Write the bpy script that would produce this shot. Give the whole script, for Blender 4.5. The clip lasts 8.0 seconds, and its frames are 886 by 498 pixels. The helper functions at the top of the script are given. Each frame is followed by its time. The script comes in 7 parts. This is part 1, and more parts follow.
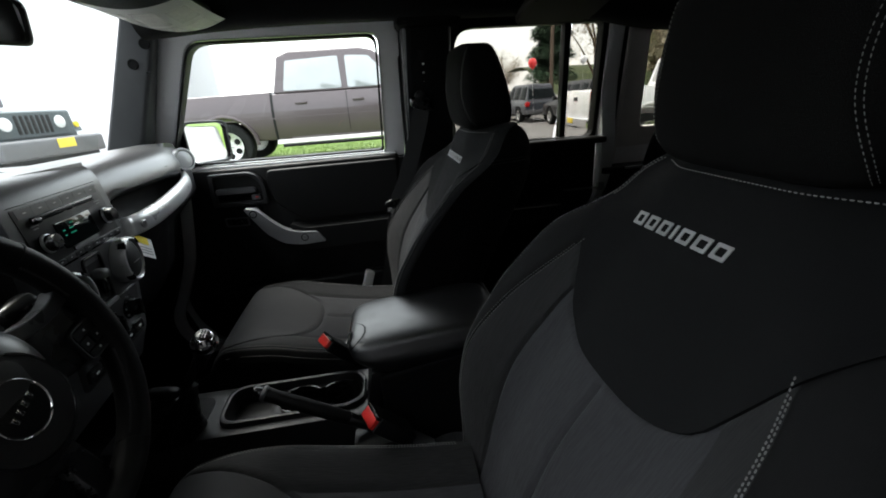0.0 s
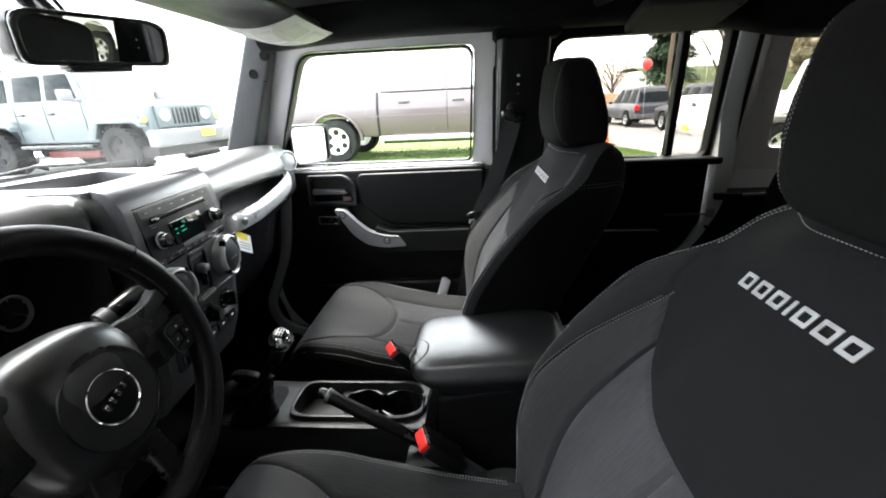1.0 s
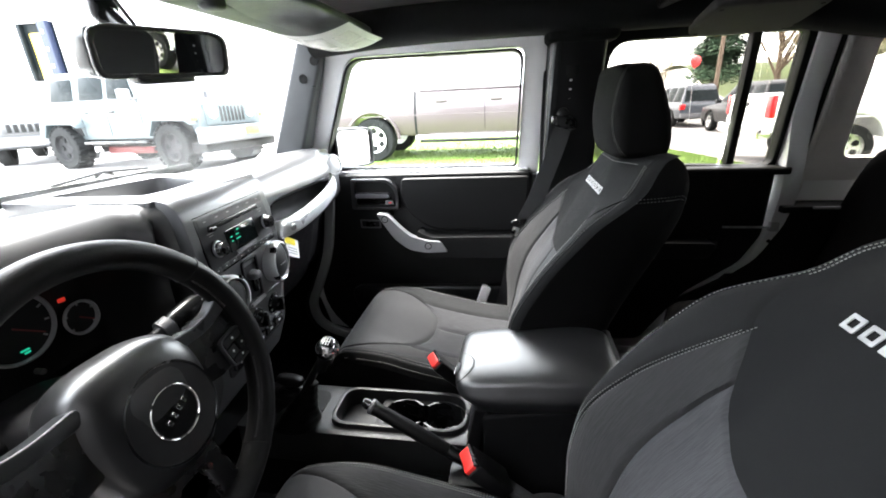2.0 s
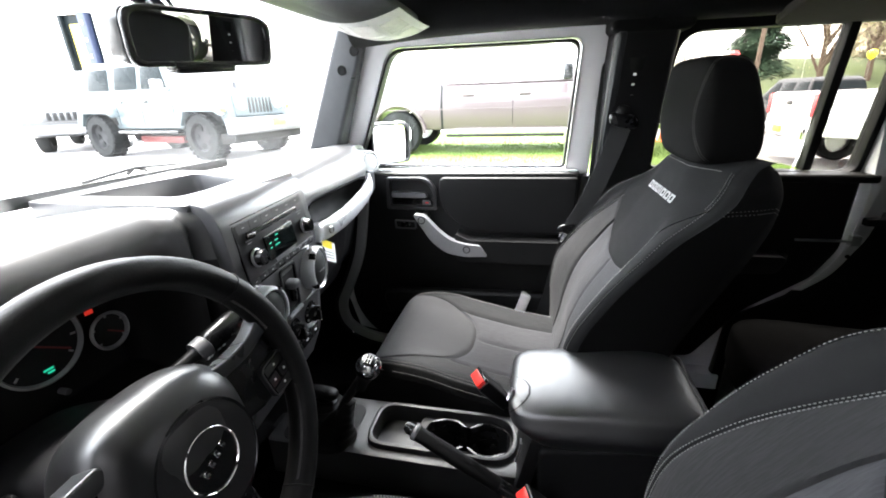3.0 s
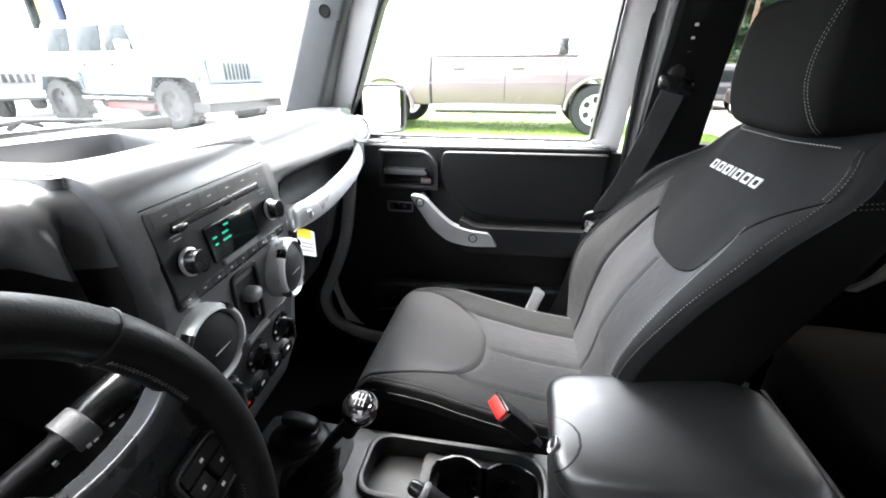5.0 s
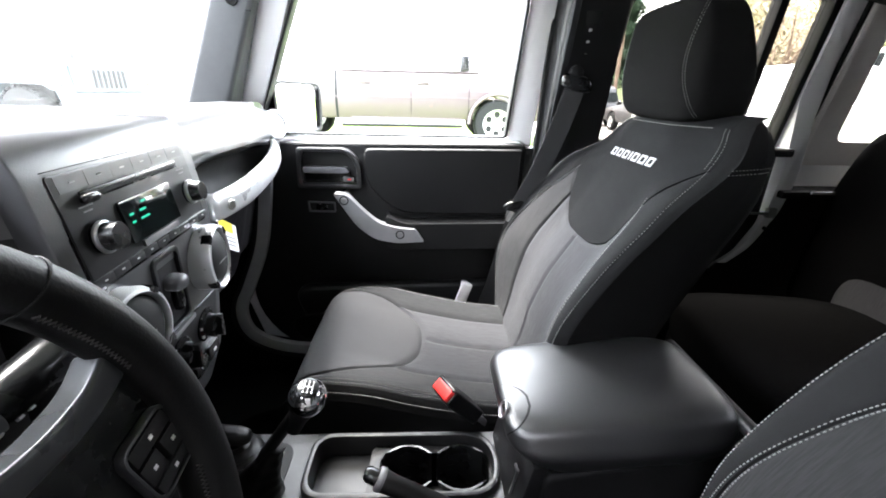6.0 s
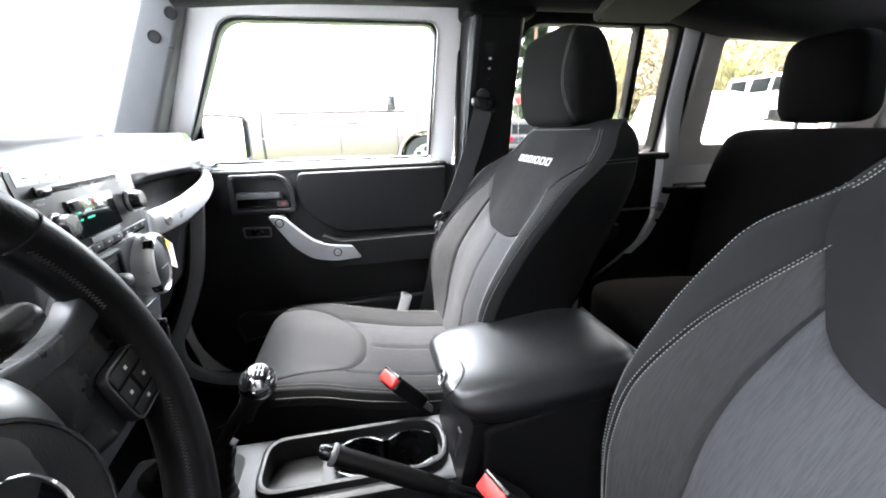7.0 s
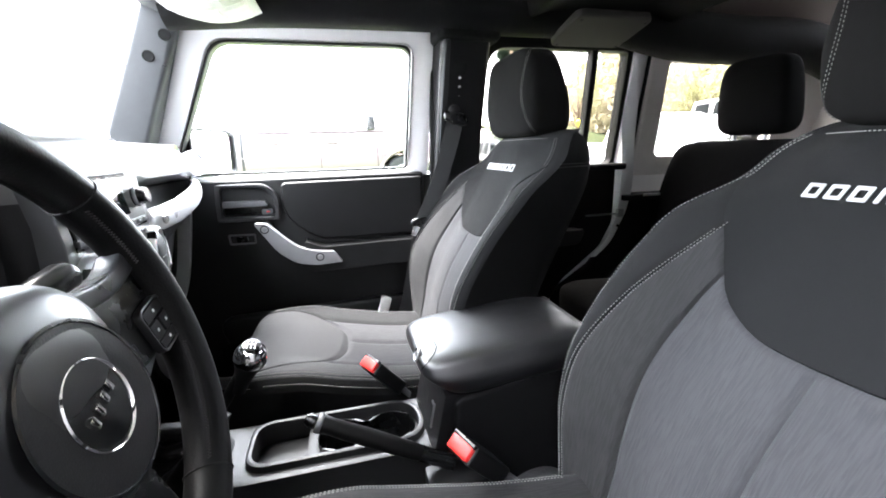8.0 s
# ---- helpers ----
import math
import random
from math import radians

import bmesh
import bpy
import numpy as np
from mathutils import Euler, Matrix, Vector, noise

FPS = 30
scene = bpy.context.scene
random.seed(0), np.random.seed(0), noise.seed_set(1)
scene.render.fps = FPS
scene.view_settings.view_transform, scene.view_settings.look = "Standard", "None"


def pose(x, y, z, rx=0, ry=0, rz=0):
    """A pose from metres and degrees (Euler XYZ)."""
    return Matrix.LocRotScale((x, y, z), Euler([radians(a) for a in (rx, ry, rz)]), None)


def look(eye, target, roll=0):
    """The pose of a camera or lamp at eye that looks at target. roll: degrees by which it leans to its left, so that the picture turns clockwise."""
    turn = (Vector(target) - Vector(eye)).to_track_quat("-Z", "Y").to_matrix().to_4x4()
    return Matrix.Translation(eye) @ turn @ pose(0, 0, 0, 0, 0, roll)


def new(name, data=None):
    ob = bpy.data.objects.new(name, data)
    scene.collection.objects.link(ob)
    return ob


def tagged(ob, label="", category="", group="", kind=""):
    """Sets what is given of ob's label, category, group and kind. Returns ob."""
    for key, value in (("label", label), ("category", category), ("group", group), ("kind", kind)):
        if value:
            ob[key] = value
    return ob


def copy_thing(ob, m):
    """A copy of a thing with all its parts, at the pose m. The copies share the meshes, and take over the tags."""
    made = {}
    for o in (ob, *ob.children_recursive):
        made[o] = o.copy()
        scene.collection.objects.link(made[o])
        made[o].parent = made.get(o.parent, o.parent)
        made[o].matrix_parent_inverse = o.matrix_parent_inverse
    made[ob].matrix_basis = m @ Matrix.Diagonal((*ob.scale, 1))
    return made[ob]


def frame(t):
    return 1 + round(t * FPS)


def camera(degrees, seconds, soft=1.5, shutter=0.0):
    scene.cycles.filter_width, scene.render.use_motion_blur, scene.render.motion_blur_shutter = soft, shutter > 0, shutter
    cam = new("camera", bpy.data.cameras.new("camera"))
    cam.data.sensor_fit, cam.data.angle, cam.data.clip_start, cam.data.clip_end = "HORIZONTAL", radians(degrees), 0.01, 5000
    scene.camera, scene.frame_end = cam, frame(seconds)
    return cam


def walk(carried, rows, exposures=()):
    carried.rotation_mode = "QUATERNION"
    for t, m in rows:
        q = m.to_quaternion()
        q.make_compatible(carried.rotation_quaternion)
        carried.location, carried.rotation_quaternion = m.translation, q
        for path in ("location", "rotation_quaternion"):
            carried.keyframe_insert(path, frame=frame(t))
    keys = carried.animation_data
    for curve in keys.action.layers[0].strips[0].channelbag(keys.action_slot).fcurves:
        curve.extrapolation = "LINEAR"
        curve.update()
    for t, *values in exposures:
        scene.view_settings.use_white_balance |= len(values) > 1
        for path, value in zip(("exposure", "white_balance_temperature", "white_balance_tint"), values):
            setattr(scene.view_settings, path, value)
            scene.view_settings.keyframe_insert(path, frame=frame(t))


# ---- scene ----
cam = camera(94.4, 8.0, soft=1.8)
PATH = [
    (0, (0.608, -0.685, 1.474), (0.857, 1.173, 0.777), -4.0),
    (0.5, (0.63, -0.659, 1.489), (0.657, 1.218, 0.798), -2.8),
    (1, (0.637, -0.65, 1.506), (0.471, 1.225, 0.829), -2.7),
    (1.5, (0.622, -0.639, 1.515), (0.294, 1.206, 0.818), -2.6),
    (1.7, (0.616, -0.636, 1.522), (0.307, 1.22, 0.844), -2.7),
    (3, (0.528, -0.556, 1.53), (0.119, 1.273, 0.83), -1.9),
    (3.5, (0.492, -0.514, 1.527), (0.057, 1.3, 0.805), -1.9),
    (4, (0.466, -0.46, 1.517), (0.085, 1.368, 0.8), 0.4),
    (4.2, (0.47, -0.444, 1.518), (0.07, 1.364, 0.763), 0.4),
    (5.3, (0.422, -0.365, 1.467), (0.191, 1.454, 0.67), 0.1),
    (5.5, (0.413, -0.368, 1.46), (0.276, 1.469, 0.68), 0.6),
    (6, (0.405, -0.399, 1.437), (0.491, 1.463, 0.713), 1.3),
    (6.5, (0.408, -0.448, 1.413), (0.661, 1.427, 0.762), -1.2),
    (7, (0.413, -0.493, 1.398), (0.784, 1.389, 0.834), -1.4),
    (7.5, (0.409, -0.545, 1.379), (0.848, 1.345, 0.896), -0.8),
    (8, (0.408, -0.583, 1.374), (0.874, 1.303, 0.899), -1.6),
]
walk(cam, [(t, look(eye, target, roll)) for t, eye, target, roll in PATH], [
    (0, 2.50, 6350, 5), (0.5, 3.46, 6400, 6), (1.0, 4.27, 6450, 7), (1.5, 4.70, 6400, 8), (3.0, 4.97, 6400, 10), (4.0, 5.07, 6400, 10),
    (5.5, 5.30, 6350, 10), (6.5, 5.52, 6300, 11), (8.0, 5.74, 6250, 11),
])

# ---- sky and sun: a bright overcast day ----
world = bpy.data.worlds.new("overcast_sky")
scene.world = world
world.use_nodes = True
wn = world.node_tree
sky = wn.nodes.new("ShaderNodeTexSky")
sky.sky_type, sky.sun_disc = "NISHITA", False
sky.sun_elevation, sky.sun_rotation = radians(60), radians(320)
sky.air_density, sky.dust_density = 1.0, 4.0
cloud = wn.nodes.new("ShaderNodeMix")
cloud.data_type = "RGBA"
cloud.inputs[0].default_value = 0.6
wn.links.new(sky.outputs[0], cloud.inputs[6])
cloud.inputs[7].default_value = (9.4, 9.2, 9.35, 1)
wn.links.new(cloud.outputs[2], wn.nodes["Background"].inputs[0])
wn.nodes["Background"].inputs[1].default_value = 0.12

sun_data = bpy.data.lights.new("sun", "SUN")
sun_data.energy, sun_data.angle, sun_data.color = 1.15, radians(25), (1, 0.97, 0.93)
sun = new("sun", sun_data)
sun.matrix_basis = look((0, 0, 10), (3.2, -2.6, 0))


# ---- helpers for shapes ----
def thing(name, label="", category="", loc=(0, 0, 0), group="", kind=""):
    e = new(name)
    e.empty_display_size = 0.05
    e.location = loc
    return tagged(e, label, category, group, kind)


def part(name, bm, mat, parent=None, label="", angle=40, recalc=True):
    """Links a bmesh as one mesh object under a thing or part."""
    if recalc:
        bmesh.ops.recalc_face_normals(bm, faces=bm.faces)
    me = bpy.data.meshes.new(name)
    bm.to_mesh(me)
    bm.free()
    me.materials.append(mat)
    me.shade_smooth()
    for f in me.polygons:
        if f.material_index == 1:
            f.use_smooth, f.material_index = False, 0
    me.set_sharp_from_angle(angle=radians(angle))
    ob = new(name, me)
    if parent is not None:
        ob.parent = parent
        if parent.type == "EMPTY":
            ob.matrix_parent_inverse = parent.matrix_basis.inverted()
    if label:
        ob["label"] = label
    return ob


def solid(name, bm, mat, label, category, group="", kind="", angle=40):
    return tagged(part(name, bm, mat, None, "", angle), label, category, group, kind)


def bevel(bm, width, seg=2, sharp=30):
    edges = [e for e in bm.edges if len(e.link_faces) == 2 and e.calc_face_angle(0) > radians(sharp)]
    if width > 0 and edges:
        made = bmesh.ops.bevel(bm, geom=edges, offset=width, segments=seg, profile=0.6, affect="EDGES", clamp_overlap=True)
        for f in made["faces"]:
            f.material_index = 0
    return bm


def box(x0, x1, y0, y1, z0, z1, bev=0.004, seg=2, m=None):
    bm = bmesh.new()
    bmesh.ops.create_cube(bm, size=1)
    bmesh.ops.transform(bm, matrix=Matrix.Translation(((x0 + x1) / 2, (y0 + y1) / 2, (z0 + z1) / 2)) @ Matrix.Diagonal((abs(x1 - x0), abs(y1 - y0), abs(z1 - z0), 1)), verts=bm.verts)
    for f in bm.faces:
        f.material_index = 1
    bevel(bm, bev, seg)
    if m is not None:
        bmesh.ops.transform(bm, matrix=m, verts=bm.verts)
    return bm


def prism(pts, axis, a, b, bev=0.004, seg=2, m=None):
    """A polygon in the plane across axis, pulled from a to b. pts: the other two coordinates, in x, y, z order. a, b: numbers or functions of a point."""
    bm = bmesh.new()

    def place(p, d):
        d = d(p) if callable(d) else d
        return {"x": (d, p[0], p[1]), "y": (p[0], d, p[1]), "z": (p[0], p[1], d)}[axis]
    lo = [bm.verts.new(place(p, a)) for p in pts]
    hi = [bm.verts.new(place(p, b)) for p in pts]
    bm.faces.new(lo).material_index = 1
    bm.faces.new(hi[::-1]).material_index = 1
    for i in range(len(pts)):
        j = (i + 1) % len(pts)
        bm.faces.new((lo[i], hi[i], hi[j], lo[j]))
    bmesh.ops.recalc_face_normals(bm, faces=bm.faces)
    bevel(bm, bev, seg)
    if m is not None:
        bmesh.ops.transform(bm, matrix=m, verts=bm.verts)
    return bm


def rounded(pts, r, n=5):
    """A polygon with its corners rounded. r: one radius or one a corner."""
    out = []
    for i, p in enumerate(pts):
        p, a, b = Vector(p), Vector(pts[i - 1]), Vector(pts[(i + 1) % len(pts)])
        rr = r[i] if isinstance(r, (list, tuple)) else r
        rr = min(rr, (a - p).length * 0.49, (b - p).length * 0.49)
        s, e = p + (a - p).normalized() * rr, p + (b - p).normalized() * rr
        for k in range(n + 1):
            t = k / n
            out.append(tuple(s * (1 - t) ** 2 + p * 2 * t * (1 - t) + e * t * t))
    return out


def framed(outer, inner, axis, a, b, bev=0.002):
    """A frame between two outlines with the same number of points."""
    bm = bmesh.new()

    def place(p, d):
        d = d(p) if callable(d) else d
        return {"x": (d, p[0], p[1]), "y": (p[0], d, p[1]), "z": (p[0], p[1], d)}[axis]
    rows = [[bm.verts.new(place(p, d)) for p in loop] for loop, d in ((outer, a), (outer, b), (inner, b), (inner, a))]
    n = len(outer)
    for k in range(4):
        q, r = rows[k], rows[(k + 1) % 4]
        for i in range(n):
            bm.faces.new((q[i], q[(i + 1) % n], r[(i + 1) % n], r[i]))
    bmesh.ops.recalc_face_normals(bm, faces=bm.faces)
    bevel(bm, bev, 2, 50)
    return bm


def loft(rings, closed=True, caps=True):
    """Skins rings of points with the same number each."""
    bm = bmesh.new()
    rows = [[bm.verts.new(p) for p in ring] for ring in rings]
    n = len(rows[0])
    for a, b in zip(rows, rows[1:]):
        for i in range(n if closed else n - 1):
            j = (i + 1) % n
            bm.faces.new((a[i], a[j], b[j], b[i]))
    if caps and closed:
        bm.faces.new(rows[0][::-1])
        bm.faces.new(rows[-1])
    return bm


def smooth_path(pts, n=8):
    """Catmull-Rom points through pts."""
    p = [Vector(q) for q in pts]
    p = [p[0] * 2 - p[1]] + p + [p[-1] * 2 - p[-2]]
    out = []
    for i in range(1, len(p) - 2):
        for k in range(n):
            t = k / n
            a, b, c, d = p[i - 1:i + 3]
            out.append(0.5 * ((2 * b) + (c - a) * t + (2 * a - 5 * b + 4 * c - d) * t * t + (3 * b - a - 3 * c + d) * t ** 3))
    return out + [p[-2]]


def sweep(path, radius, n=12, closed=False, squash=None, up=(0, 0, 1)):
    """A tube along a path. radius: number or function of 0..1; squash: (across, along up) factors."""
    path = [Vector(p) for p in path]
    rings, m, up = [], len(path), Vector(up)
    for i, p in enumerate(path):
        q, r = (path[i - 1], path[(i + 1) % m]) if closed else (path[max(i - 1, 0)], path[min(i + 1, m - 1)])
        t = (r - q).normalized()
        side = t.cross(up)
        side = side.normalized() if side.length > 1e-4 else t.orthogonal().normalized()
        nrm = side.cross(t)
        rad = radius(i / (m - 1)) if callable(radius) else radius
        sa, sb = squash or (1, 1)
        rings.append([p + side * (math.cos(k * 2 * math.pi / n) * rad * sa) + nrm * (math.sin(k * 2 * math.pi / n) * rad * sb) for k in range(n)])
    if closed:
        rings.append(rings[0])
        bm = loft(rings, caps=False)
        bmesh.ops.remove_doubles(bm, verts=bm.verts, dist=1e-6)
        return bm
    return loft(rings)


def lathe(profile, origin=(0, 0, 0), axis=(0, 0, 1), n=32, hollow=False):
    """Turns (radius, height) points about an axis."""
    q = Vector((0, 0, 1)).rotation_difference(Vector(axis).normalized())
    rings = []
    for r, h in profile:
        rings.append([Vector(origin) + q @ Vector((r * math.cos(k * 2 * math.pi / n), r * math.sin(k * 2 * math.pi / n), h)) for k in range(n)])
    if hollow:
        return loft(rings, caps=False)
    return loft(rings, caps=profile[0][0] > 1e-6 and profile[-1][0] > 1e-6) if profile[0][0] > 1e-6 and profile[-1][0] > 1e-6 else clean(loft(rings, caps=False), profile)


def clean(bm, profile):
    bmesh.ops.remove_doubles(bm, verts=bm.verts, dist=1e-6)
    holes = [e for e in bm.edges if e.is_boundary]
    if holes:
        bmesh.ops.holes_fill(bm, edges=holes)
    return bm


def joined(*bms):
    """Several bmeshes of one part in one."""
    me = bpy.data.meshes.new("tmp")
    out = bms[0]
    for b in bms[1:]:
        b.to_mesh(me)
        b.free()
        out.from_mesh(me)
    bpy.data.meshes.remove(me)
    return out


def pod(cx, cy, cz, hx, hy, hz, e=3.0, n=16, m=None, shape=None):
    """A cushion-like rounded block (superellipsoid); shape moves its points."""
    bm = bmesh.new()
    bmesh.ops.create_cube(bm, size=2)
    bmesh.ops.subdivide_edges(bm, edges=bm.edges, cuts=n, use_grid_fill=True)
    for v in bm.verts:
        p = v.co
        k = (abs(p.x) ** e + abs(p.y) ** e + abs(p.z) ** e) ** (1 / e)
        p = p / k
        q = shape(p.copy()) if shape else p
        v.co = (cx + q.x * hx, cy + q.y * hy, cz + q.z * hz)
    if m is not None:
        bmesh.ops.transform(bm, matrix=m, verts=bm.verts)
    return bm


def lerp(table, x):
    """Straight interpolation in a table of (x, y)."""
    if x <= table[0][0]:
        return table[0][1]
    for (a, p), (b, q) in zip(table, table[1:]):
        if x <= b:
            return p + (q - p) * (x - a) / (b - a)
    return table[-1][1]


def curve(table, x):
    """Smooth interpolation in a table of (x, y)."""
    xs = [a for a, _ in table]
    if x <= xs[0]:
        return table[0][1]
    if x >= xs[-1]:
        return table[-1][1]
    i = max(k for k in range(len(xs) - 1) if xs[k] <= x)

    def slope(k):
        a, b = table[max(k - 1, 0)], table[min(k + 1, len(table) - 1)]
        return (b[1] - a[1]) / (b[0] - a[0])
    h = xs[i + 1] - xs[i]
    t = (x - xs[i]) / h
    return ((2 * t ** 3 - 3 * t ** 2 + 1) * table[i][1] + (t ** 3 - 2 * t ** 2 + t) * h * slope(i)
            + (-2 * t ** 3 + 3 * t ** 2) * table[i + 1][1] + (t ** 3 - t ** 2) * h * slope(i + 1))


def ease(a, b, x):
    t = min(max((x - a) / (b - a), 0), 1)
    return t * t * (3 - 2 * t)


# ---- materials ----
def mat(name, color, rough=0.5, metal=0.0, vary=0.15, scale=40.0, grain=0.0, grain_scale=900.0, coat=0.0, rough_vary=0.08, stretch=(1, 1, 1), spec=0.5, emit=None):
    """A surface with two scales of variation and fine relief."""
    m = bpy.data.materials.new(name)
    m.use_nodes = True
    t = m.node_tree
    b = t.nodes["Principled BSDF"]
    b.inputs["Metallic"].default_value, b.inputs["Coat Weight"].default_value = metal, coat
    b.inputs["Specular IOR Level"].default_value = spec
    b.inputs["Coat Roughness"].default_value = 0.05
    co = t.nodes.new("ShaderNodeTexCoord")
    mp = t.nodes.new("ShaderNodeMapping")
    mp.inputs["Scale"].default_value = stretch
    t.links.new(co.outputs["Object"], mp.inputs[0])
    big, fine = t.nodes.new("ShaderNodeTexNoise"), t.nodes.new("ShaderNodeTexNoise")
    big.inputs["Scale"].default_value, fine.inputs["Scale"].default_value = scale * 0.12, scale
    big.inputs["Detail"].default_value, fine.inputs["Detail"].default_value = 3, 4
    for n in (big, fine):
        t.links.new(mp.outputs[0], n.inputs["Vector"])
    add = t.nodes.new("ShaderNodeMath")
    add.operation = "ADD"
    t.links.new(big.outputs[0], add.inputs[0])
    t.links.new(fine.outputs[0], add.inputs[1])
    ramp = t.nodes.new("ShaderNodeMapRange")
    ramp.inputs["From Min"].default_value, ramp.inputs["From Max"].default_value = 0.6, 1.4
    ramp.inputs["To Min"].default_value, ramp.inputs["To Max"].default_value = 1 - vary, 1 + vary
    t.links.new(add.outputs[0], ramp.inputs[0])
    mul = t.nodes.new("ShaderNodeVectorMath")
    mul.operation = "SCALE"
    mul.inputs[0].default_value = color
    t.links.new(ramp.outputs[0], mul.inputs["Scale"])
    t.links.new(mul.outputs[0], b.inputs["Base Color"])
    rr = t.nodes.new("ShaderNodeMapRange")
    rr.inputs["From Min"].default_value, rr.inputs["From Max"].default_value = 0.6, 1.4
    rr.inputs["To Min"].default_value, rr.inputs["To Max"].default_value = max(rough - rough_vary, 0.01), min(rough + rough_vary, 1)
    t.links.new(add.outputs[0], rr.inputs[0])
    t.links.new(rr.outputs[0], b.inputs["Roughness"])
    if grain:
        g = t.nodes.new("ShaderNodeTexNoise")
        g.inputs["Scale"].default_value, g.inputs["Detail"].default_value = grain_scale, 2
        t.links.new(mp.outputs[0], g.inputs["Vector"])
        bump = t.nodes.new("ShaderNodeBump")
        bump.inputs["Strength"].default_value, bump.inputs["Distance"].default_value = grain, 0.002
        t.links.new(g.outputs[0], bump.inputs["Height"])
        t.links.new(bump.outputs[0], b.inputs["Normal"])
    if emit:
        b.inputs["Emission Color"].default_value = (*emit[0], 1)
        b.inputs["Emission Strength"].default_value = emit[1]
    return m


def weave(name, dark, light, period=0.0019, stretch=0.08, rough=0.85, sheen=0.15):
    """Cloth with broken ribs that run along the seat."""
    m = mat(name, dark, rough, vary=0.2, scale=60)
    t = m.node_tree
    b = t.nodes["Principled BSDF"]
    b.inputs["Sheen Weight"].default_value = sheen
    b.inputs["Specular IOR Level"].default_value = 0.2
    co = t.nodes.new("ShaderNodeTexCoord")
    mp = t.nodes.new("ShaderNodeMapping")
    mp.inputs["Scale"].default_value = (stretch, 1, stretch)
    t.links.new(co.outputs["Object"], mp.inputs[0])
    n = t.nodes.new("ShaderNodeTexNoise")
    n.inputs["Scale"].default_value, n.inputs["Detail"].default_value = 1 / period, 2
    t.links.new(mp.outputs[0], n.inputs["Vector"])
    r = t.nodes.new("ShaderNodeMapRange")
    r.inputs["From Min"].default_value, r.inputs["From Max"].default_value = 0.40, 0.60
    t.links.new(n.outputs[0], r.inputs[0])
    mix = t.nodes.new("ShaderNodeMix")
    mix.data_type = "RGBA"
    old = b.inputs["Base Color"].links[0].from_socket
    t.links.new(r.outputs[0], mix.inputs[0])
    t.links.new(old, mix.inputs[6])
    mix.inputs[7].default_value = (*light, 1)
    t.links.new(mix.outputs[2], b.inputs["Base Color"])
    bump = t.nodes.new("ShaderNodeBump")
    bump.inputs["Strength"].default_value, bump.inputs["Distance"].default_value = 0.5, 0.001
    t.links.new(n.outputs[0], bump.inputs["Height"])
    t.links.new(bump.outputs[0], b.inputs["Normal"])
    return m


def glazing(name, tint, gloss=0.02):
    """A thin pane: clear, tinted, with a faint reflection."""
    m = bpy.data.materials.new(name)
    m.use_nodes = True
    t = m.node_tree
    t.nodes.remove(t.nodes["Principled BSDF"])
    tr, gl, mix = (t.nodes.new(k) for k in ("ShaderNodeBsdfTransparent", "ShaderNodeBsdfGlossy", "ShaderNodeMixShader"))
    tr.inputs[0].default_value = (*tint, 1)
    gl.inputs["Roughness"].default_value = 0.02
    mix.inputs[0].default_value = gloss
    t.links.new(tr.outputs[0], mix.inputs[1])
    t.links.new(gl.outputs[0], mix.inputs[2])
    t.links.new(mix.outputs[0], t.nodes["Material Output"].inputs[0])
    return m


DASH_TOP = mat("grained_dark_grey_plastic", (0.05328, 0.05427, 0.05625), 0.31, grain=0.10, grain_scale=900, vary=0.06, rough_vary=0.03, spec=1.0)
SPOKE = mat("satin_grey_spoke_trim", (0.055, 0.057, 0.060), 0.30, metal=0.6, vary=0.05)
COVER = mat("satin_airbag_plastic", (0.0055, 0.0057, 0.0062), 0.36, grain=0.03, grain_scale=900, vary=0.1, spec=0.8)
WALL_WHITE = mat("white_wall_panel", (0.7, 0.7, 0.7), 0.7, vary=0.05, scale=3)
# near black, so the added wall on the driver's side returns little light
LIGHT_BLOCK = mat("dark_grey_light_block", (0.02, 0.02, 0.02), 0.9, vary=0.15, scale=5)
DOOR_BLACK = mat("black_door_trim", (0.00273, 0.00273, 0.00294), 0.50, grain=0.12, grain_scale=800, vary=0.1, spec=0.36)
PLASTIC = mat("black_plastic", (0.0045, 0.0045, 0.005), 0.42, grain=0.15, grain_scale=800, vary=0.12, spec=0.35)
SATIN = mat("satin_black_plastic", (0.004, 0.0043, 0.0046), 0.26, vary=0.1)
GREY_PLASTIC = mat("grey_plastic", (0.09, 0.09, 0.095), 0.5, grain=0.2, vary=0.1)
PILLAR = mat("dark_grey_trim", (0.030, 0.032, 0.034), 0.55, grain=0.3, grain_scale=600, spec=0.25)
LEATHER = mat("black_leather", (0.0032, 0.0031, 0.0031), 0.45, grain=0.12, grain_scale=500, vary=0.15, spec=0.18)
VINYL = mat("black_vinyl", (0.007, 0.0072, 0.0077), 0.36, grain=0.10, grain_scale=600, vary=0.1, spec=0.9)
CLOTH = mat("black_cloth", (0.0057, 0.00558, 0.00558), 0.95, grain=0.5, grain_scale=1500, vary=0.2, spec=0.08)
PADDING = mat("black_bar_padding", (0.0036, 0.0036, 0.0036), 0.9, grain=0.4, grain_scale=900, vary=0.2, spec=0.15)
BIB = mat("dark_mesh_cloth", (0.009, 0.009112, 0.009525), 0.9, grain=0.4, grain_scale=1800, vary=0.1, spec=0.12)
INSERT = weave("grey_ribbed_cloth", (0.031, 0.0312, 0.0335), (0.039, 0.0392, 0.042), sheen=0.05)
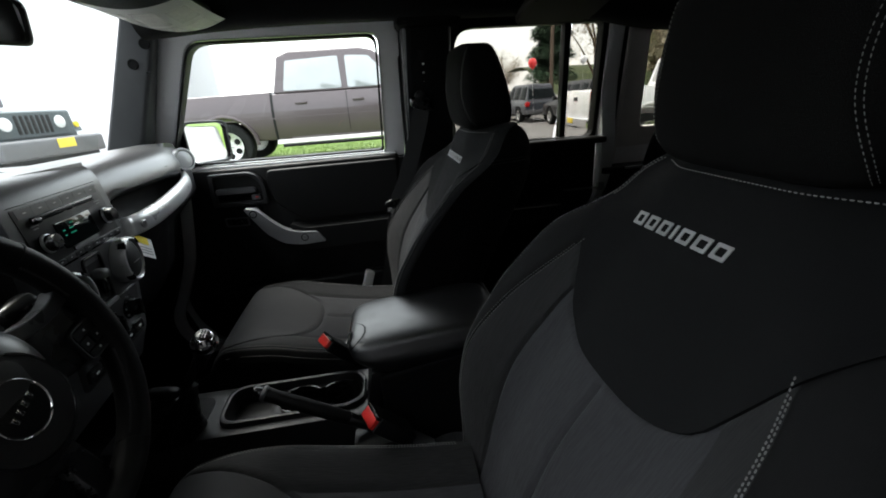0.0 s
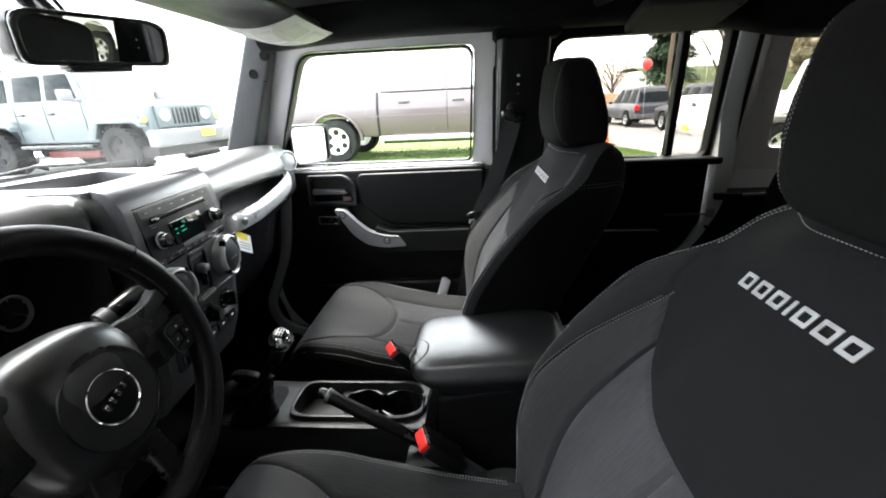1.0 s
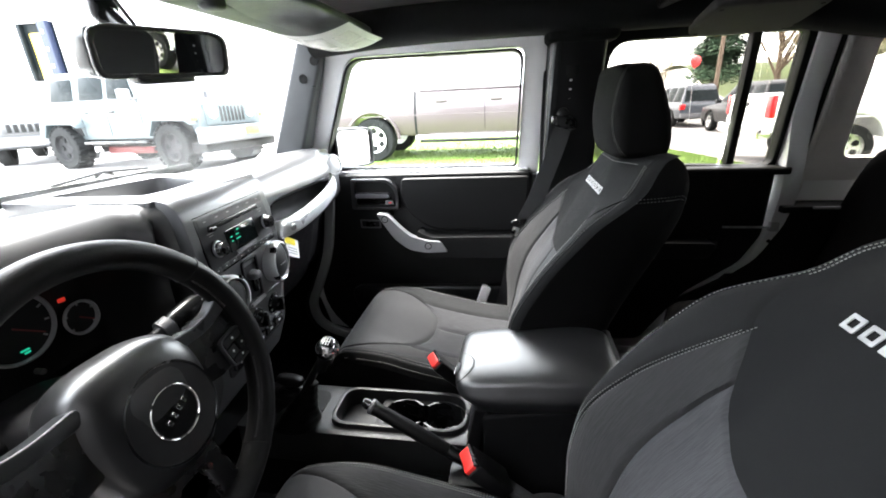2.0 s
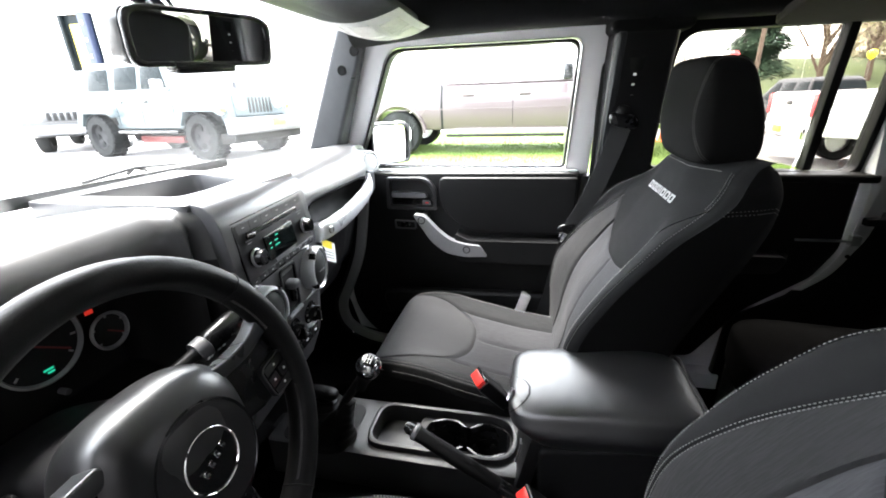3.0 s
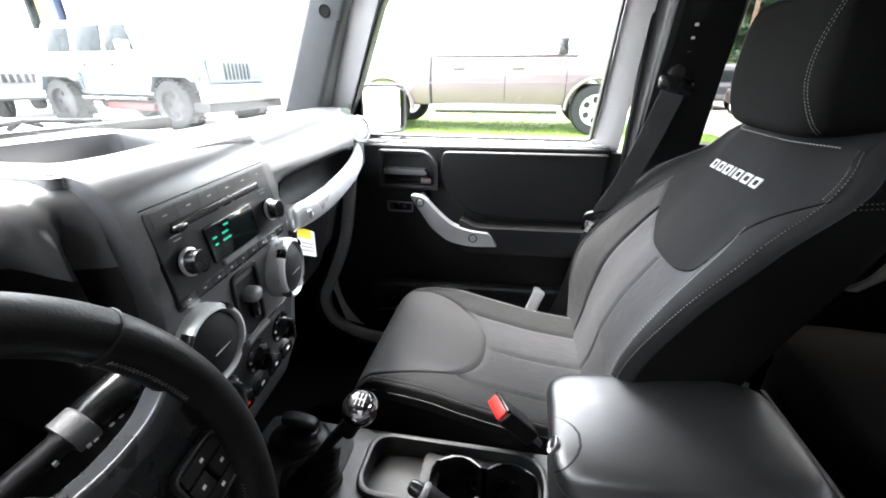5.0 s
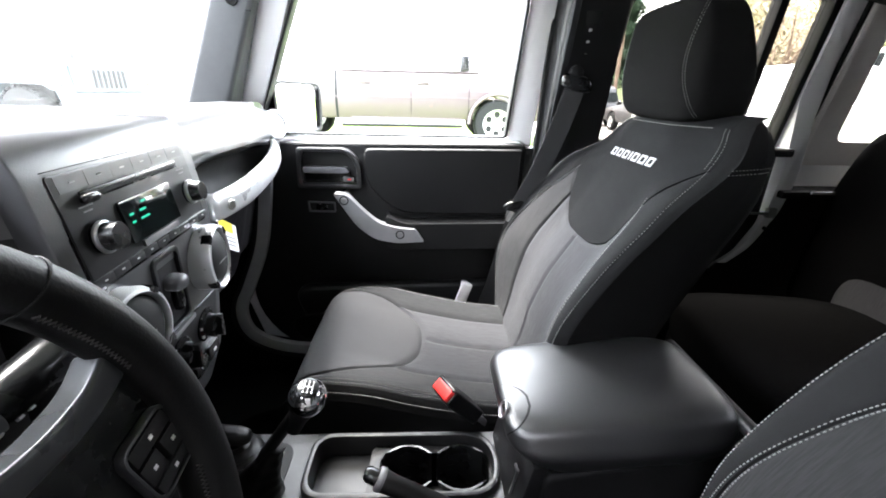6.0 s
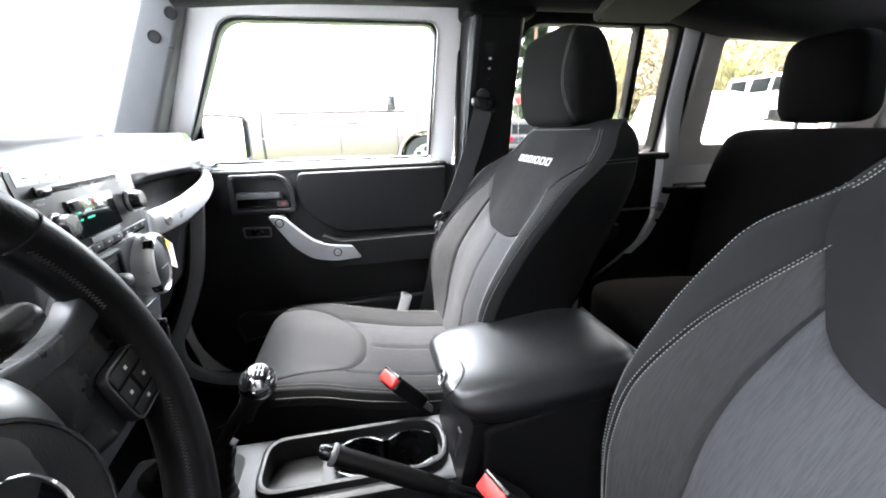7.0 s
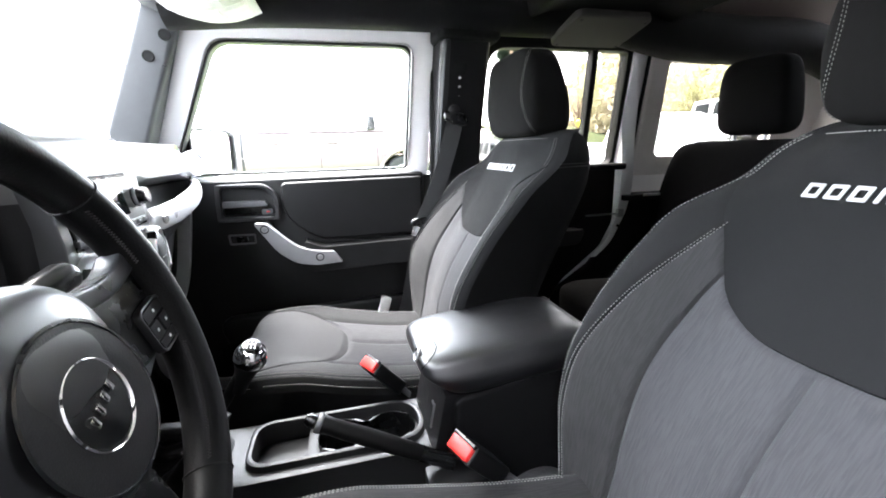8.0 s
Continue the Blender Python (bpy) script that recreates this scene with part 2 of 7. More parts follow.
BOLSTER = weave("charcoal_ribbed_cloth", (0.0172, 0.0171, 0.0175), (0.0224, 0.0222, 0.0228), sheen=0.05)
# grey-white jamb paint, darkened in the colour for the shade it lies in
PALE_JAMB = mat("shaded_jamb_paint", (0.35, 0.35, 0.36), 0.5, vary=0.06)
THREAD = mat("pale_thread", (0.20, 0.20, 0.19), 0.8, vary=0.2, scale=300, spec=0.2)
WHITE_PAINT = mat("white_paint", (0.84, 0.84, 0.85), 0.25, coat=0.6, vary=0.02, scale=8)
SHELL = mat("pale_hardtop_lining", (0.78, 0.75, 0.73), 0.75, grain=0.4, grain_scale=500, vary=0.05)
HEADLINER = mat("brown_headliner", (0.135, 0.105, 0.092), 0.9, grain=0.4, grain_scale=700, vary=0.08)
# lighter copy of the silver trim, brightness of the lit dash parts in its colour
LIT_TRIM = mat("lit_silver_trim", (0.68, 0.69, 0.70), 0.32, metal=0.5, vary=0.05, grain=0.03)
SILVER = mat("silver_trim", (0.45, 0.46, 0.47), 0.33, metal=0.7, vary=0.05, grain=0.03)
GAUGE_RING = mat("dull_silver_ring", (0.30, 0.30, 0.30), 0.55, metal=0.2, vary=0.05)
CHROME = mat("chrome", (0.8, 0.8, 0.8), 0.07, metal=1.0, vary=0.03, rough_vary=0.03)
STEEL = mat("zinc_steel", (0.45, 0.45, 0.46), 0.35, metal=1.0)
RED = mat("red_plastic", (0.75, 0.03, 0.025), 0.35, vary=0.05)
RUBBER = mat("black_rubber", (0.006, 0.006, 0.006), 0.6, vary=0.2, spec=0.25)
CARPET = mat("black_carpet", (0.004, 0.004, 0.004), 0.95, grain=0.9, grain_scale=500, vary=0.3, spec=0.05)
PAPER = mat("white_paper", (0.8, 0.8, 0.78), 0.6, vary=0.03)
YELLOW = mat("yellow_print", (0.85, 0.68, 0.03), 0.6, vary=0.05)
INK = mat("grey_print", (0.3, 0.3, 0.3), 0.7, vary=0.2)
PALE_INK = mat("pale_grey_print", (0.52, 0.51, 0.50), 0.7, vary=0.25, scale=120)


def sheer(name, color):
    """Thin paper that lets light through."""
    m = mat(name, color, 0.6, vary=0.03)
    t = m.node_tree
    tr, mix = t.nodes.new("ShaderNodeBsdfTranslucent"), t.nodes.new("ShaderNodeMixShader")
    tr.inputs[0].default_value = (*color, 1)
    mix.inputs[0].default_value = 0.5
    t.links.new(t.nodes["Principled BSDF"].outputs[0], mix.inputs[1])
    t.links.new(tr.outputs[0], mix.inputs[2])
    t.links.new(mix.outputs[0], t.nodes["Material Output"].inputs[0])
    return m


LABEL_SHEET = sheer("sheer_white_paper", (0.82, 0.81, 0.80))
THIGH = mat("grey_flat_cloth", (0.047, 0.047, 0.0485), 0.85, grain=0.5, grain_scale=1600, vary=0.08, spec=0.15)
WHITE_PRINT = mat("white_print", (0.75, 0.75, 0.75), 0.6, vary=0.05)
EMBROIDERY = mat("pale_embroidery", (0.42, 0.42, 0.42), 0.8, grain=0.5, grain_scale=1500, vary=0.2)
BELT = mat("black_webbing", (0.014, 0.014, 0.0145), 0.6, grain=0.6, grain_scale=1200, vary=0.1)
GLASS = glazing("clear_glass", (0.95, 0.97, 0.96))
SMOKED = glazing("smoked_glass", (0.51, 0.50, 0.475))
WINDSCREEN = glazing("windscreen_glass", (0.95, 0.97, 0.96), 0.06)
MIRROR = mat("mirror_silver", (0.88, 0.9, 0.9), 0.01, metal=1.0, vary=0.0, rough_vary=0.0)
SCREEN = mat("lcd_glass", (0.006, 0.009, 0.009), 0.06, vary=0.05, spec=0.9)
GREEN_LED = mat("green_display_light", (0.0, 0.05, 0.035), 0.4, emit=((0.03, 0.8, 0.45), 0.025))
RED_LED = mat("red_display_light", (0.1, 0.0, 0.0), 0.4, emit=((1.0, 0.05, 0.03), 0.016))

NEEDLE = mat("dim_red_needle", (0.16, 0.012, 0.010), 0.5, vary=0.05)
SHOULDER = mat("charcoal_flat_cloth", (0.0108, 0.0108, 0.0111), 0.9, grain=0.4, grain_scale=1600, vary=0.12, spec=0.12)
BAR_COVER = mat("charcoal_bar_cover", (0.0054, 0.0054, 0.00564), 0.85, grain=0.4, grain_scale=900, vary=0.15, spec=0.15)
# tinted panes, darker than the passenger side's to cut light entering the cabin
PRIVACY = glazing("light_cut_privacy_glass", (0.22, 0.23, 0.23))
CONSOLE = mat("grained_console_plastic", (0.013, 0.0132, 0.0137), 0.42, grain=0.15, grain_scale=800, vary=0.12, spec=0.5)
RADIO = mat("smooth_black_plastic", (0.026, 0.0266, 0.0275), 0.34, vary=0.03, rough_vary=0.02)
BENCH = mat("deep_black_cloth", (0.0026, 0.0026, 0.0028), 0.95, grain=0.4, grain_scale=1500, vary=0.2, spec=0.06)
MATTE = mat("matte_black_plastic", (0.0038, 0.0038, 0.004), 0.7, grain=0.2, vary=0.15, spec=0.12)
PANEL_GREY = mat("dull_grey_plastic", (0.040, 0.038, 0.036), 0.75, grain=0.3, grain_scale=600, vary=0.08, spec=0.12)
LACE = mat("waxed_grey_thread", (0.035, 0.032, 0.031), 0.5, vary=0.2)


# ---- the vehicle's shell: x to its rear, y to its passenger side, z up ----
def lean(z):
    """Inner face of the glasshouse side, which leans in above the belt line."""
    return 0.745 - 0.31 * (z - 1.305)


def leaning(off, s=1):
    return lambda p: s * (lean(p[1]) + off)


floor_pts = [(-0.72, 0.60), (-0.17, 0.60), (-0.13, 0.80), (0.13, 0.80), (0.17, 0.60), (0.72, 0.60), (0.72, 0.56), (-0.72, 0.56)]
solid("floor", prism(floor_pts, "x", -0.45, 2.25, 0.02), CARPET, "black carpeted vehicle floor with a raised tunnel", "floor", kind="structure")
solid("wall_firewall", box(-0.50, -0.44, -0.76, 0.76, 0.56, 1.30, 0.01), CARPET, "black carpeted bulkhead ahead of the footwells", "wall", kind="structure")
roof = thing("ceiling", "lined hardtop roof panels of the vehicle, pale ahead and brown behind", "ceiling", kind="structure")
ceil = [(-0.66, 1.70), (-0.60, 1.765), (-0.45, 1.79), (0.45, 1.79), (0.60, 1.765), (0.66, 1.70), (0.70, 1.72), (0.62, 1.80), (0.46, 1.825), (-0.46, 1.825), (-0.62, 1.80), (-0.70, 1.72)]
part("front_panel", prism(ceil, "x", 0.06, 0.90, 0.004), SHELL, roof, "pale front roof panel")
# far darker and browner than the front panel
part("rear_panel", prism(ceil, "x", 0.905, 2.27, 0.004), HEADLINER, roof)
back = [(-0.745, 0.56), (0.745, 0.56), (0.745, 1.305), (0.635, 1.72), (-0.635, 1.72), (-0.745, 1.305)]
back_win = [(-0.60, 1.28), (0.60, 1.28), (0.60, 1.305), (0.52, 1.62), (-0.52, 1.62), (-0.60, 1.305)]
wall_rear = thing("wall_rear", "pale tailgate wall with a wide rear window", "wall", kind="structure")
part("tailgate", framed(back, back_win, "x", 2.25, 2.30), SHELL, wall_rear)
part("pane", prism(back_win, "x", 2.272, 2.276, 0), PRIVACY, wall_rear)

FW_IN = [(-0.045, 1.313), (0.124, 1.658), (0.640, 1.658), (0.627, 1.312)]
FW_OUT = [(-0.135, 1.27), (0.062, 1.70), (0.700, 1.70), (0.692, 1.27)]
R4 = [0.012, 0.04, 0.03, 0.012]


def inset(pts, d):
    c = sum((Vector(p) for p in pts), Vector((0, 0))) / len(pts)
    out = []
    for p in pts:
        v = Vector(p) - c
        out.append((p[0] - math.copysign(d, v.x), p[1] - math.copysign(d, v.y)))
    return out


# front passenger door
door = thing("door_1", "closed front passenger door, white frame and black inner panel", "door", kind="structure")
part("door_frame", framed(rounded(FW_OUT, R4), rounded(FW_IN, R4), "y", leaning(0.0), leaning(0.045), 0.006), WHITE_PAINT, door, "white painted window frame")
part("window_seal", framed(rounded(inset(FW_IN, -0.004), R4), rounded(inset(FW_IN, 0.010), R4), "y", leaning(-0.006), leaning(0.03), 0.003), RUBBER, door, "black rubber seal")
part("window_sill", box(-0.06, 0.66, 0.722, 0.775, 1.298, 1.311, 0.003), WHITE_PAINT, door)
pane = part("pane", prism(rounded(FW_IN, R4), "y", leaning(0.020), leaning(0.024), 0), GLASS, door)
pane.visible_shadow = False
panel_pts = rounded([(-0.075, 1.302), (0.668, 1.307), (0.665, 0.70), (0.03, 0.66), (-0.10, 0.80)], [0.02, 0.012, 0.05, 0.15, 0.12])
part("door_edge", box(0.664, 0.702, 0.704, 0.750, 0.64, 1.296, 0.003), RUBBER, door)
inner = part("door_panel", prism(panel_pts, "y", 0.700, 0.745, 0.012, 3), DOOR_BLACK, door)
part("skin", box(-0.18, 0.702, 0.748, 0.785, 0.58, 1.294, 0.01), WHITE_PAINT, door)
part("upper_pad", prism(rounded([(0.243, 1.291), (0.661, 1.294), (0.657, 1.116), (0.345, 1.116), (0.290, 1.150), (0.243, 1.205)], [0.02, 0.01, 0.02, 0.04, 0.05, 0.04]), "y", 0.688, 0.706, 0.008, 4), DOOR_BLACK, door)
arm = [(0.300, 1.125), (0.345, 1.103), (0.662, 1.108), (0.660, 1.036), (0.300, 1.03)]
part("armrest", prism(rounded(arm, [0.01, 0.02, 0.012, 0.02, 0.03]), "y", 0.640, 0.706, 0.012, 3), DOOR_BLACK, door)
part("pocket", prism(rounded([(0.02, 0.90), (0.655, 0.92), (0.65, 0.76), (0.08, 0.74)], 0.06), "y", 0.668, 0.704, 0.012, 3), DOOR_BLACK, door)
bez = rounded([(0.072, 1.292), (0.205, 1.292), (0.236, 1.255), (0.236, 1.187), (0.068, 1.187)], [0.008, 0.05, 0.04, 0.01, 0.01])
bez_in = rounded([(0.084, 1.282), (0.196, 1.282), (0.223, 1.252), (0.224, 1.199), (0.080, 1.199)], [0.008, 0.05, 0.04, 0.01, 0.01])
handle_bezel = part("handle_bezel", framed(bez, bez_in, "y", 0.680, 0.706, 0.003), VINYL, door)
part("recess", prism(bez_in, "y", 0.702, 0.708, 0.001), SATIN, handle_bezel)
part("latch_handle", prism(rounded([(0.086, 1.245), (0.200, 1.243), (0.206, 1.232), (0.200, 1.228), (0.086, 1.228)], 0.005), "y", 0.676, 0.698, 0.003), GREY_PLASTIC, handle_bezel)
part("latch_plate", box(0.086, 0.205, 0.695, 0.704, 1.205, 1.226, 0.003), SATIN, handle_bezel)
part("lock_slider", box(0.186, 0.216, 0.686, 0.703, 1.202, 1.218, 0.004), GREY_PLASTIC, handle_bezel, "lock slider with a red mark")
part("lock_mark", box(0.199, 0.208, 0.685, 0.688, 1.209, 1.213, 0.0005), RED, handle_bezel)
switch_plate = part("switch_plate", framed(rounded([(0.086, 1.148), (0.160, 1.146), (0.160, 1.117), (0.088, 1.118)], 0.005), rounded([(0.090, 1.144), (0.156, 1.142), (0.156, 1.121), (0.092, 1.122)], 0.004), "y", 0.692, 0.702, 0.0015), GREY_PLASTIC, door)
part("rocker", box(0.108, 0.138, 0.690, 0.703, 1.124, 1.140, 0.004), SATIN, switch_plate)
grab = [(0.168, 1.188), (0.205, 1.184), (0.245, 1.141), (0.282, 1.109), (0.33, 1.096), (0.378, 1.092), (0.402, 1.057), (0.33, 1.053), (0.272, 1.063), (0.225, 1.100)]
grab_handle = part("grab_handle", prism(rounded(grab, [0.012, 0.012, 0.015, 0.02, 0.02, 0.004, 0.004, 0.015, 0.02, 0.02], 4), "y", 0.628, 0.652, 0.007, 3), SILVER, door, "silver curved pull handle")
for bx, bz in ((0.197, 1.168), (0.338, 1.077)):
    part("bolt", lathe([(0.0085, 0), (0.0085, 0.003), (0.006, 0.004), (0.005, 0.002), (0, 0.002)], (bx, 0.6285, bz), (0, -1, 0), 20), STEEL, grab_handle)
    part("bolt_ring", lathe([(0.0115, -0.001), (0.0118, 0.0008), (0.0090, 0.0008), (0.0088, -0.001)], (bx, 0.6285, bz), (0, -1, 0), 20), RUBBER, grab_handle)
    part("post", lathe([(0.016, 0), (0.013, 0.06)], (bx, 0.645, bz), (0, 1, 0), 16), PLASTIC, grab_handle)


def hole_ring(cx, cy, cz, r, axis):
    return lathe([(r, -0.002), (r, 0.0012), (r * 0.9, 0.0016), (r * 0.82, 0.0004), (0, 0.0002)], (cx, cy, cz), axis, 24)


def side(s):
    """Pillars, rear door and hardtop side. s: 1 passenger side, -1 driver side."""
    tag = "passenger" if s > 0 else "driver"
    # windscreen pillar
    pillar = thing("trim_pillar", "dark grey windscreen pillar trim with two bolt holes", "trim", kind="structure", group="windscreen pillars")
    pp = [(-0.150, 1.385), (0.012, 1.735), (0.100, 1.735), (-0.052, 1.385)]
    part("cover", prism(pp, "y", lambda p: s * (0.608 - 0.10 * (p[1] - 1.5)), lambda p: s * (0.70 - 0.26 * (p[1] - 1.38)), 0.012, 3), PILLAR, pillar)
    part("joint", box(-0.052, 0.036, s * 0.6, s * 0.605, 1.5825, 1.5845, 0.0005, m=None), SATIN, pillar)
    # shallow discs for the bolt holes, the dark inside given by black colour
    for hx, hz in ((0.043, 1.650), (0.0, 1.604)):
        part("bolt_hole", hole_ring(hx, s * (0.6070 - 0.10 * (hz - 1.5)), hz, 0.0130, (0, -s, 0)), PADDING, pillar)
    # white screen frame outside the pillar
    solid("trim_screen_frame", prism([(-0.165, 1.36), (0.004, 1.74), (0.100, 1.74), (-0.085, 1.36)], "y", lambda p: s * (lean(p[1]) - 0.004), lambda p: s * (lean(p[1]) + 0.04), 0.004), WHITE_PAINT, "white painted windscreen side frame", "frame", kind="structure")
    # middle pillar
    deep = 0.075 if s > 0 else 0.03
    pillar = thing("trim_middle_pillar", "black plastic middle pillar trim with a belt height adjuster", "trim", kind="structure", group="middle pillars")
    part("cover", prism([(0.700, 0.62), (0.700, 1.305), (0.700, 1.66), (0.842, 1.66), (0.835, 1.305), (0.80, 0.62)], "y", lambda p: s * (min(0.665, lean(max(p[1], 1.305)) - deep)), lambda p: s * (min(0.745, lean(max(p[1], 1.305))) + 0.02), 0.012, 3), PLASTIC, pillar)
    part("filler", prism([(0.688, 0.60), (0.692, 1.70), (0.850, 1.70), (0.850, 0.60)], "y", lambda p: s * (lean(max(p[1], 1.305)) + 0.022), lambda p: s * (lean(max(p[1], 1.305)) + 0.045), 0.002), RUBBER, pillar)
    part("edge", prism([(0.704, 0.75), (0.705, 1.305), (0.706, 1.655), (0.727, 1.655), (0.726, 1.305), (0.725, 0.75)], "y", lambda p: s * (min(0.658, lean(max(p[1], 1.305)) - deep - 0.012)), lambda p: s * (min(0.675, lean(max(p[1], 1.305)) - deep + 0.015)), 0.008, 3), PILLAR, pillar)
    part("channel", prism([(0.738, 1.40), (0.743, 1.60), (0.778, 1.60), (0.773, 1.40)], "y", lambda p: s * (lean(p[1]) - deep - 0.004), lambda p: s * (lean(p[1]) - deep + 0.015), 0.004), RUBBER, pillar)
    for k in range(4):
        z = 1.495 + k * 0.022
        part("notch", box(0.755, 0.762, s * (lean(z) - deep - 0.007), s * (lean(z) - deep - 0.003), z, z + 0.0055, 0.0008), WHITE_PRINT, pillar)
    # rear door
    door = thing("door_%d" % (2 if s > 0 else 3), "closed rear door, black inner panel and divided window", "door", kind="structure")
    win = [(0.856, 1.320), (0.862, 1.655), (1.324, 1.655), (1.364, 1.305)]
    wout = [(0.838, 1.285), (0.842, 1.685), (1.341, 1.685), (1.379, 1.285)]
    rr = [0.02, 0.06, 0.014, 0.03]
    part("window_frame", framed(rounded(wout, rr), rounded(win, rr), "y", leaning(-0.012, s), leaning(0.03, s), 0.004), RUBBER, door)
    part("divider", prism([(1.243, 1.31), (1.202, 1.66), (1.223, 1.66), (1.264, 1.31)], "y", leaning(-0.006, s), leaning(0.028, s), 0.004), RUBBER, door)
    for x0, x1, x2 in ((0.85, 1.225, 1.225), (1.235, 1.328, 1.368)):
        p = part("pane", prism([(x0, 1.30), (x0, 1.66), (x1, 1.66), (x2, 1.30)], "y", leaning(0.012, s), leaning(0.016, s), 0), SMOKED if s > 0 else PRIVACY, door)
    part("door_panel", prism(rounded([(0.838, 1.30), (1.362, 1.297), (1.362, 1.10), (1.315, 1.01), (1.17, 0.90), (1.05, 0.72), (0.838, 0.70)], 0.02), "y", s * 0.695, s * 0.745, 0.012, 3), PLASTIC, door)
    part("skin", box(0.838, 1.362, s * 0.748, s * 0.785, 0.62, 1.290, 0.01), WHITE_PAINT, door)
    part("sill_strip", box(0.845, 1.395, s * 0.682, s * 0.735, 1.286, 1.308, 0.008, 3), RUBBER, door)
    part("armrest", prism(rounded([(0.90, 1.09), (1.22, 1.09), (1.20, 1.04), (0.92, 1.03)], 0.02), "y", s * 0.645, s * 0.70, 0.012, 3), VINYL, door)
    part("pull_cup", box(1.13, 1.24, s * 0.686, s * 0.70, 1.055, 1.085, 0.006), GREY_PLASTIC, door)
    part("stay_bar", box(1.24, 1.375, s * 0.676, s * 0.684, 1.128, 1.134, 0.001), STEEL, door)
    # white jamb behind the rear door
    jamb = thing("trim_jamb", "white painted door jamb with a steel latch", "trim", kind="structure", group="door jambs")
    path = [(1.365, 1.685), (1.402, 1.30), (1.390, 1.16), (1.376, 1.09), (1.340, 1.025), (1.285, 0.975)]
    outer = smooth_path([(x + (0.026 if z > 1.1 else 0.012), z, 0) for x, z in path], 5)
    innr = smooth_path([(x - (0.024 if z > 1.2 else 0.016), z, 0) for x, z in path], 5)
    strip = [(p.x, p.y) for p in outer] + [(p.x, p.y) for p in reversed(innr)]
    part("flange", prism(strip, "y", lambda p: s * (min(0.688, lean(max(p[1], 1.305)) - 0.018)), lambda p: s * (lean(max(p[1], 1.305)) + 0.03), 0.004), WHITE_PAINT, jamb)
    part("latch", box(1.368, 1.392, s * 0.676, s * 0.692, 1.118, 1.146, 0.003), STEEL, jamb)
    part("bolt", lathe([(0.006, 0), (0.005, 0.004), (0, 0.004)], (1.378, s * 0.689, 1.085), (0, -s, 0), 12), RUBBER, jamb)
    # hardtop side with its window
    qw = [(1.540, 1.326), (1.490, 1.632), (2.05, 1.632), (2.05, 1.326)]
    top = thing("wall_hardtop_right" if s > 0 else "wall_hardtop_left", "pale hardtop side wall with a fixed quarter window", "wall", kind="structure")
    part("lining", framed(rounded([(1.444, 1.196), (1.388, 1.72), (2.25, 1.72), (2.25, 1.196)], 0.004), rounded(qw, 0.025), "y", leaning(-0.012, s), leaning(0.035, s), 0.005), SHELL, top)
    part("rib", prism([(1.451, 1.20), (1.399, 1.70), (1.416, 1.70), (1.468, 1.20)], "y", leaning(-0.026, s), leaning(-0.008, s), 0.004), SHELL, top)
    part("gasket", prism([(1.4435, 1.20), (1.391, 1.70), (1.398, 1.70), (1.450, 1.20)], "y", leaning(-0.024, s), leaning(-0.004, s), 0.001), RUBBER, top)
    p = part("pane", prism(rounded(qw, 0.025), "y", leaning(0.012, s), leaning(0.016, s), 0), SMOKED if s > 0 else PRIVACY, top)
    low = thing("wall_side_right" if s > 0 else "wall_side_left", "black plastic trim over the rear wheel housing", "wall", kind="structure")
    part("panel", prism([(1.38, 1.175), (2.25, 1.175), (2.25, 0.58), (1.12, 0.58), (1.14, 0.85), (1.28, 0.94), (1.36, 1.03)], "y", s * 0.705, s * 0.735, 0.01), PLASTIC, low)
    part("ledge", box(1.385, 2.25, s * 0.668, s * 0.76, 1.176, 1.196, 0.004), RUBBER, low)
    part("skin", box(1.37, 2.25, s * 0.748, s * 0.785, 0.62, 1.29, 0.01), WHITE_PAINT, low)
    part("clip_bar", box(1.46, 1.60, s * 0.66, s * 0.668, 1.190, 1.198, 0.002), STEEL, low)
    # painted sill under the doors
    sill = solid("trim_sill", box(-0.14, 1.15, s * 0.70, s * 0.78, 0.56, 0.655, 0.01), WHITE_PAINT, "white painted door sill", "sill", kind="structure", group="door sills")
    # padded sport bar
    bar = thing("sport_bar_rail", "black padded sport bar along the roof edge", "sport bar", loc=(0, 0, 0), group="sport bars", kind="structure")
    part("padding", sweep(smooth_path([(0.06, s * 0.560, 1.700), (0.30, s * 0.566, 1.716), (0.60, s * 0.568, 1.720), (0.80, s * 0.568, 1.718), (1.12, s * 0.565, 1.715), (1.38, s * 0.562, 1.692), (1.60, s * 0.558, 1.680), (1.95, s * 0.555, 1.672), (2.24, s * 0.55, 1.58)]), lambda q: 0.048 + 0.022 * ease(0.52, 0.68, q), 16, squash=(1.1, 1.0)), BAR_COVER, bar)
    part("joint_cover", box(0.688, 0.868, s * 0.545, s * 0.690, 1.652, 1.752, 0.02, 3), PADDING, bar)
    part("upright", sweep(smooth_path([(0.775, s * 0.568, 1.715), (0.785, s * 0.612, 1.672), (0.785, s * 0.640, 1.635)]), 0.046, 14), PADDING, bar)
    for k in range(3):
        part("strap", sweep([Vector((0.785 + 0.055 * math.cos(a), s * 0.59 + 0.0, 1.70 + 0.055 * math.sin(a))) + Vector((0.02 * k - 0.02, s * 0.012 * k, 0)) for a in [i * math.pi / 10 for i in range(21)]], 0.004, 6), PADDING, bar)


side(1)
side(-1)

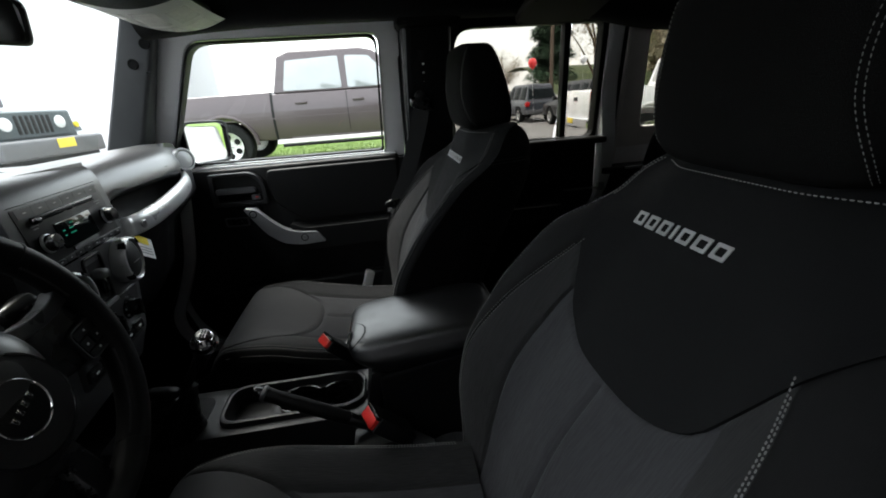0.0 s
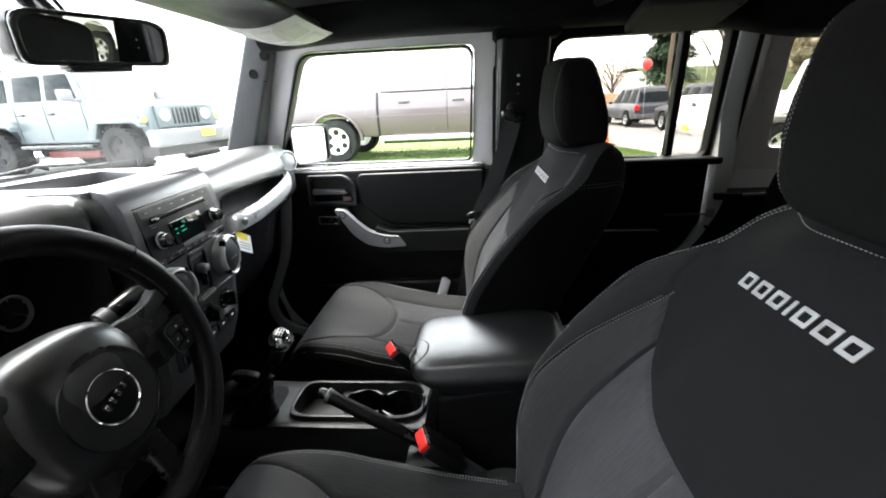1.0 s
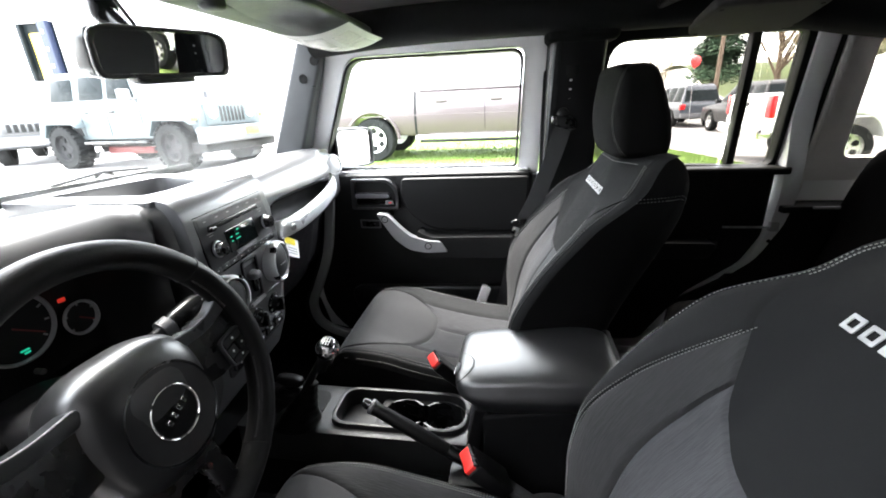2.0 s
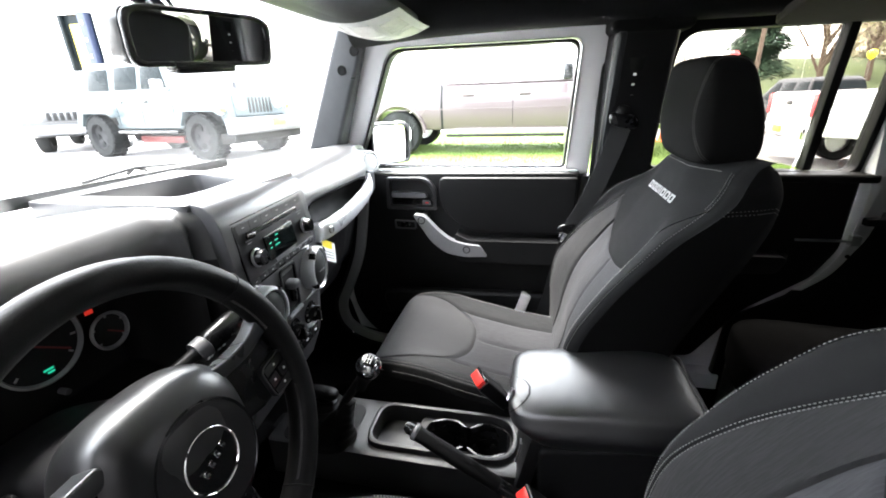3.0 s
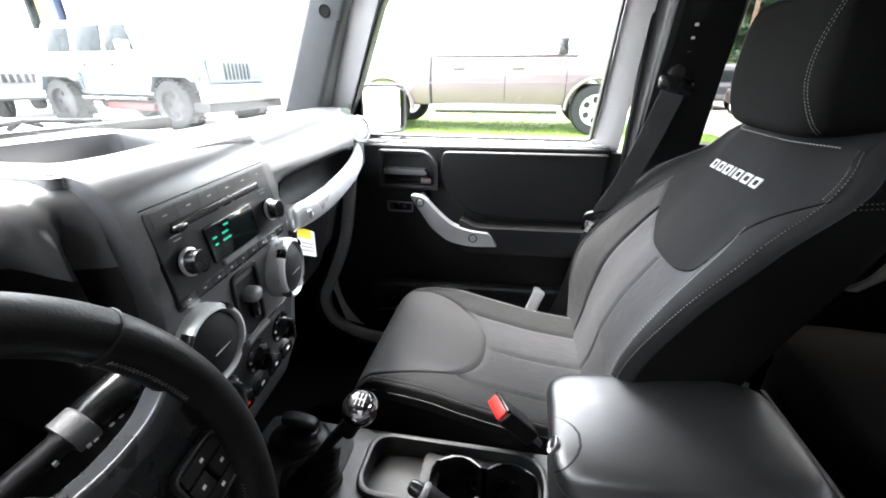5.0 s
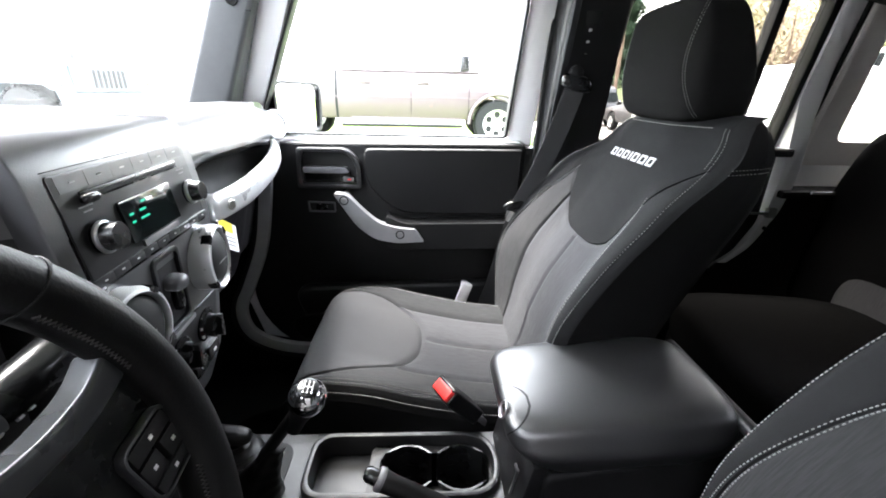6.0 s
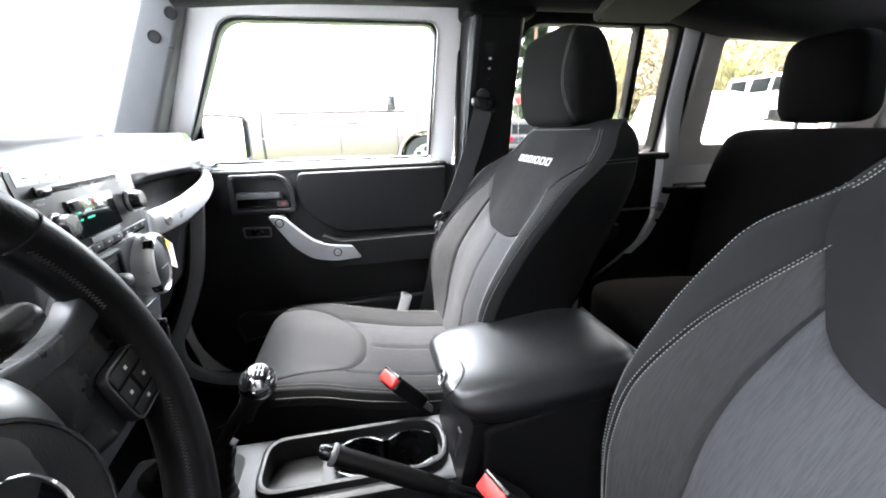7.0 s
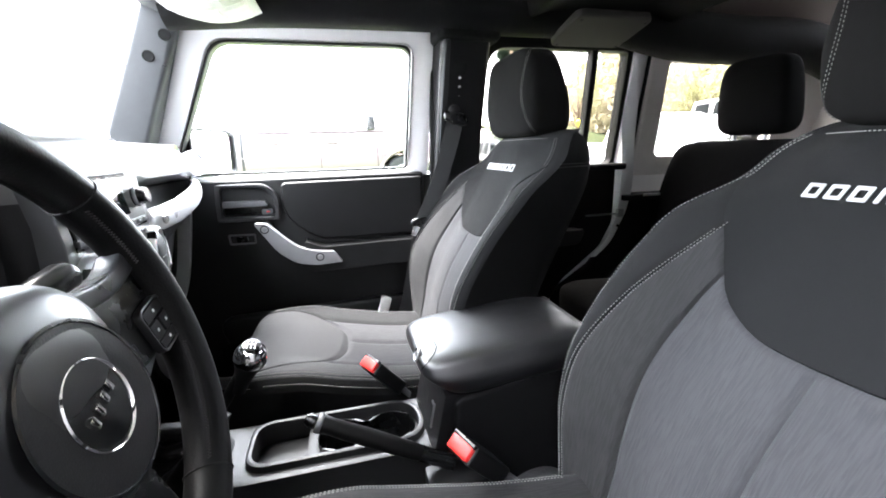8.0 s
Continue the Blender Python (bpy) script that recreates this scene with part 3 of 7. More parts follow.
# footwell side on the passenger side, with the pale jamb strip round the door opening
solid("wall_kick", prism(rounded([(-0.46, 1.30), (-0.10, 1.30), (-0.06, 1.10), (-0.14, 0.84), (-0.10, 0.70), (0.10, 0.66), (0.10, 0.58), (-0.46, 0.58)], 0.01), "y", 0.690, 0.745, 0.004), CARPET, "black carpeted footwell side", "wall", kind="structure")
jp = smooth_path([(-0.005, 1.28, 0), (-0.022, 1.16, 0), (-0.050, 1.02, 0), (-0.100, 0.90, 0), (-0.135, 0.82, 0), (-0.120, 0.745, 0), (-0.050, 0.700, 0), (0.06, 0.682, 0), (0.30, 0.676, 0), (0.64, 0.676, 0)], 6)
def offset(path, d):
    out = []
    for i, p in enumerate(path):
        e = (path[min(i + 1, len(path) - 1)] - path[max(i - 1, 0)]).normalized()
        out.append((p.x - e.y * d, p.y + e.x * d))
    return out
solid("trim_door_jamb", prism(offset(jp, 0.016) + offset(jp, -0.016)[::-1], "y", 0.680, 0.700, 0.003), PALE_JAMB, "pale painted jamb strip round the door opening", "trim", kind="structure")
solid("trim_jamb_seal", prism(offset(jp, -0.017) + offset(jp, -0.026)[::-1], "y", 0.672, 0.698, 0.003), RUBBER, "black rubber door seal", "trim", kind="structure")
solid("trim_kick_driver", box(-0.46, -0.08, -0.745, -0.690, 0.58, 1.30, 0.004), CARPET, "black carpeted footwell side", "wall", kind="structure")

screen = thing("window_1", "clear raked windscreen in a white frame", "window", kind="structure")
ws = lambda z: -0.160 + (z - 1.385) * 0.507
p = part("pane", prism([(-0.615, 1.375), (0.615, 1.375), (0.585, 1.725), (-0.585, 1.725)], "x", lambda q: ws(q[1]) - 0.012, lambda q: ws(q[1]) - 0.008, 0), WINDSCREEN, screen)
p.visible_shadow = False
part("lower_seal", box(-0.182, -0.158, -0.64, 0.64, 1.366, 1.384, 0.004), RUBBER, screen)
part("header_trim", prism([(-0.005, 1.745), (0.002, 1.712), (0.06, 1.690), (0.115, 1.700), (0.115, 1.745)], "y", -0.60, 0.60, 0.010, 3), PILLAR, screen, "dark grey header trim")
part("header_skin", box(-0.02, 0.10, -0.62, 0.62, 1.748, 1.775, 0.01), WHITE_PAINT, screen)

# sound bar across the roof behind the front seats
bar = thing("sound_bar", "black roof sound bar with grey speaker panels", "sound bar", loc=(1.1, 0, 1.7))
part("housing", prism(rounded([(0.93, 1.700), (0.99, 1.722), (1.30, 1.722), (1.37, 1.70), (1.38, 1.785), (0.92, 1.785)], 0.02), "y", -0.56, 0.56, 0.012, 3), PADDING, bar)
for s in (1, -1):
    m = Matrix.Translation((1.135, s * 0.505, 1.678)) @ pose(0, 0, 0, -s * 14, 0, 0)
    part("speaker_panel", prism(rounded([(-0.112, -0.078), (0.112, -0.078), (0.112, 0.078), (-0.112, 0.078)], 0.025), "z", -0.010, 0.012, 0.006, 3, m), PANEL_GREY, bar, "dark grey speaker panel")
    for dx, dy in ((-0.095, 0.062), (0.095, 0.062), (-0.095, -0.062), (0.095, -0.062)):
        part("screw", lathe([(0.005, 0), (0.004, 0.002), (0, 0.002)], m @ Vector((dx, -s * dy, -0.0125)), m.to_3x3() @ Vector((0, 0, -1)), 10), RUBBER, bar)

# cowl, bonnet and wipers ahead of the windscreen
solid("bonnet", prism(rounded([(-1.50, -0.60), (-0.33, -0.70), (-0.33, 0.70), (-1.50, 0.60)], 0.06), "z", 1.16, 1.20, 0.015, 3), WHITE_PAINT, "white flat vehicle bonnet", "bonnet", kind="structure")
solid("cowl", prism([(-0.36, 1.17), (-0.34, 1.235), (-0.165, 1.366), (-0.15, 1.17)], "y", -0.70, 0.70, 0.006), PLASTIC, "black plastic cowl below the windscreen", "cowl", kind="structure")


def wiper(y0):
    w = thing("wiper", "black wiper arm resting low on the windscreen", "wiper", group="wipers", loc=(-0.2, y0, 1.35))
    base, tip = Vector((-0.235, y0, 1.33)), Vector((-0.168, y0 - 0.36, 1.405))
    part("arm", sweep([base, base + Vector((0.02, -0.05, 0.03)), tip], lambda t: 0.013 - 0.005 * t, 8), PLASTIC, w)
    part("blade", sweep([tip + Vector((0, -0.22, 0.004)), tip, tip + Vector((0, 0.22, -0.004))], 0.008, 6, squash=(0.6, 1.3)), RUBBER, w)
    for k in (-1, 1):
        part("bridge", sweep([tip + Vector((-0.006, k * 0.10, 0.012)), tip + Vector((-0.01, 0, 0.02)), tip + Vector((-0.006, k * 0.02, 0.012))], 0.003, 6), PLASTIC, w)
    part("pivot", lathe([(0.016, 0), (0.016, 0.02), (0.010, 0.028), (0, 0.028)], base, (0.3, 0, 1), 16), PLASTIC, w)


wiper(0.42)
wiper(-0.18)


# rear-view mirror on its stalk
def cabin_mirror():
    t = thing("rear_view_mirror", "black framed rear-view mirror hung from the windscreen", "mirror", loc=(0.09, -0.01, 1.62))
    m = Matrix.Translation((0.090, -0.018, 1.610)) @ pose(0, 0, 0, 0, 8, -6) @ pose(0, 0, 0, 4, 0, 0) @ Matrix.Scale(0.9, 4)
    out = rounded([(-0.130, -0.034), (0.130, -0.036), (0.132, 0.030), (0.10, 0.040), (-0.10, 0.040), (-0.132, 0.032)], 0.018)
    inn = rounded([(-0.122, -0.027), (0.122, -0.029), (0.124, 0.024), (0.097, 0.033), (-0.097, 0.033), (-0.124, 0.026)], 0.016)
    part("housing", prism(out, "x", -0.026, 0.006, 0.005, 3, m), SATIN, t)
    part("rim", framed(out, inn, "x", 0.004, 0.011, 0.002), SATIN, t).data.transform(m)
    part("mirror_glass", prism(inn, "x", 0.006, 0.0075, 0, 2, m), MIRROR, t)
    part("sensor_pod", box(-0.03, 0.0, -0.055, 0.055, -0.046, -0.032, 0.006, 3, m), SATIN, t)
    part("stalk", sweep(smooth_path([(0.075, -0.01, 1.62), (0.035, -0.01, 1.64), (0.0, -0.01, 1.675)]), 0.011, 10), SATIN, t)
    part("foot", pod(-0.003, -0.01, 1.685, 0.012, 0.022, 0.03, 3, 5), SATIN, t)
    part("cable", sweep(smooth_path([(0.055, -0.02, 1.645), (0.05, -0.05, 1.69), (0.02, -0.03, 1.715)]), 0.003, 6), RUBBER, t)


cabin_mirror()


# sun visor with a printed label
def sun_visor():
    t = thing("sun_visor", "grey sun visor folded up, with a printed white label", "sun visor", loc=(0.15, 0.36, 1.69))
    part("pad", pod(0.165, 0.335, 1.712, 0.090, 0.235, 0.011, 4, 14, None, lambda p: Vector((p.x, p.y, p.z - 0.9 * p.x * p.x))), PILLAR, t)
    def sheet_at(u, v):
        """The loose label sheet, which bellies down below the pad; u runs rearwards, v across."""
        sag = 0.040 * math.sin(math.pi * min(1, 0.12 + 0.80 * u)) * (0.30 + 0.70 * math.sin(math.pi * min(1, 0.18 + 0.66 * v)))
        return Vector((0.082 + 0.190 * u, 0.285 + 0.27 * v, 1.694 - sag))
    label = part("label", loft([[sheet_at(i / 12, j / 16) for j in range(17)] for i in range(13)], closed=False), LABEL_SHEET, t, "white printed warning label, loosely hung")
    for u0, u1, v0, v1 in ((0.08, 0.30, 0.10, 0.30), (0.08, 0.30, 0.36, 0.58), (0.08, 0.30, 0.64, 0.88), (0.38, 0.62, 0.08, 0.40), (0.38, 0.62, 0.46, 0.66), (0.38, 0.62, 0.72, 0.92), (0.70, 0.92, 0.14, 0.44), (0.70, 0.92, 0.52, 0.86)):
        part("print_block", loft([[sheet_at(u0 + (u1 - u0) * i / 4, v0 + (v1 - v0) * j / 6) - Vector((0, 0, 0.0008)) for j in range(7)] for i in range(5)], closed=False), PALE_INK, label)
    part("clip", pod(0.10, 0.10, 1.70, 0.02, 0.02, 0.014, 3, 5), PILLAR, t)
    part("hinge", sweep([(0.075, 0.09, 1.712), (0.075, 0.56, 1.712)], 0.008, 8), PILLAR, t)


sun_visor()


# side mirror outside the passenger door
def door_mirror():
    t = thing("door_mirror", "black square door mirror on the passenger side", "mirror", loc=(-0.02, 0.9, 1.36))
    m = Matrix.Translation((0.046, 0.815, 1.384)) @ pose(0, 0, 0, 0, 0, -31) @ Matrix.Diagonal((1, 0.98, 0.80, 1))
    out = rounded([(-0.085, -0.085), (0.085, -0.090), (0.088, 0.080), (-0.085, 0.085)], 0.03)
    inn = rounded([(-0.075, -0.075), (0.075, -0.080), (0.078, 0.070), (-0.075, 0.075)], 0.026)
    part("housing", prism(out, "x", -0.10, 0.0, 0.018, 3, m), PLASTIC, t)
    part("rim", framed(out, inn, "x", -0.01, 0.014, 0.004), PLASTIC, t).data.transform(m)
    part("mirror_glass", prism(inn, "x", 0.002, 0.004, 0, 2, m), MIRROR, t)
    part("arm", sweep(smooth_path([(-0.02, 0.76, 1.27), (-0.02, 0.79, 1.28), (0.0, 0.82, 1.33)]), 0.022, 10), PLASTIC, t)


door_mirror()

# the open driver's door, swung forward, and an unseen plain wall added to close that side and block its light
solid("door_4", box(0, 0.74, -0.05, 0.05, 0.62, 1.30, 0.02, 2, Matrix.Translation((-0.10, -0.80, 0)) @ pose(0, 0, 0, 0, 0, 248)), PLASTIC, "black inner panel of the open driver's door", "door", kind="structure")
solid("wall_left", prism([(-2.2, 0.0), (-2.2, 2.2), (0.25, 2.2), (0.25, 6.0), (7.0, 6.0), (7.0, 0.0)], "y", -1.65, -1.55, 0.01), LIGHT_BLOCK, "unseen dark grey stepped wall added to block light on the driver's side", "wall", kind="structure")


# ---- seats ----
def cut(edges, breaks, n):
    """Sample places between edges with close pairs beside each break."""
    out = set()
    pts = sorted(set([edges[0], edges[1], *breaks]))
    for a, b in zip(pts, pts[1:]):
        k = max(2, round(n * (b - a) / (edges[1] - edges[0])))
        for i in range(k + 1):
            out.add(round(a + (b - a) * i / k, 5))
        d = min(0.012, (b - a) / 6)
        out.update((round(a + d, 5), round(b - d, 5)))
    return sorted(out)


def regions(grid, owner, names):
    """Splits a grid of points into one bmesh a region. owner(i, j) names the cell."""
    out = {}
    for name in names:
        bm, made = bmesh.new(), {}
        for i in range(len(grid) - 1):
            for j in range(len(grid[0]) - 1):
                if owner(i, j) != name:
                    continue
                q = []
                for a, b in ((i, j), (i, j + 1), (i + 1, j + 1), (i + 1, j)):
                    if (a, b) not in made:
                        made[a, b] = bm.verts.new(grid[a][b])
                    q.append(made[a, b])
                bm.faces.new(q)
        out[name] = bm
    return out


def stitches(f, line, n, length=0.0029, r=0.00066, lift=0.0013):
    """Thread dashes along a line of surface parameters."""
    bm = bmesh.new()
    pts = [f(*line(k / 400.0)) for k in range(401)]
    nrm = []
    for k in range(401):
        a, b = line(k / 400.0)
        e = 0.004
        du, dv = f(a + e, b) - f(a - e, b), f(a, b + e) - f(a, b - e)
        nv = du.cross(dv)
        nrm.append(nv.normalized() if nv.length > 1e-9 else Vector((-1, 0, 0)))
    run, nxt = 0.0, 0.0
    for k in range(400):
        seg = (pts[k + 1] - pts[k]).length
        if run >= nxt and seg > 1e-7:
            t = (pts[k + 1] - pts[k]).normalized()
            nv = nrm[k]
            if nv.x > 0 and abs(nv.x) > abs(nv.z) or nv.z < -0.5:
                nv = -nv
            c = pts[k] + nv * lift
            s = t.cross(nv).normalized() * r
            h = nv * r
            q = [[bm.verts.new(c + t * (length / 2 * e) + (s * x + h * y) * w) for x, y in ((-1, -0.6), (1, -0.6), (0, 1))] for e, w in ((-1, 0.5), (-0.5, 1), (0.5, 1), (1, 0.5))]
            for a, b in zip(q, q[1:]):
                for i in range(3):
                    bm.faces.new((a[i], a[(i + 1) % 3], b[(i + 1) % 3], b[i]))
            bm.faces.new(q[0])
            bm.faces.new(q[-1])
            nxt = run + length * 1.4
        run += seg
    return bm


BACK_W = [(0.84, 0.232), (0.95, 0.246), (1.10, 0.250), (1.24, 0.248), (1.29, 0.240), (1.335, 0.212), (1.37, 0.194), (1.395, 0.172), (1.408, 0.156)]
EDGE = [(0.84, 0.224), (0.95, 0.238), (1.10, 0.243), (1.24, 0.240), (1.29, 0.230), (1.335, 0.197), (1.37, 0.179), (1.39, 0.158), (1.408, 0.138)]
SEAM = [(0.84, 0.212), (0.95, 0.225), (1.08, 0.223), (1.168, 0.205), (1.23, 0.182), (1.278, 0.158)]
PANEL = [(0.84, 0.130), (1.00, 0.142), (1.12, 0.146), (1.19, 0.139), (1.225, 0.131)]
BACK_C = [(0.84, 0.588), (0.90, 0.610), (0.96, 0.632), (1.00, 0.643), (1.06, 0.664), (1.10, 0.683), (1.165, 0.722), (1.25, 0.766), (1.327, 0.800), (1.38, 0.818), (1.408, 0.838)]
BACK_P = [(0.84, -0.01), (0.90, 0.010), (0.97, 0.038), (1.05, 0.060), (1.10, 0.070), (1.15, 0.074), (1.20, 0.069), (1.25, 0.053), (1.29, 0.034), (1.335, -0.016), (1.38, -0.036), (1.408, -0.040)]
BACK_R = [(0.84, 0.76), (1.08, 0.85), (1.30, 0.948), (1.345, 0.960), (1.375, 0.958), (1.395, 0.945), (1.408, 0.918)]
UB = 0.56


def groove(d, depth=0.006, w=0.005):
    return depth * math.exp(-(d / w) ** 2)


def back_at(y, z):
    """The backrest's front surface without its seams."""
    a, e, w = abs(y), curve(EDGE, z), curve(BACK_W, z)
    x = curve(BACK_C, z) - curve(BACK_P, z) * ease(0.36, 0.96, a / e)
    x -= 0.010 * math.cos(min(a / 0.145, 1) * math.pi / 2) * ease(0.9, 1.0, z) * (1 - ease(1.20, 1.34, z))
    if a > e - 0.012:
        k = min((a - e + 0.012) / (w - e + 0.012), 1)
        x += 0.026 * (1 - math.sqrt(max(0, 1 - k * k * 0.98)))
    if z > 1.378:
        k = min((z - 1.378) / 0.030, 1)
        x += 0.026 * (1 - math.sqrt(max(0, 1 - k * k)))
    return Vector((x, y, z))


def bib_line(y):
    """Height of the upper panel's lower edge."""
    return curve([(0, 1.166), (0.055, 1.168), (0.09, 1.178), (0.115, 1.197), (0.131, 1.225), (0.158, 1.278), (0.197, 1.335), (0.215, 1.337)], abs(y))


def front_seat():
    t = thing("front_seat", "black cloth front seat with grey ribbed inserts and pale stitching", "seat", loc=(0.45, 0, 0.60), group="front seats")
    # backrest: columns between the seams, rows from the hip to the lower edge of the bib and on to the top
    tables = [(PANEL, 1.225), (SEAM, 1.278), (EDGE, 1.335), (BACK_W, 1.335)]
    tops = [0.096, 0.122, 0.138, 0.156]
    lows = [0.131, 0.158, 0.197, 0.212]
    counts = [12, 10, 5, 6]

    def spread(n):
        return sorted({0.0, 0.05, 0.95, 1.0} | {k / n for k in range(1, n)})
    half = []
    for g, n in enumerate(counts):
        half += [(g, q) for q in spread(n)][(0 if g == 0 else 1):]
    cols = [(g, q, -1) for g, q in reversed(half)] + [(g, q, 1) for g, q in half[1:]]

    def bounds(kind, v):
        if kind == "low":
            return [0.0] + [curve(tb, 0.84 + (zt - 0.84) * v) for tb, zt in tables]
        return [0.0] + [lo + (hi - lo) * v ** 1.6 for lo, hi in zip(lows, tops)]
    rows = [("low", v) for v in cut((0, 1), (), 44)] + [("up", v) for v in cut((0, 1), (), 24)][1:]
    n_low = sum(1 for k, _ in rows if k == "low") - 1
    grid = []
    for i, (kind, v) in enumerate(rows):
        bd, line = bounds(kind, v), []
        for g, q, sg in cols:
            y = bd[g] + (bd[g + 1] - bd[g]) * q
            y1 = ([0.0] + lows)[g] + (([0.0] + lows)[g + 1] - ([0.0] + lows)[g]) * q
            zb = bib_line(y1)
            z = 0.84 + (zb - 0.84) * v if kind == "low" else zb + (1.408 - zb) * v
            p = back_at(sg * y, z)
            if i == n_low and g < 3:
                p.x += 0.005
            elif kind == "low" and q == 1.0 and g < 2:
                p.x += (0.006, 0.003)[g]
            elif q == 1.0 and g == 2:
                p.x += 0.003
            if kind == "low" and g == 0 and q == 0.0:
                p.x += 0.006 * ease(1.0, 0.985, v)
            line.append(p)
        grid.append(line)
    nc = len(cols)

    def owner(i, j):
        ga, gb = cols[j], cols[j + 1]
        g = max(ga[0] if ga[1] > 0 or ga[0] == 0 else ga[0] - 1, gb[0] if gb[1] > 0 or gb[0] == 0 else gb[0] - 1)
        s_ = "a" if j < nc // 2 else "b"
        if g == 3:
            return "edge_" + s_
        if i >= n_low:
            return "upper"
        return ("insert", "bolster_" + s_, "shoulder_" + s_)[g]
    reg = regions(grid, owner, ("upper", "edge_a", "edge_b", "bolster_a", "bolster_b", "insert", "shoulder_a", "shoulder_b"))
    # shell behind the front faces
    rings = []
    for row in grid:
        a, b = row[0], row[-1]
        r = curve(BACK_R, a.z)
        ring = [a]
        for k in range(1, 20):
            s = k / 20
            e = 1 - abs(2 * s - 1) ** 6
            ring.append(Vector((a.x + (r - a.x) * e, (a.y + (b.y - a.y) * s) * (1 + 0.05 * e), a.z + (row[min(nc - 1, round(s * (nc - 1)))].z - a.z) * 0.35 * e)))
        ring.append(b)
        rings.append(ring)
    back = part("backrest", loft(rings, closed=False), CLOTH, t, recalc=False)
    top = loft([grid[-1], [rings[-1][min(20, round(20 * k / (nc - 1)))].copy() for k in range(nc)]], closed=False)
    part("top_cover", top, CLOTH, back)
    part("bib", reg["upper"], BIB, back, "dark mesh upper panel")
    for k in "ab":
        part("edge_band", reg["edge_" + k], SHOULDER, back)
        part("shoulder_band", reg["shoulder_" + k], SHOULDER, back)
        part("bolster", reg["bolster_" + k], BOLSTER, back, "charcoal ribbed side bolster")
    part("insert", reg["insert"], INSERT, back, "grey ribbed centre panel")
    threads = []
    for s in (-1, 1):
        for off in (-0.0035, 0.0035):
            threads.append(stitches(back_at, lambda q, s=s, off=off: (s * (curve(SEAM, 0.86 + 0.418 * q) + off), 0.86 + 0.418 * q - off), 60))
        threads.append(stitches(back_at, lambda q, s=s: (s * (curve(EDGE, 0.86 + 0.53 * q) - 0.002), 0.86 + 0.53 * q), 60))
    threads.append(stitches(back_at, lambda q: (-0.128 + 0.256 * q, 1.388), 60, 0.0029, 0.00066, 0.0022))
    for s in (-1, 1):
        threads.append(stitches(back_at, lambda q, s=s: (s * (curve(EDGE, 1.335 + 0.055 * q) - 0.009), 1.335 + 0.055 * q), 60))
    # the shoulder seam runs on round the side towards the back
    for row in (n_low, n_low - 1):
        ring = rings[row]
        for side_pts in (ring[:9], ring[::-1][:9]):
            out = -1 if side_pts[0].y < 0 else 1
            threads.append(dashes([p + Vector((0, 0.0012 * out, 0.0)) for p in side_pts], 0.003, 0.0006))
    part("stitching", joined(*threads), THREAD, back, recalc=False)["kind"] = "stuff"
    # the maker's word as seven plain sewn marks
    widths = (0.0150, 0.0150, 0.0150, 0.0040, 0.0160, 0.0175, 0.0165)
    full, left = sum(widths) + 0.0055 * 6, 0.0
    for wide in widths:
        outer = rounded([(left, 0.0), (left + wide, 0.0), (left + wide, 0.0155), (left, 0.0155)], 0.0014)
        if wide < 0.01:
            bm = prism(outer, "z", -0.0006, 0.0006, 0)
        else:
            inner = rounded([(left + 0.0036, 0.0036), (left + wide - 0.0036, 0.0036), (left + wide - 0.0036, 0.0119), (left + 0.0036, 0.0119)], 0.0012)
            bm = framed(outer, inner, "z", -0.0006, 0.0006, 0)
        for v in bm.verts:
            px, py, pz = v.co.x / full - 0.5, v.co.y - 0.00775, v.co.z
            v.co = back_at(-(px * 0.164 + py * 0.25), 1.326 + py) + Vector((-0.93, 0, 0.36)) * (0.0012 + pz)
        part("sewn_mark", bm, EMBROIDERY, back, "pale sewn mark", recalc=False)
        left += wide + 0.0055
    # headrest
    def hshape(p):
        w = 1 - 0.10 * ease(-0.2, 1.0, p.z) - 0.04 * ease(0.2, -1, p.z)
        return Vector((p.x * (1 - 0.30 * ease(-0.4, 1.0, p.z)) - 0.42 * p.z * 0.5 - 0.10 * (1 - p.y * p.y) * (p.x < 0), p.y * w, p.z))
    head = part("headrest", pod(0.858, 0, 1.488, 0.059, 0.132, 0.094, 5.5, 22, None, hshape), CLOTH, t)
    hs = []
    for s in (-1, 1):
        for off in (0.815, 0.865):
            pts = []
            for k in range(61):
                a = radians(238 - 225 * k / 60)
                px, pz = math.cos(a), math.sin(a)
                kk = (abs(px) ** 5.5 + abs(pz) ** 5.5 + off ** 5.5) ** (1 / 5.5)
                q = hshape(Vector((px / kk, s * off / kk, pz / kk)))
                pts.append(Vector((0.858 + q.x * 0.0595, q.y * 0.1327, 1.488 + q.z * 0.0945)))
            hs.append(dashes(pts, 0.0028, 0.00035))
    part("stitching", joined(*hs), THREAD, head, recalc=False)["kind"] = "stuff"
    for y in (-0.06, 0.06):
        part("post", sweep([(0.868, y, 1.37), (0.862, y, 1.43)], 0.006, 10), CHROME, head)
    # cushion
    CW = [(0.155, 0.185), (0.25, 0.204), (0.40, 0.212), (0.62, 0.205)]
    CZ = [(0.150, 0.934), (0.19, 0.953), (0.25, 0.955), (0.391, 0.920), (0.50, 0.898), (0.62, 0.885)]

    def pad_line(u):
        return 0.398 - 0.20 * (abs(u) / 0.84) ** 3

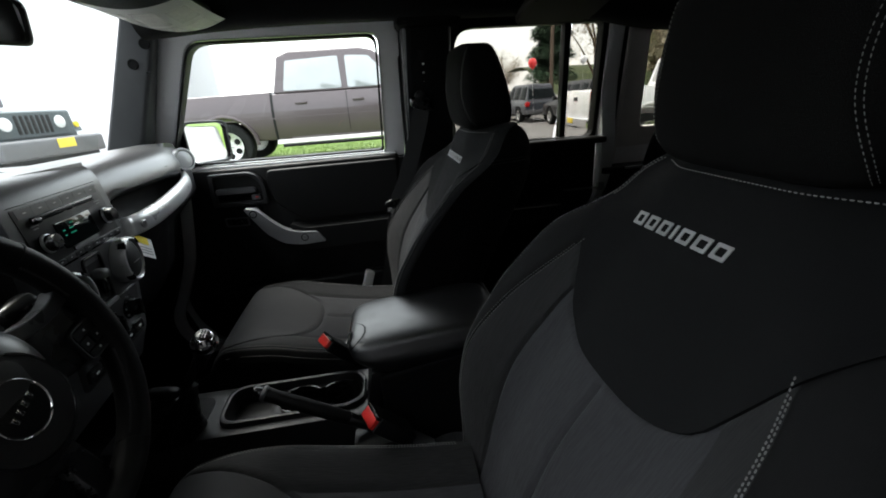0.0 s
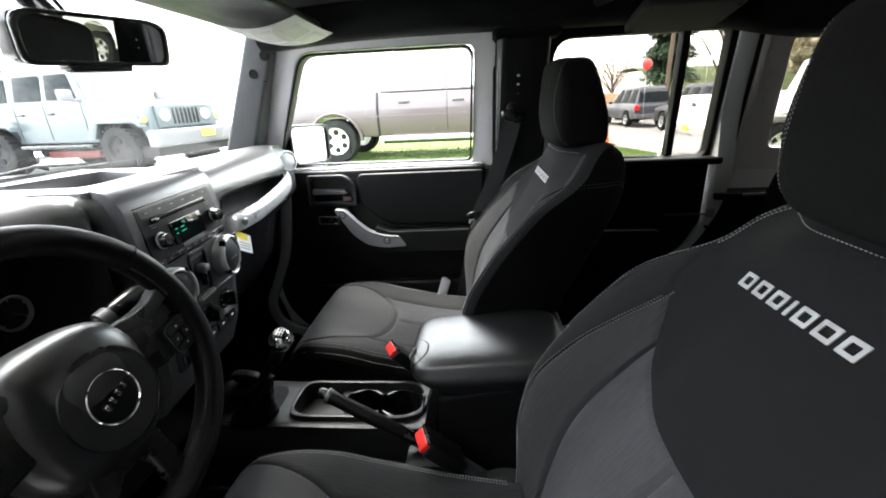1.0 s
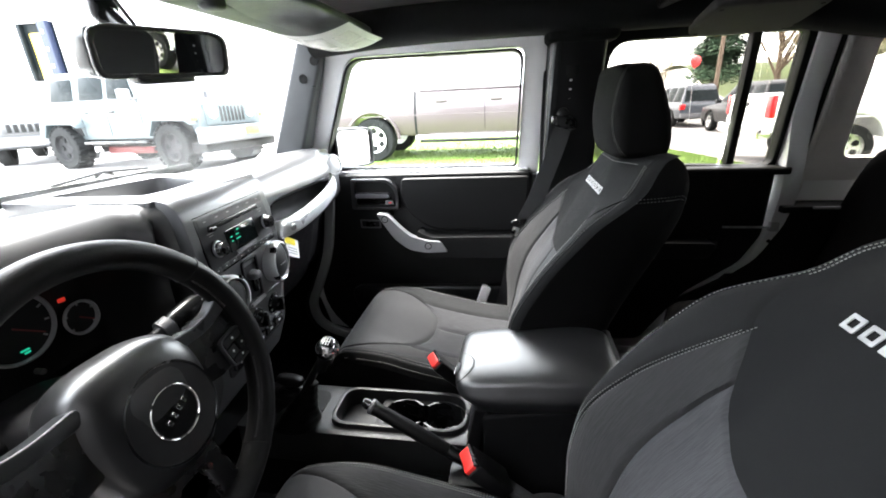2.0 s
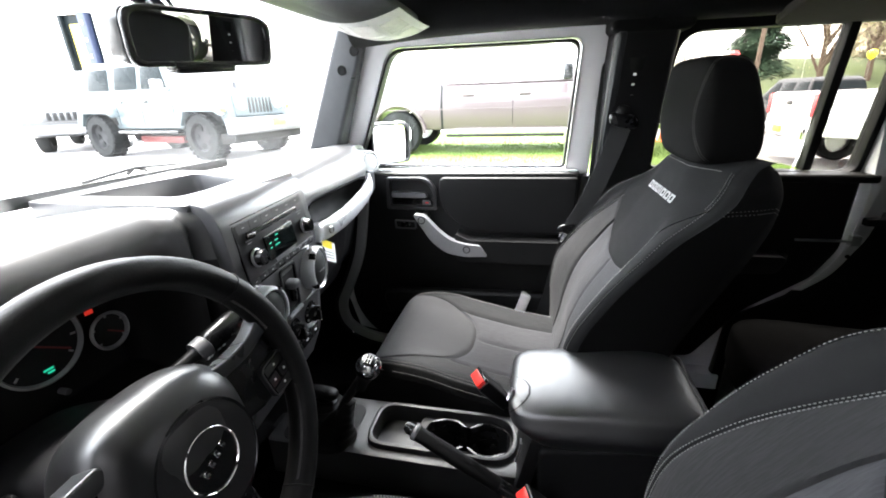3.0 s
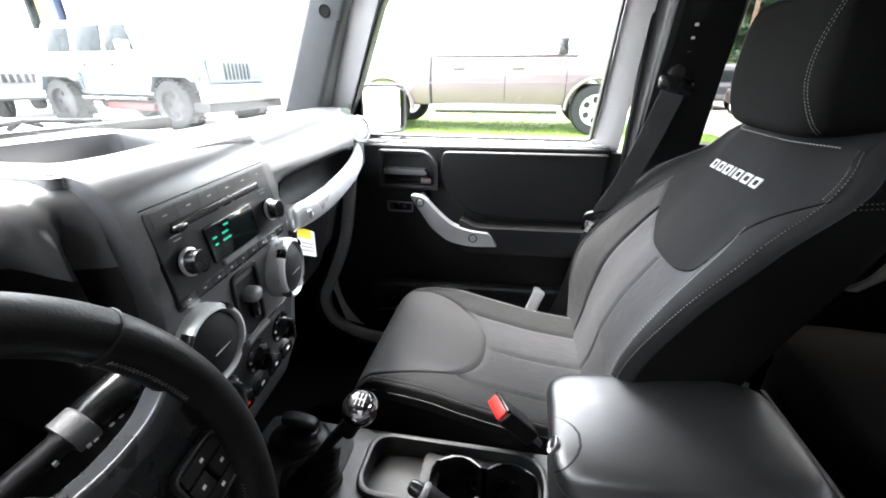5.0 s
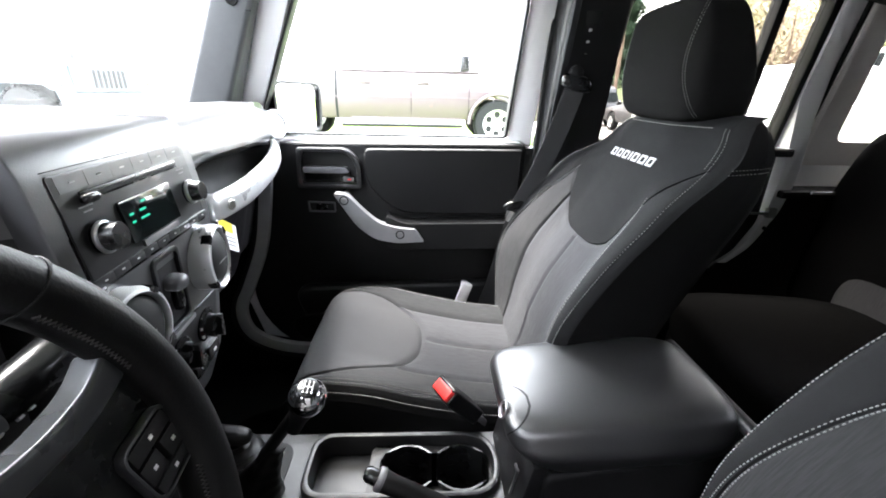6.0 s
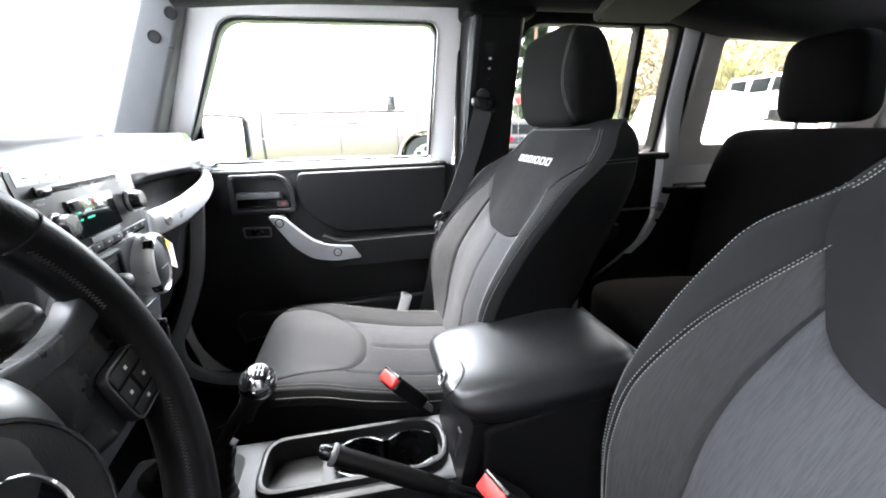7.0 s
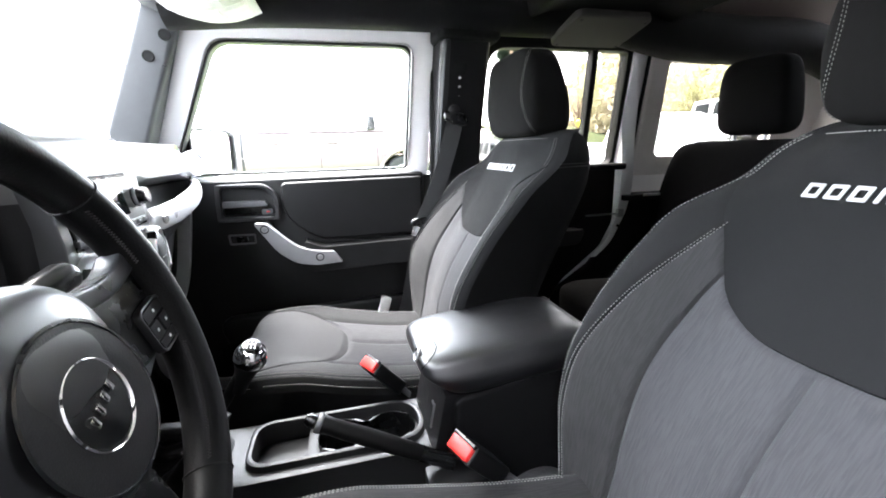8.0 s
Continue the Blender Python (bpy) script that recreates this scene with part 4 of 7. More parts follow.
    def cush_at(u, x, seams=True):
        a = abs(u)
        w = curve(CW, x)
        z = curve(CZ, x) + (0.016 * ease(0.2, 0.34, x)) * ease(0.45, 0.84, a) - 0.006 * a * a
        if a > 0.85:
            k = (a - 0.85) / 0.15
            z -= 0.035 * (1 - math.sqrt(max(0, 1 - k * k * 0.97)))
        if x < 0.203:
            k = min((0.203 - x) / 0.054, 1)
            z -= 0.045 * (1 - math.sqrt(max(0, 1 - k * k * 0.98)))
        if seams:
            xb = pad_line(u)
            z -= groove(x - xb)
            if x > xb:
                z -= groove((a - UB) * w) * ease(0, 0.03, x - xb) + groove(a * w, 0.006, 0.006) * ease(0.0, 0.03, x - xb)
        return Vector((x, u * w, z))
    grid = []
    ucols = cut((-1, 1), (-0.93, -UB, 0, UB, 0.93), 60)
    nf = 26
    for v in cut((0, 1), (), nf):
        grid.append([cush_at(u, 0.150 + (pad_line(u) - 0.150) * v) for u in ucols])
    nfr = len(grid) - 1
    for v in cut((0, 1), (), 26)[1:]:
        grid.append([cush_at(u, pad_line(u) + (0.625 - pad_line(u)) * v) for u in ucols])
    ia, ib = ucols.index(-UB), ucols.index(UB)
    ea, eb = ucols.index(-0.93), ucols.index(0.93)
    reg = regions(grid, lambda i, j: "edge_0" if j < ea else "edge_1" if j >= eb else "pad" if i < nfr else ("insert" if ia <= j < ib else ("bolster_a" if j < ia else "bolster_b")), ("pad", "insert", "bolster_a", "bolster_b", "edge_0", "edge_1"))
    ring = [p for p in grid[0]] + [r[-1] for r in grid[1:]] + [p for p in reversed(grid[-1][:-1])] + [r[0] for r in reversed(grid[1:-1])]
    low = [[Vector((p.x + (0.40 - p.x) * k, p.y * (1 - k * 0.5), p.z + (zz - p.z) * q)) for p in ring] for k, q, zz in ((0, 0, 0), (-0.01, 0.25, 0.80), (0.0, 0.6, 0.80), (0.06, 1, 0.80))]
    cushion = part("cushion", loft(low, caps=False), CLOTH, t, "black cloth seat cushion side")
    for k in (0, 1):
        part("edge_band", reg["edge_%d" % k], CLOTH, cushion)
    part("thigh_pad", reg["pad"], THIGH, cushion, "grey cloth front cushion panel")
    part("insert", reg["insert"], INSERT, cushion, "grey ribbed centre panel")
    part("bolster", reg["bolster_a"], BOLSTER, cushion, "charcoal ribbed side bolster")
    part("bolster", reg["bolster_b"], BOLSTER, cushion, "charcoal ribbed side bolster")
    g = lambda u, x: cush_at(u, x, False)
    threads = []
    for s in (-1, 1):
        for o in (0.975, 0.915, 0.885):
            threads.append(stitches(g, lambda q, s=s, o=o: (s * o, 0.20 + 0.40 * q), 60))
    part("stitching", joined(*threads), THREAD, cushion, recalc=False)["kind"] = "stuff"
    part("base", prism(rounded([(0.22, 0.60), (0.24, 0.80), (0.66, 0.80), (0.70, 0.60)], 0.02), "y", -0.19, 0.19, 0.012), PLASTIC, t)
    for y in (-0.17, 0.17):
        part("rail", box(0.18, 0.74, y - 0.02, y + 0.02, 0.602, 0.63, 0.004), STEEL, t)
    part("recliner", lathe([(0.045, 0), (0.045, 0.012), (0.035, 0.018), (0, 0.018)], (0.64, -0.207, 0.87), (0, -1, 0), 20), PLASTIC, t)
    return t


def dashes(pts, length=0.0034, r=0.00062):
    """Thread dashes along points in space."""
    bm = bmesh.new()
    run, nxt = 0.0, 0.0
    fine = []
    for a, b in zip(pts, pts[1:]):
        fine += [a.lerp(b, k / 8) for k in range(8)]
    for a, b in zip(fine, fine[1:]):
        if run >= nxt and (b - a).length > 1e-8:
            d = (b - a).normalized()
            s = d.orthogonal().normalized() * r
            h = d.cross(s).normalized() * r
            q = [[bm.verts.new(a + d * (length / 2 * e) + (s * math.cos(k * 1.5708) + h * math.sin(k * 1.5708)) * w) for k in range(4)] for e, w in ((-1, 0.5), (-0.5, 1), (0.5, 1), (1, 0.5))]
            for m, n in zip(q, q[1:]):
                for i in range(4):
                    bm.faces.new((m[i], m[(i + 1) % 4], n[(i + 1) % 4], n[i]))
            bm.faces.new(q[0])
            bm.faces.new(q[-1])
            nxt = run + length * 1.55
        run += (b - a).length
    return bm


seat = front_seat()
driver = copy_thing(seat, pose(0.45 + 0.098, -0.334, 0.60))
# the driver's backrest leans further back and the cushion is raised
for child in driver.children:
    if child.name.startswith("cushion"):
        child.matrix_basis = Matrix.Translation((-0.02, 0, 0.022))
    if child.name.startswith(("backrest", "headrest")):
        hip = Vector((0.62, 0, 0.88))
        for piece in child.children:
            if piece.name.startswith("sewn_mark"):
                piece.matrix_basis = Matrix.Translation((0, 0.100, 0)) @ Matrix.Scale(0.86, 4, (0, 1, 0)) @ Matrix.Translation((0, -0.082, 0))
        child.matrix_basis = Matrix.Translation(hip) @ pose(0, 0, 0, 0, 2.5, 0) @ Matrix.Translation(-hip)
seat.matrix_basis = pose(0.45, 0.384, 0.60)


def rear_bench():
    t = thing("rear_bench", "black cloth rear bench seat with two headrests", "seat", loc=(1.445, 0, 0.6))
    sl = pose(0, 0, 0, 0, 10, 0)
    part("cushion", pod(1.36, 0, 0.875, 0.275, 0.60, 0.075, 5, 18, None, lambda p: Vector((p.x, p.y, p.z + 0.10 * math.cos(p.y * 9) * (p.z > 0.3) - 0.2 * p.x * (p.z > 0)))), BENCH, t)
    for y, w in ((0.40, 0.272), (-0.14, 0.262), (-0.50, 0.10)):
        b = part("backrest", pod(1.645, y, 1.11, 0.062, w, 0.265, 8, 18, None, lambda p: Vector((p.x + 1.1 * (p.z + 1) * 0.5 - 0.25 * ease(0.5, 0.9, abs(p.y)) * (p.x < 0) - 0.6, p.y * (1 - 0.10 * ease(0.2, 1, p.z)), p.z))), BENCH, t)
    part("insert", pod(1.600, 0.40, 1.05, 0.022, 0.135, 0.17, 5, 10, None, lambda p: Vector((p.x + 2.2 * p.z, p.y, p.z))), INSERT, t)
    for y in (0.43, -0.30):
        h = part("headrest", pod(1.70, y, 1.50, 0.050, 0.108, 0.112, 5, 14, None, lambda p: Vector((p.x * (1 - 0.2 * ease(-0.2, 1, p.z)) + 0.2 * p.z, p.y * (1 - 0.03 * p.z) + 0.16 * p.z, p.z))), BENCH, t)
        for dy in (-0.05, 0.05):
            part("post", sweep([(1.68, y + dy, 1.34), (1.69, y + dy, 1.42)], 0.006, 8), STEEL, h)
    part("base", box(1.15, 1.72, -0.58, 0.58, 0.60, 0.82, 0.02), PLASTIC, t)
    for piece in t.children:
        for ob in (piece, *piece.children):
            ob.data.transform(Matrix.Translation((-0.055, 0.012, 0)))


rear_bench()


# ---- dashboard ----
def dashboard():
    t = thing("dashboard", "black grained dashboard with silver vents and grab bar", "dashboard", loc=(0, 0, 1.0))

    def ring(y):
        k = ease(0.18, 0.23, y) * (1 - ease(0.47, 0.54, y))
        e = ease(0.60, 0.70, y)
        fx = 0.083 - 0.050 * ease(0.45, 0.66, y)
        pts = [(-0.165, 1.375), (-0.14, 1.388), (-0.05, 1.402 - 0.004 * e), (0.02 - 0.02 * e, 1.402 - 0.01 * e), (fx - 0.028, 1.392 - 0.012 * e), (fx - 0.006, 1.372), (fx + 0.003, 1.348),
               (fx + 0.003, 1.338), (fx - 0.012 * k, 1.326), (fx - 0.060 * k, 1.316), (fx - 0.068 * k, 1.285), (fx - 0.058 * k, 1.258), (fx - 0.006 - 0.030 * k, 1.248), (fx - 0.014 - 0.035 * k, 1.236),
               (fx - 0.070, 1.18), (fx - 0.090, 1.10), (fx - 0.115, 1.03), (fx - 0.15, 0.99), (-0.16, 0.985), (-0.30, 1.05), (-0.30, 1.30)]
        return [Vector((x, y, z)) for x, z in pts]
    ys = [0.105, 0.15, 0.185, 0.20, 0.22, 0.25, 0.32, 0.40, 0.48, 0.54, 0.57, 0.59, 0.61, 0.64, 0.665, 0.685]
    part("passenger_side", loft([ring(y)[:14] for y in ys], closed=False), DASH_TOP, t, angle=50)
    # undercut faces in near-black plastic, the shade below the ledge put into their colour
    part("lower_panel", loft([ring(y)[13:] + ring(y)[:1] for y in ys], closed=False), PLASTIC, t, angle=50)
    part("glovebox_door", prism(rounded([(0.19, 1.215), (0.60, 1.215), (0.585, 1.06), (0.21, 1.06)], 0.015), "x", lambda p: -0.020 - (1.215 - p[1]) * 0.22, lambda p: 0.022 - (1.215 - p[1]) * 0.24 - 0.03 * ease(0.45, 0.62, p[0]), 0.006, 3), CONSOLE, t)
    part("top_seam", box(0.072, 0.082, 0.16, 0.44, 1.3545, 1.3565, 0.0005), SATIN, t)
    # grab bar
    bar_path = smooth_path([(0.098, 0.186, 1.270), (0.106, 0.22, 1.272), (0.109, 0.28, 1.275), (0.106, 0.35, 1.281), (0.098, 0.42, 1.287), (0.086, 0.48, 1.291), (0.070, 0.54, 1.294), (0.046, 0.595, 1.297), (0.020, 0.64, 1.300)], 6)
    bar = part("grab_bar", sweep(bar_path, lambda q: 0.0205 + 0.0050 * q, 20, squash=(0.52, 1.0)), LIT_TRIM, t, "silver passenger grab bar")
    part("end_cap", pod(0.095, 0.188, 1.270, 0.014, 0.014, 0.0205, 3, 8), LIT_TRIM, bar)
    part("bolt", lathe([(0.0085, 0), (0.0085, 0.002), (0.006, 0.003), (0.005, 0.001), (0, 0.001)], (0.1155, 0.208, 1.2705), (1, -0.15, 0), 18), STEEL, bar)
    # black liner over the hollow behind the grab bar, its shade put into the colour
    def hollow(y):
        k = ease(0.18, 0.23, y) * (1 - ease(0.47, 0.54, y))
        fx = 0.083 - 0.050 * ease(0.45, 0.66, y) + 0.0025
        return [Vector((fx - d * k, y, z)) for d, z in ((0.010, 1.3275), (0.040, 1.3225), (0.060, 1.312), (0.067, 1.285), (0.057, 1.262), (0.044, 1.2535), (0.036, 1.2505))]
    part("grab_recess", loft([hollow(y) for y in (0.19, 0.20, 0.215, 0.23, 0.32, 0.40, 0.47, 0.49, 0.51, 0.53)], closed=False), RUBBER, t)
    # end vent at the corner
    ev = part("end_vent", lathe([(0.029, -0.03), (0.0325, 0.002), (0.0305, 0.006), (0.0265, 0.006), (0.0255, 0.002)], (0.060, 0.590, 1.355), (0.85, -0.48, 0.16), 32), SILVER, t, "round silver end vent")
    part("vent_face", lathe([(0.0254, 0.001), (0.023, 0.0035), (0, 0.005)], (0.060, 0.590, 1.355), (0.85, -0.48, 0.16), 28), SILVER, ev)
    # middle top with an open bin
    top_out = rounded([(-0.165, -0.130), (0.100, -0.130), (0.100, 0.125), (-0.165, 0.125)], 0.012)
    top_in = rounded([(-0.135, -0.090), (0.045, -0.082), (0.060, 0.045), (-0.085, 0.098)], 0.015)
    part("top_centre", framed(top_out, top_in, "z", 1.36, 1.409, 0.012), DASH_TOP, t)
    part("bin_floor", prism(top_in, "z", 1.352, 1.364, 0.001), RUBBER, t)
    # centre stack
    stack = [(0.055, 1.410), (0.088, 1.412), (0.112, 1.407), (0.127, 1.394), (0.134, 1.376), (0.146, 1.290), (0.140, 1.180), (0.128, 1.090), (0.10, 1.02), (0.02, 0.98), (-0.10, 0.98), (-0.10, 1.355), (0.02, 1.358)]
    st = part("centre_panel", prism(rounded(stack, 0.008, 3), "y", -0.122, 0.122, 0.010, 3), DASH_TOP, t)
    fx = lambda z: lerp([(1.09, 0.128), (1.18, 0.140), (1.29, 0.146), (1.375, 0.132)], z)
    radio = part("radio", prism(rounded([(-0.102, 1.3735), (0.102, 1.3735), (0.102, 1.284), (-0.102, 1.284)], 0.004), "x", lambda p: fx(p[1]) - 0.01, lambda p: fx(p[1]) + 0.003, 0.001), RADIO, t, "black car radio")
    part("bezel_line", framed(rounded([(-0.105, 1.3765), (0.105, 1.3765), (0.105, 1.281), (-0.105, 1.281)], 0.004), rounded([(-0.1025, 1.3740), (0.1025, 1.3740), (0.1025, 1.2835), (-0.1025, 1.2835)], 0.004), "x", lambda p: fx(p[1]) - 0.008, lambda p: fx(p[1]) + 0.0015, 0), SATIN, radio)
    part("slot_ridge", prism([(-0.078, 1.3575), (0.074, 1.3575), (0.074, 1.3495), (-0.078, 1.3495)], "x", lambda p: fx(p[1]) - 0.004, lambda p: fx(p[1]) + 0.0048, 0.001), SATIN, radio)
    part("disc_slot", box(0.1380, 0.1425, -0.070, 0.068, 1.3520, 1.3550, 0.0004), RUBBER, radio)
    for y in (-0.074,):
        part("eject_button", pod(0.1435, y, 1.3525, 0.004, 0.010, 0.004, 3, 4), SATIN, radio)
    for k in range(6):
        y = -0.080 + k * 0.032
        part("button", prism([(y - 0.0156, 1.3720), (y + 0.0156, 1.3720), (y + 0.0156, 1.3595), (y - 0.0156, 1.3595)], "x", lambda p: fx(p[1]), lambda p: fx(p[1]) + 0.0034, 0), RADIO, radio)
        part("button_print", box(fx(1.366) + 0.0032, fx(1.366) + 0.0040, y - 0.003, y + 0.003, 1.3652, 1.3664, 0), INK, radio)
    screen = part("screen", prism(rounded([(-0.044, 1.3395), (0.044, 1.3395), (0.044, 1.3020), (-0.044, 1.3020)], 0.002), "x", lambda p: fx(p[1]) + 0.002, lambda p: fx(p[1]) + 0.0056, 0.0006), SCREEN, radio, "dark glossy radio screen with green figures")
    for z, w0, w1 in ((1.3265, -0.036, -0.030), (1.3265, -0.020, -0.010), (1.3195, -0.036, -0.031), (1.3195, -0.022, -0.008), (1.3335, -0.014, -0.006)):
        part("figure", box(fx(z) + 0.0055, fx(z) + 0.0061, w0, w1, z - 0.0009, z + 0.0009, 0), GREEN_LED, screen)
    part("label_strip", prism([(-0.030, 1.3005), (0.036, 1.3005), (0.036, 1.2945), (-0.030, 1.2945)], "x", lambda p: fx(p[1]) + 0.002, lambda p: fx(p[1]) + 0.005, 0.0005), GREY_PLASTIC, radio)
    for k in range(9):
        y = -0.092 + k * 0.023
        part("button", prism([(y - 0.0111, 1.2925), (y + 0.0111, 1.2925), (y + 0.0111, 1.2855), (y - 0.0111, 1.2855)], "x", lambda p: fx(p[1]), lambda p: fx(p[1]) + 0.0042, 0.0002), RADIO, radio)
        part("button_print", box(fx(1.289) + 0.0038, fx(1.289) + 0.0046, y - 0.0016, y + 0.0016, 1.2886, 1.2896, 0), WHITE_PRINT, radio)
    for y in (-0.078, 0.078):
        kn = part("knob", lathe([(0.0130, 0), (0.0130, 0.004), (0.0116, 0.006), (0.0111, 0.015), (0.0104, 0.0172), (0, 0.0176)], (0.1455, y, 1.3205), (1, 0, 0.14), 28), SATIN, radio)
        part("knob_ring", lathe([(0.0128, 0.0020), (0.0136, 0.0030), (0.0136, 0.0050), (0.0128, 0.0060), (0.0120, 0.0062)], (0.1455, y, 1.3205), (1, 0, 0.14), 28), SILVER, kn)
        for dz, w in ((0.026, 0.008), (0.022, 0.005)):
            part("print", box(fx(1.32 + dz) + 0.004, fx(1.32 + dz) + 0.0046, y - w, y + w, 1.320 + dz, 1.3212 + dz, 0), INK, radio)
    # round vents
    for y, ax in ((-0.086, (1, -0.10, 0.02)), (0.086, (1, 0.10, 0.02))):
        o = (0.151, y, 1.236)
        v = part("vent_ring", lathe([(0.0385, -0.030), (0.0405, 0.002), (0.0412, 0.008), (0.0394, 0.0138), (0.0364, 0.0150), (0.0344, 0.0125), (0.0344, 0.004)], o, ax, 40), LIT_TRIM, t, "silver round vent ring")
        part("vent_face", lathe([(0.0340, 0.002), (0.0331, 0.0100), (0.026, 0.0145), (0, 0.0160)], o, ax, 36), RUBBER, v)
        q = Vector((0, 0, 1)).rotation_difference(Vector(ax).normalized()).to_matrix().to_4x4()
        for k in range(4):
            a = k * math.pi / 2 + 0.78
            m = Matrix.Translation(o) @ q @ pose(0, 0, 0, 0, 0, math.degrees(a))
            part("notch", box(0.0355, 0.0417, -0.006, 0.006, 0.004, 0.0150, 0.001, 2, m), SATIN, v)
        part("blade_line", box(0.1668, 0.1676, y - 0.012, y + 0.012, 1.2315, 1.2325, 0, 2), INK, v)
    # pocket with a switch lever between the vents
    po, pi_ = rounded([(-0.026, 1.276), (0.026, 1.276), (0.026, 1.192), (-0.026, 1.192)], 0.008), rounded([(-0.021, 1.271), (0.021, 1.271), (0.021, 1.197), (-0.021, 1.197)], 0.006)
    pocket = part("switch_pocket", framed(po, pi_, "x", 0.130, 0.1485, 0.0015), PLASTIC, t)
    part("pocket_back", prism(pi_, "x", 0.141, 0.1445, 0), RUBBER, pocket)
    part("lever", pod(0.150, 0.0, 1.243, 0.013, 0.011, 0.008, 3, 6), GREY_PLASTIC, pocket)
    part("lever", pod(0.147, 0.004, 1.222, 0.007, 0.006, 0.014, 3, 5, pose(0, 0, 0, 0, 0, 0)), SATIN, pocket)
    part("pocket_lip", box(0.141, 0.153, -0.024, 0.024, 1.188, 1.194, 0.002), SILVER, pocket)
    # climate knobs
    part("climate_panel", prism(rounded([(-0.108, 1.183), (0.108, 1.183), (0.100, 1.086), (-0.100, 1.086)], 0.012), "x", lambda p: fx(p[1]) - 0.006, lambda p: fx(p[1]) + 0.002, 0.001), CONSOLE, t)
    for y in (-0.066, 0.0, 0.066):
        kn = part("climate_knob", lathe([(0.022, 0), (0.022, 0.006), (0.016, 0.009), (0.0145, 0.020), (0, 0.021)], (0.134, y, 1.152), (1, 0, -0.12), 26), SATIN, t)
        part("knob_grip", box(0.150, 0.162, y - 0.0025, y + 0.0025, 1.136, 1.166, 0.001), SATIN, kn)
        for k in range(7):
            a = radians(-120 + 40 * k)
            part("dial_mark", box(0.1405, 0.1428, y + 0.0185 * math.sin(a) - 0.0015, y + 0.0185 * math.sin(a) + 0.0015, 1.150 + 0.0185 * math.cos(a), 1.153 + 0.0185 * math.cos(a), 0.0), WHITE_PRINT, kn)
    for k in range(5):
        y = -0.075 + k * 0.0375
        b = part("rocker_switch", box(0.124, 0.140, y - 0.016, y + 0.016, 1.098, 1.118, 0.003), SATIN, t)
        part("print", box(0.1398, 0.1405, y - 0.004, y + 0.004, 1.107, 1.110, 0), WHITE_PRINT if k != 1 else RED, b)
    # the centre panel turns a little towards the driver
    skew = Matrix.Identity(4)
    skew[0][1], skew[0][3] = -0.09, -0.0081
    for piece in t.children:
        if piece.name.split(".")[0] in ("centre_panel", "radio", "vent_ring", "switch_pocket", "climate_panel", "climate_knob", "rocker_switch"):
            for ob in (piece, *piece.children, *(q for p in piece.children for q in p.children)):
                ob.data.transform(skew)
    # driver side, instrument hood
    def dring(y):
        k = 1 - ease(0.158, 0.200, abs(y + 0.335))
        hz = 0.016 * k
        w = ease(-0.180, -0.146, y)
        shade = [(-0.165, 1.375), (-0.14, 1.388), (-0.03, 1.402), (0.01, 1.403 + hz * 0.5), (0.048, 1.402 + hz), (0.074, 1.395 + hz), (0.092, 1.381 + hz), (0.101, 1.363 + hz), (0.100, 1.349 + hz), (0.092, 1.342 + hz), (0.05 - 0.06 * k, 1.340), (0.05 - 0.075 * k, 1.20), (0.085, 1.185), (0.085, 1.12), (0.05, 1.03)]
        flank = [(-0.165, 1.375), (-0.14, 1.388), (-0.03, 1.403), (0.03, 1.406), (0.075, 1.407), (0.098, 1.402), (0.113, 1.391), (0.121, 1.375), (0.125, 1.355), (0.128, 1.335), (0.132, 1.310), (0.129, 1.19), (0.126, 1.165), (0.117, 1.09), (0.08, 1.03)]
        # a shallow groove beside the centre panel
        dip = 0.040 * math.exp(-((y + 0.138) / 0.011) ** 2)
        prof = [(a[0] * (1 - w) + b[0] * w - dip * (0, 0, 0, 0, 0, 0.1, 0.3, 0.6, 1, 1, 1, 1, 1, 1, 1)[i], a[1] * (1 - w) + b[1] * w - dip * (0, 0, 0, 0, 0.05, 0.12, 0.15, 0.1, 0, 0, 0, 0, 0, 0, 0)[i]) for i, (a, b) in enumerate(zip(shade, flank))]
        return [Vector((x, y, z)) for x, z in prof + [(-0.03, 0.99), (-0.16, 0.985), (-0.30, 1.05), (-0.30, 1.30)]]
    dys = [-0.685, -0.66, -0.60, -0.57, -0.55, -0.53, -0.51, -0.48, -0.42, -0.335, -0.26, -0.23, -0.20, -0.187, -0.18, -0.174, -0.168, -0.162, -0.156, -0.15, -0.144, -0.135, -0.126, -0.118]
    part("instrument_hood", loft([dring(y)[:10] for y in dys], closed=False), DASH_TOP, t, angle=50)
    # black surround split from the hood; the shade under the lip is in its colour
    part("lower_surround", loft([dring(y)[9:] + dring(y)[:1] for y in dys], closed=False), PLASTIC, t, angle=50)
    cluster = part("instrument_panel", box(-0.03, -0.012, -0.56, -0.14, 1.19, 1.37, 0.004), RUBBER, t)
    for y, z, r in ((-0.196, 1.259, 0.024), (-0.272, 1.284, 0.045), (-0.414, 1.284, 0.045), (-0.500, 1.259, 0.024)):
        g = part("gauge_ring", lathe([(r, 0), (r + 0.0015, 0.004), (r - 0.001, 0.006), (r - 0.0025, 0.004), (r - 0.003, 0.0)], (0.000, y, z), (1, 0, 0.05), 40), GAUGE_RING, cluster)
        part("gauge_face", lathe([(r - 0.003, 0.0), (0, 0.0008)], (0.0, y, z), (1, 0, 0.05), 32), RUBBER, g)
        n = 9 if r > 0.04 else 5
        for k in range(n):
            a = radians(-130 + 260 * k / (n - 1))
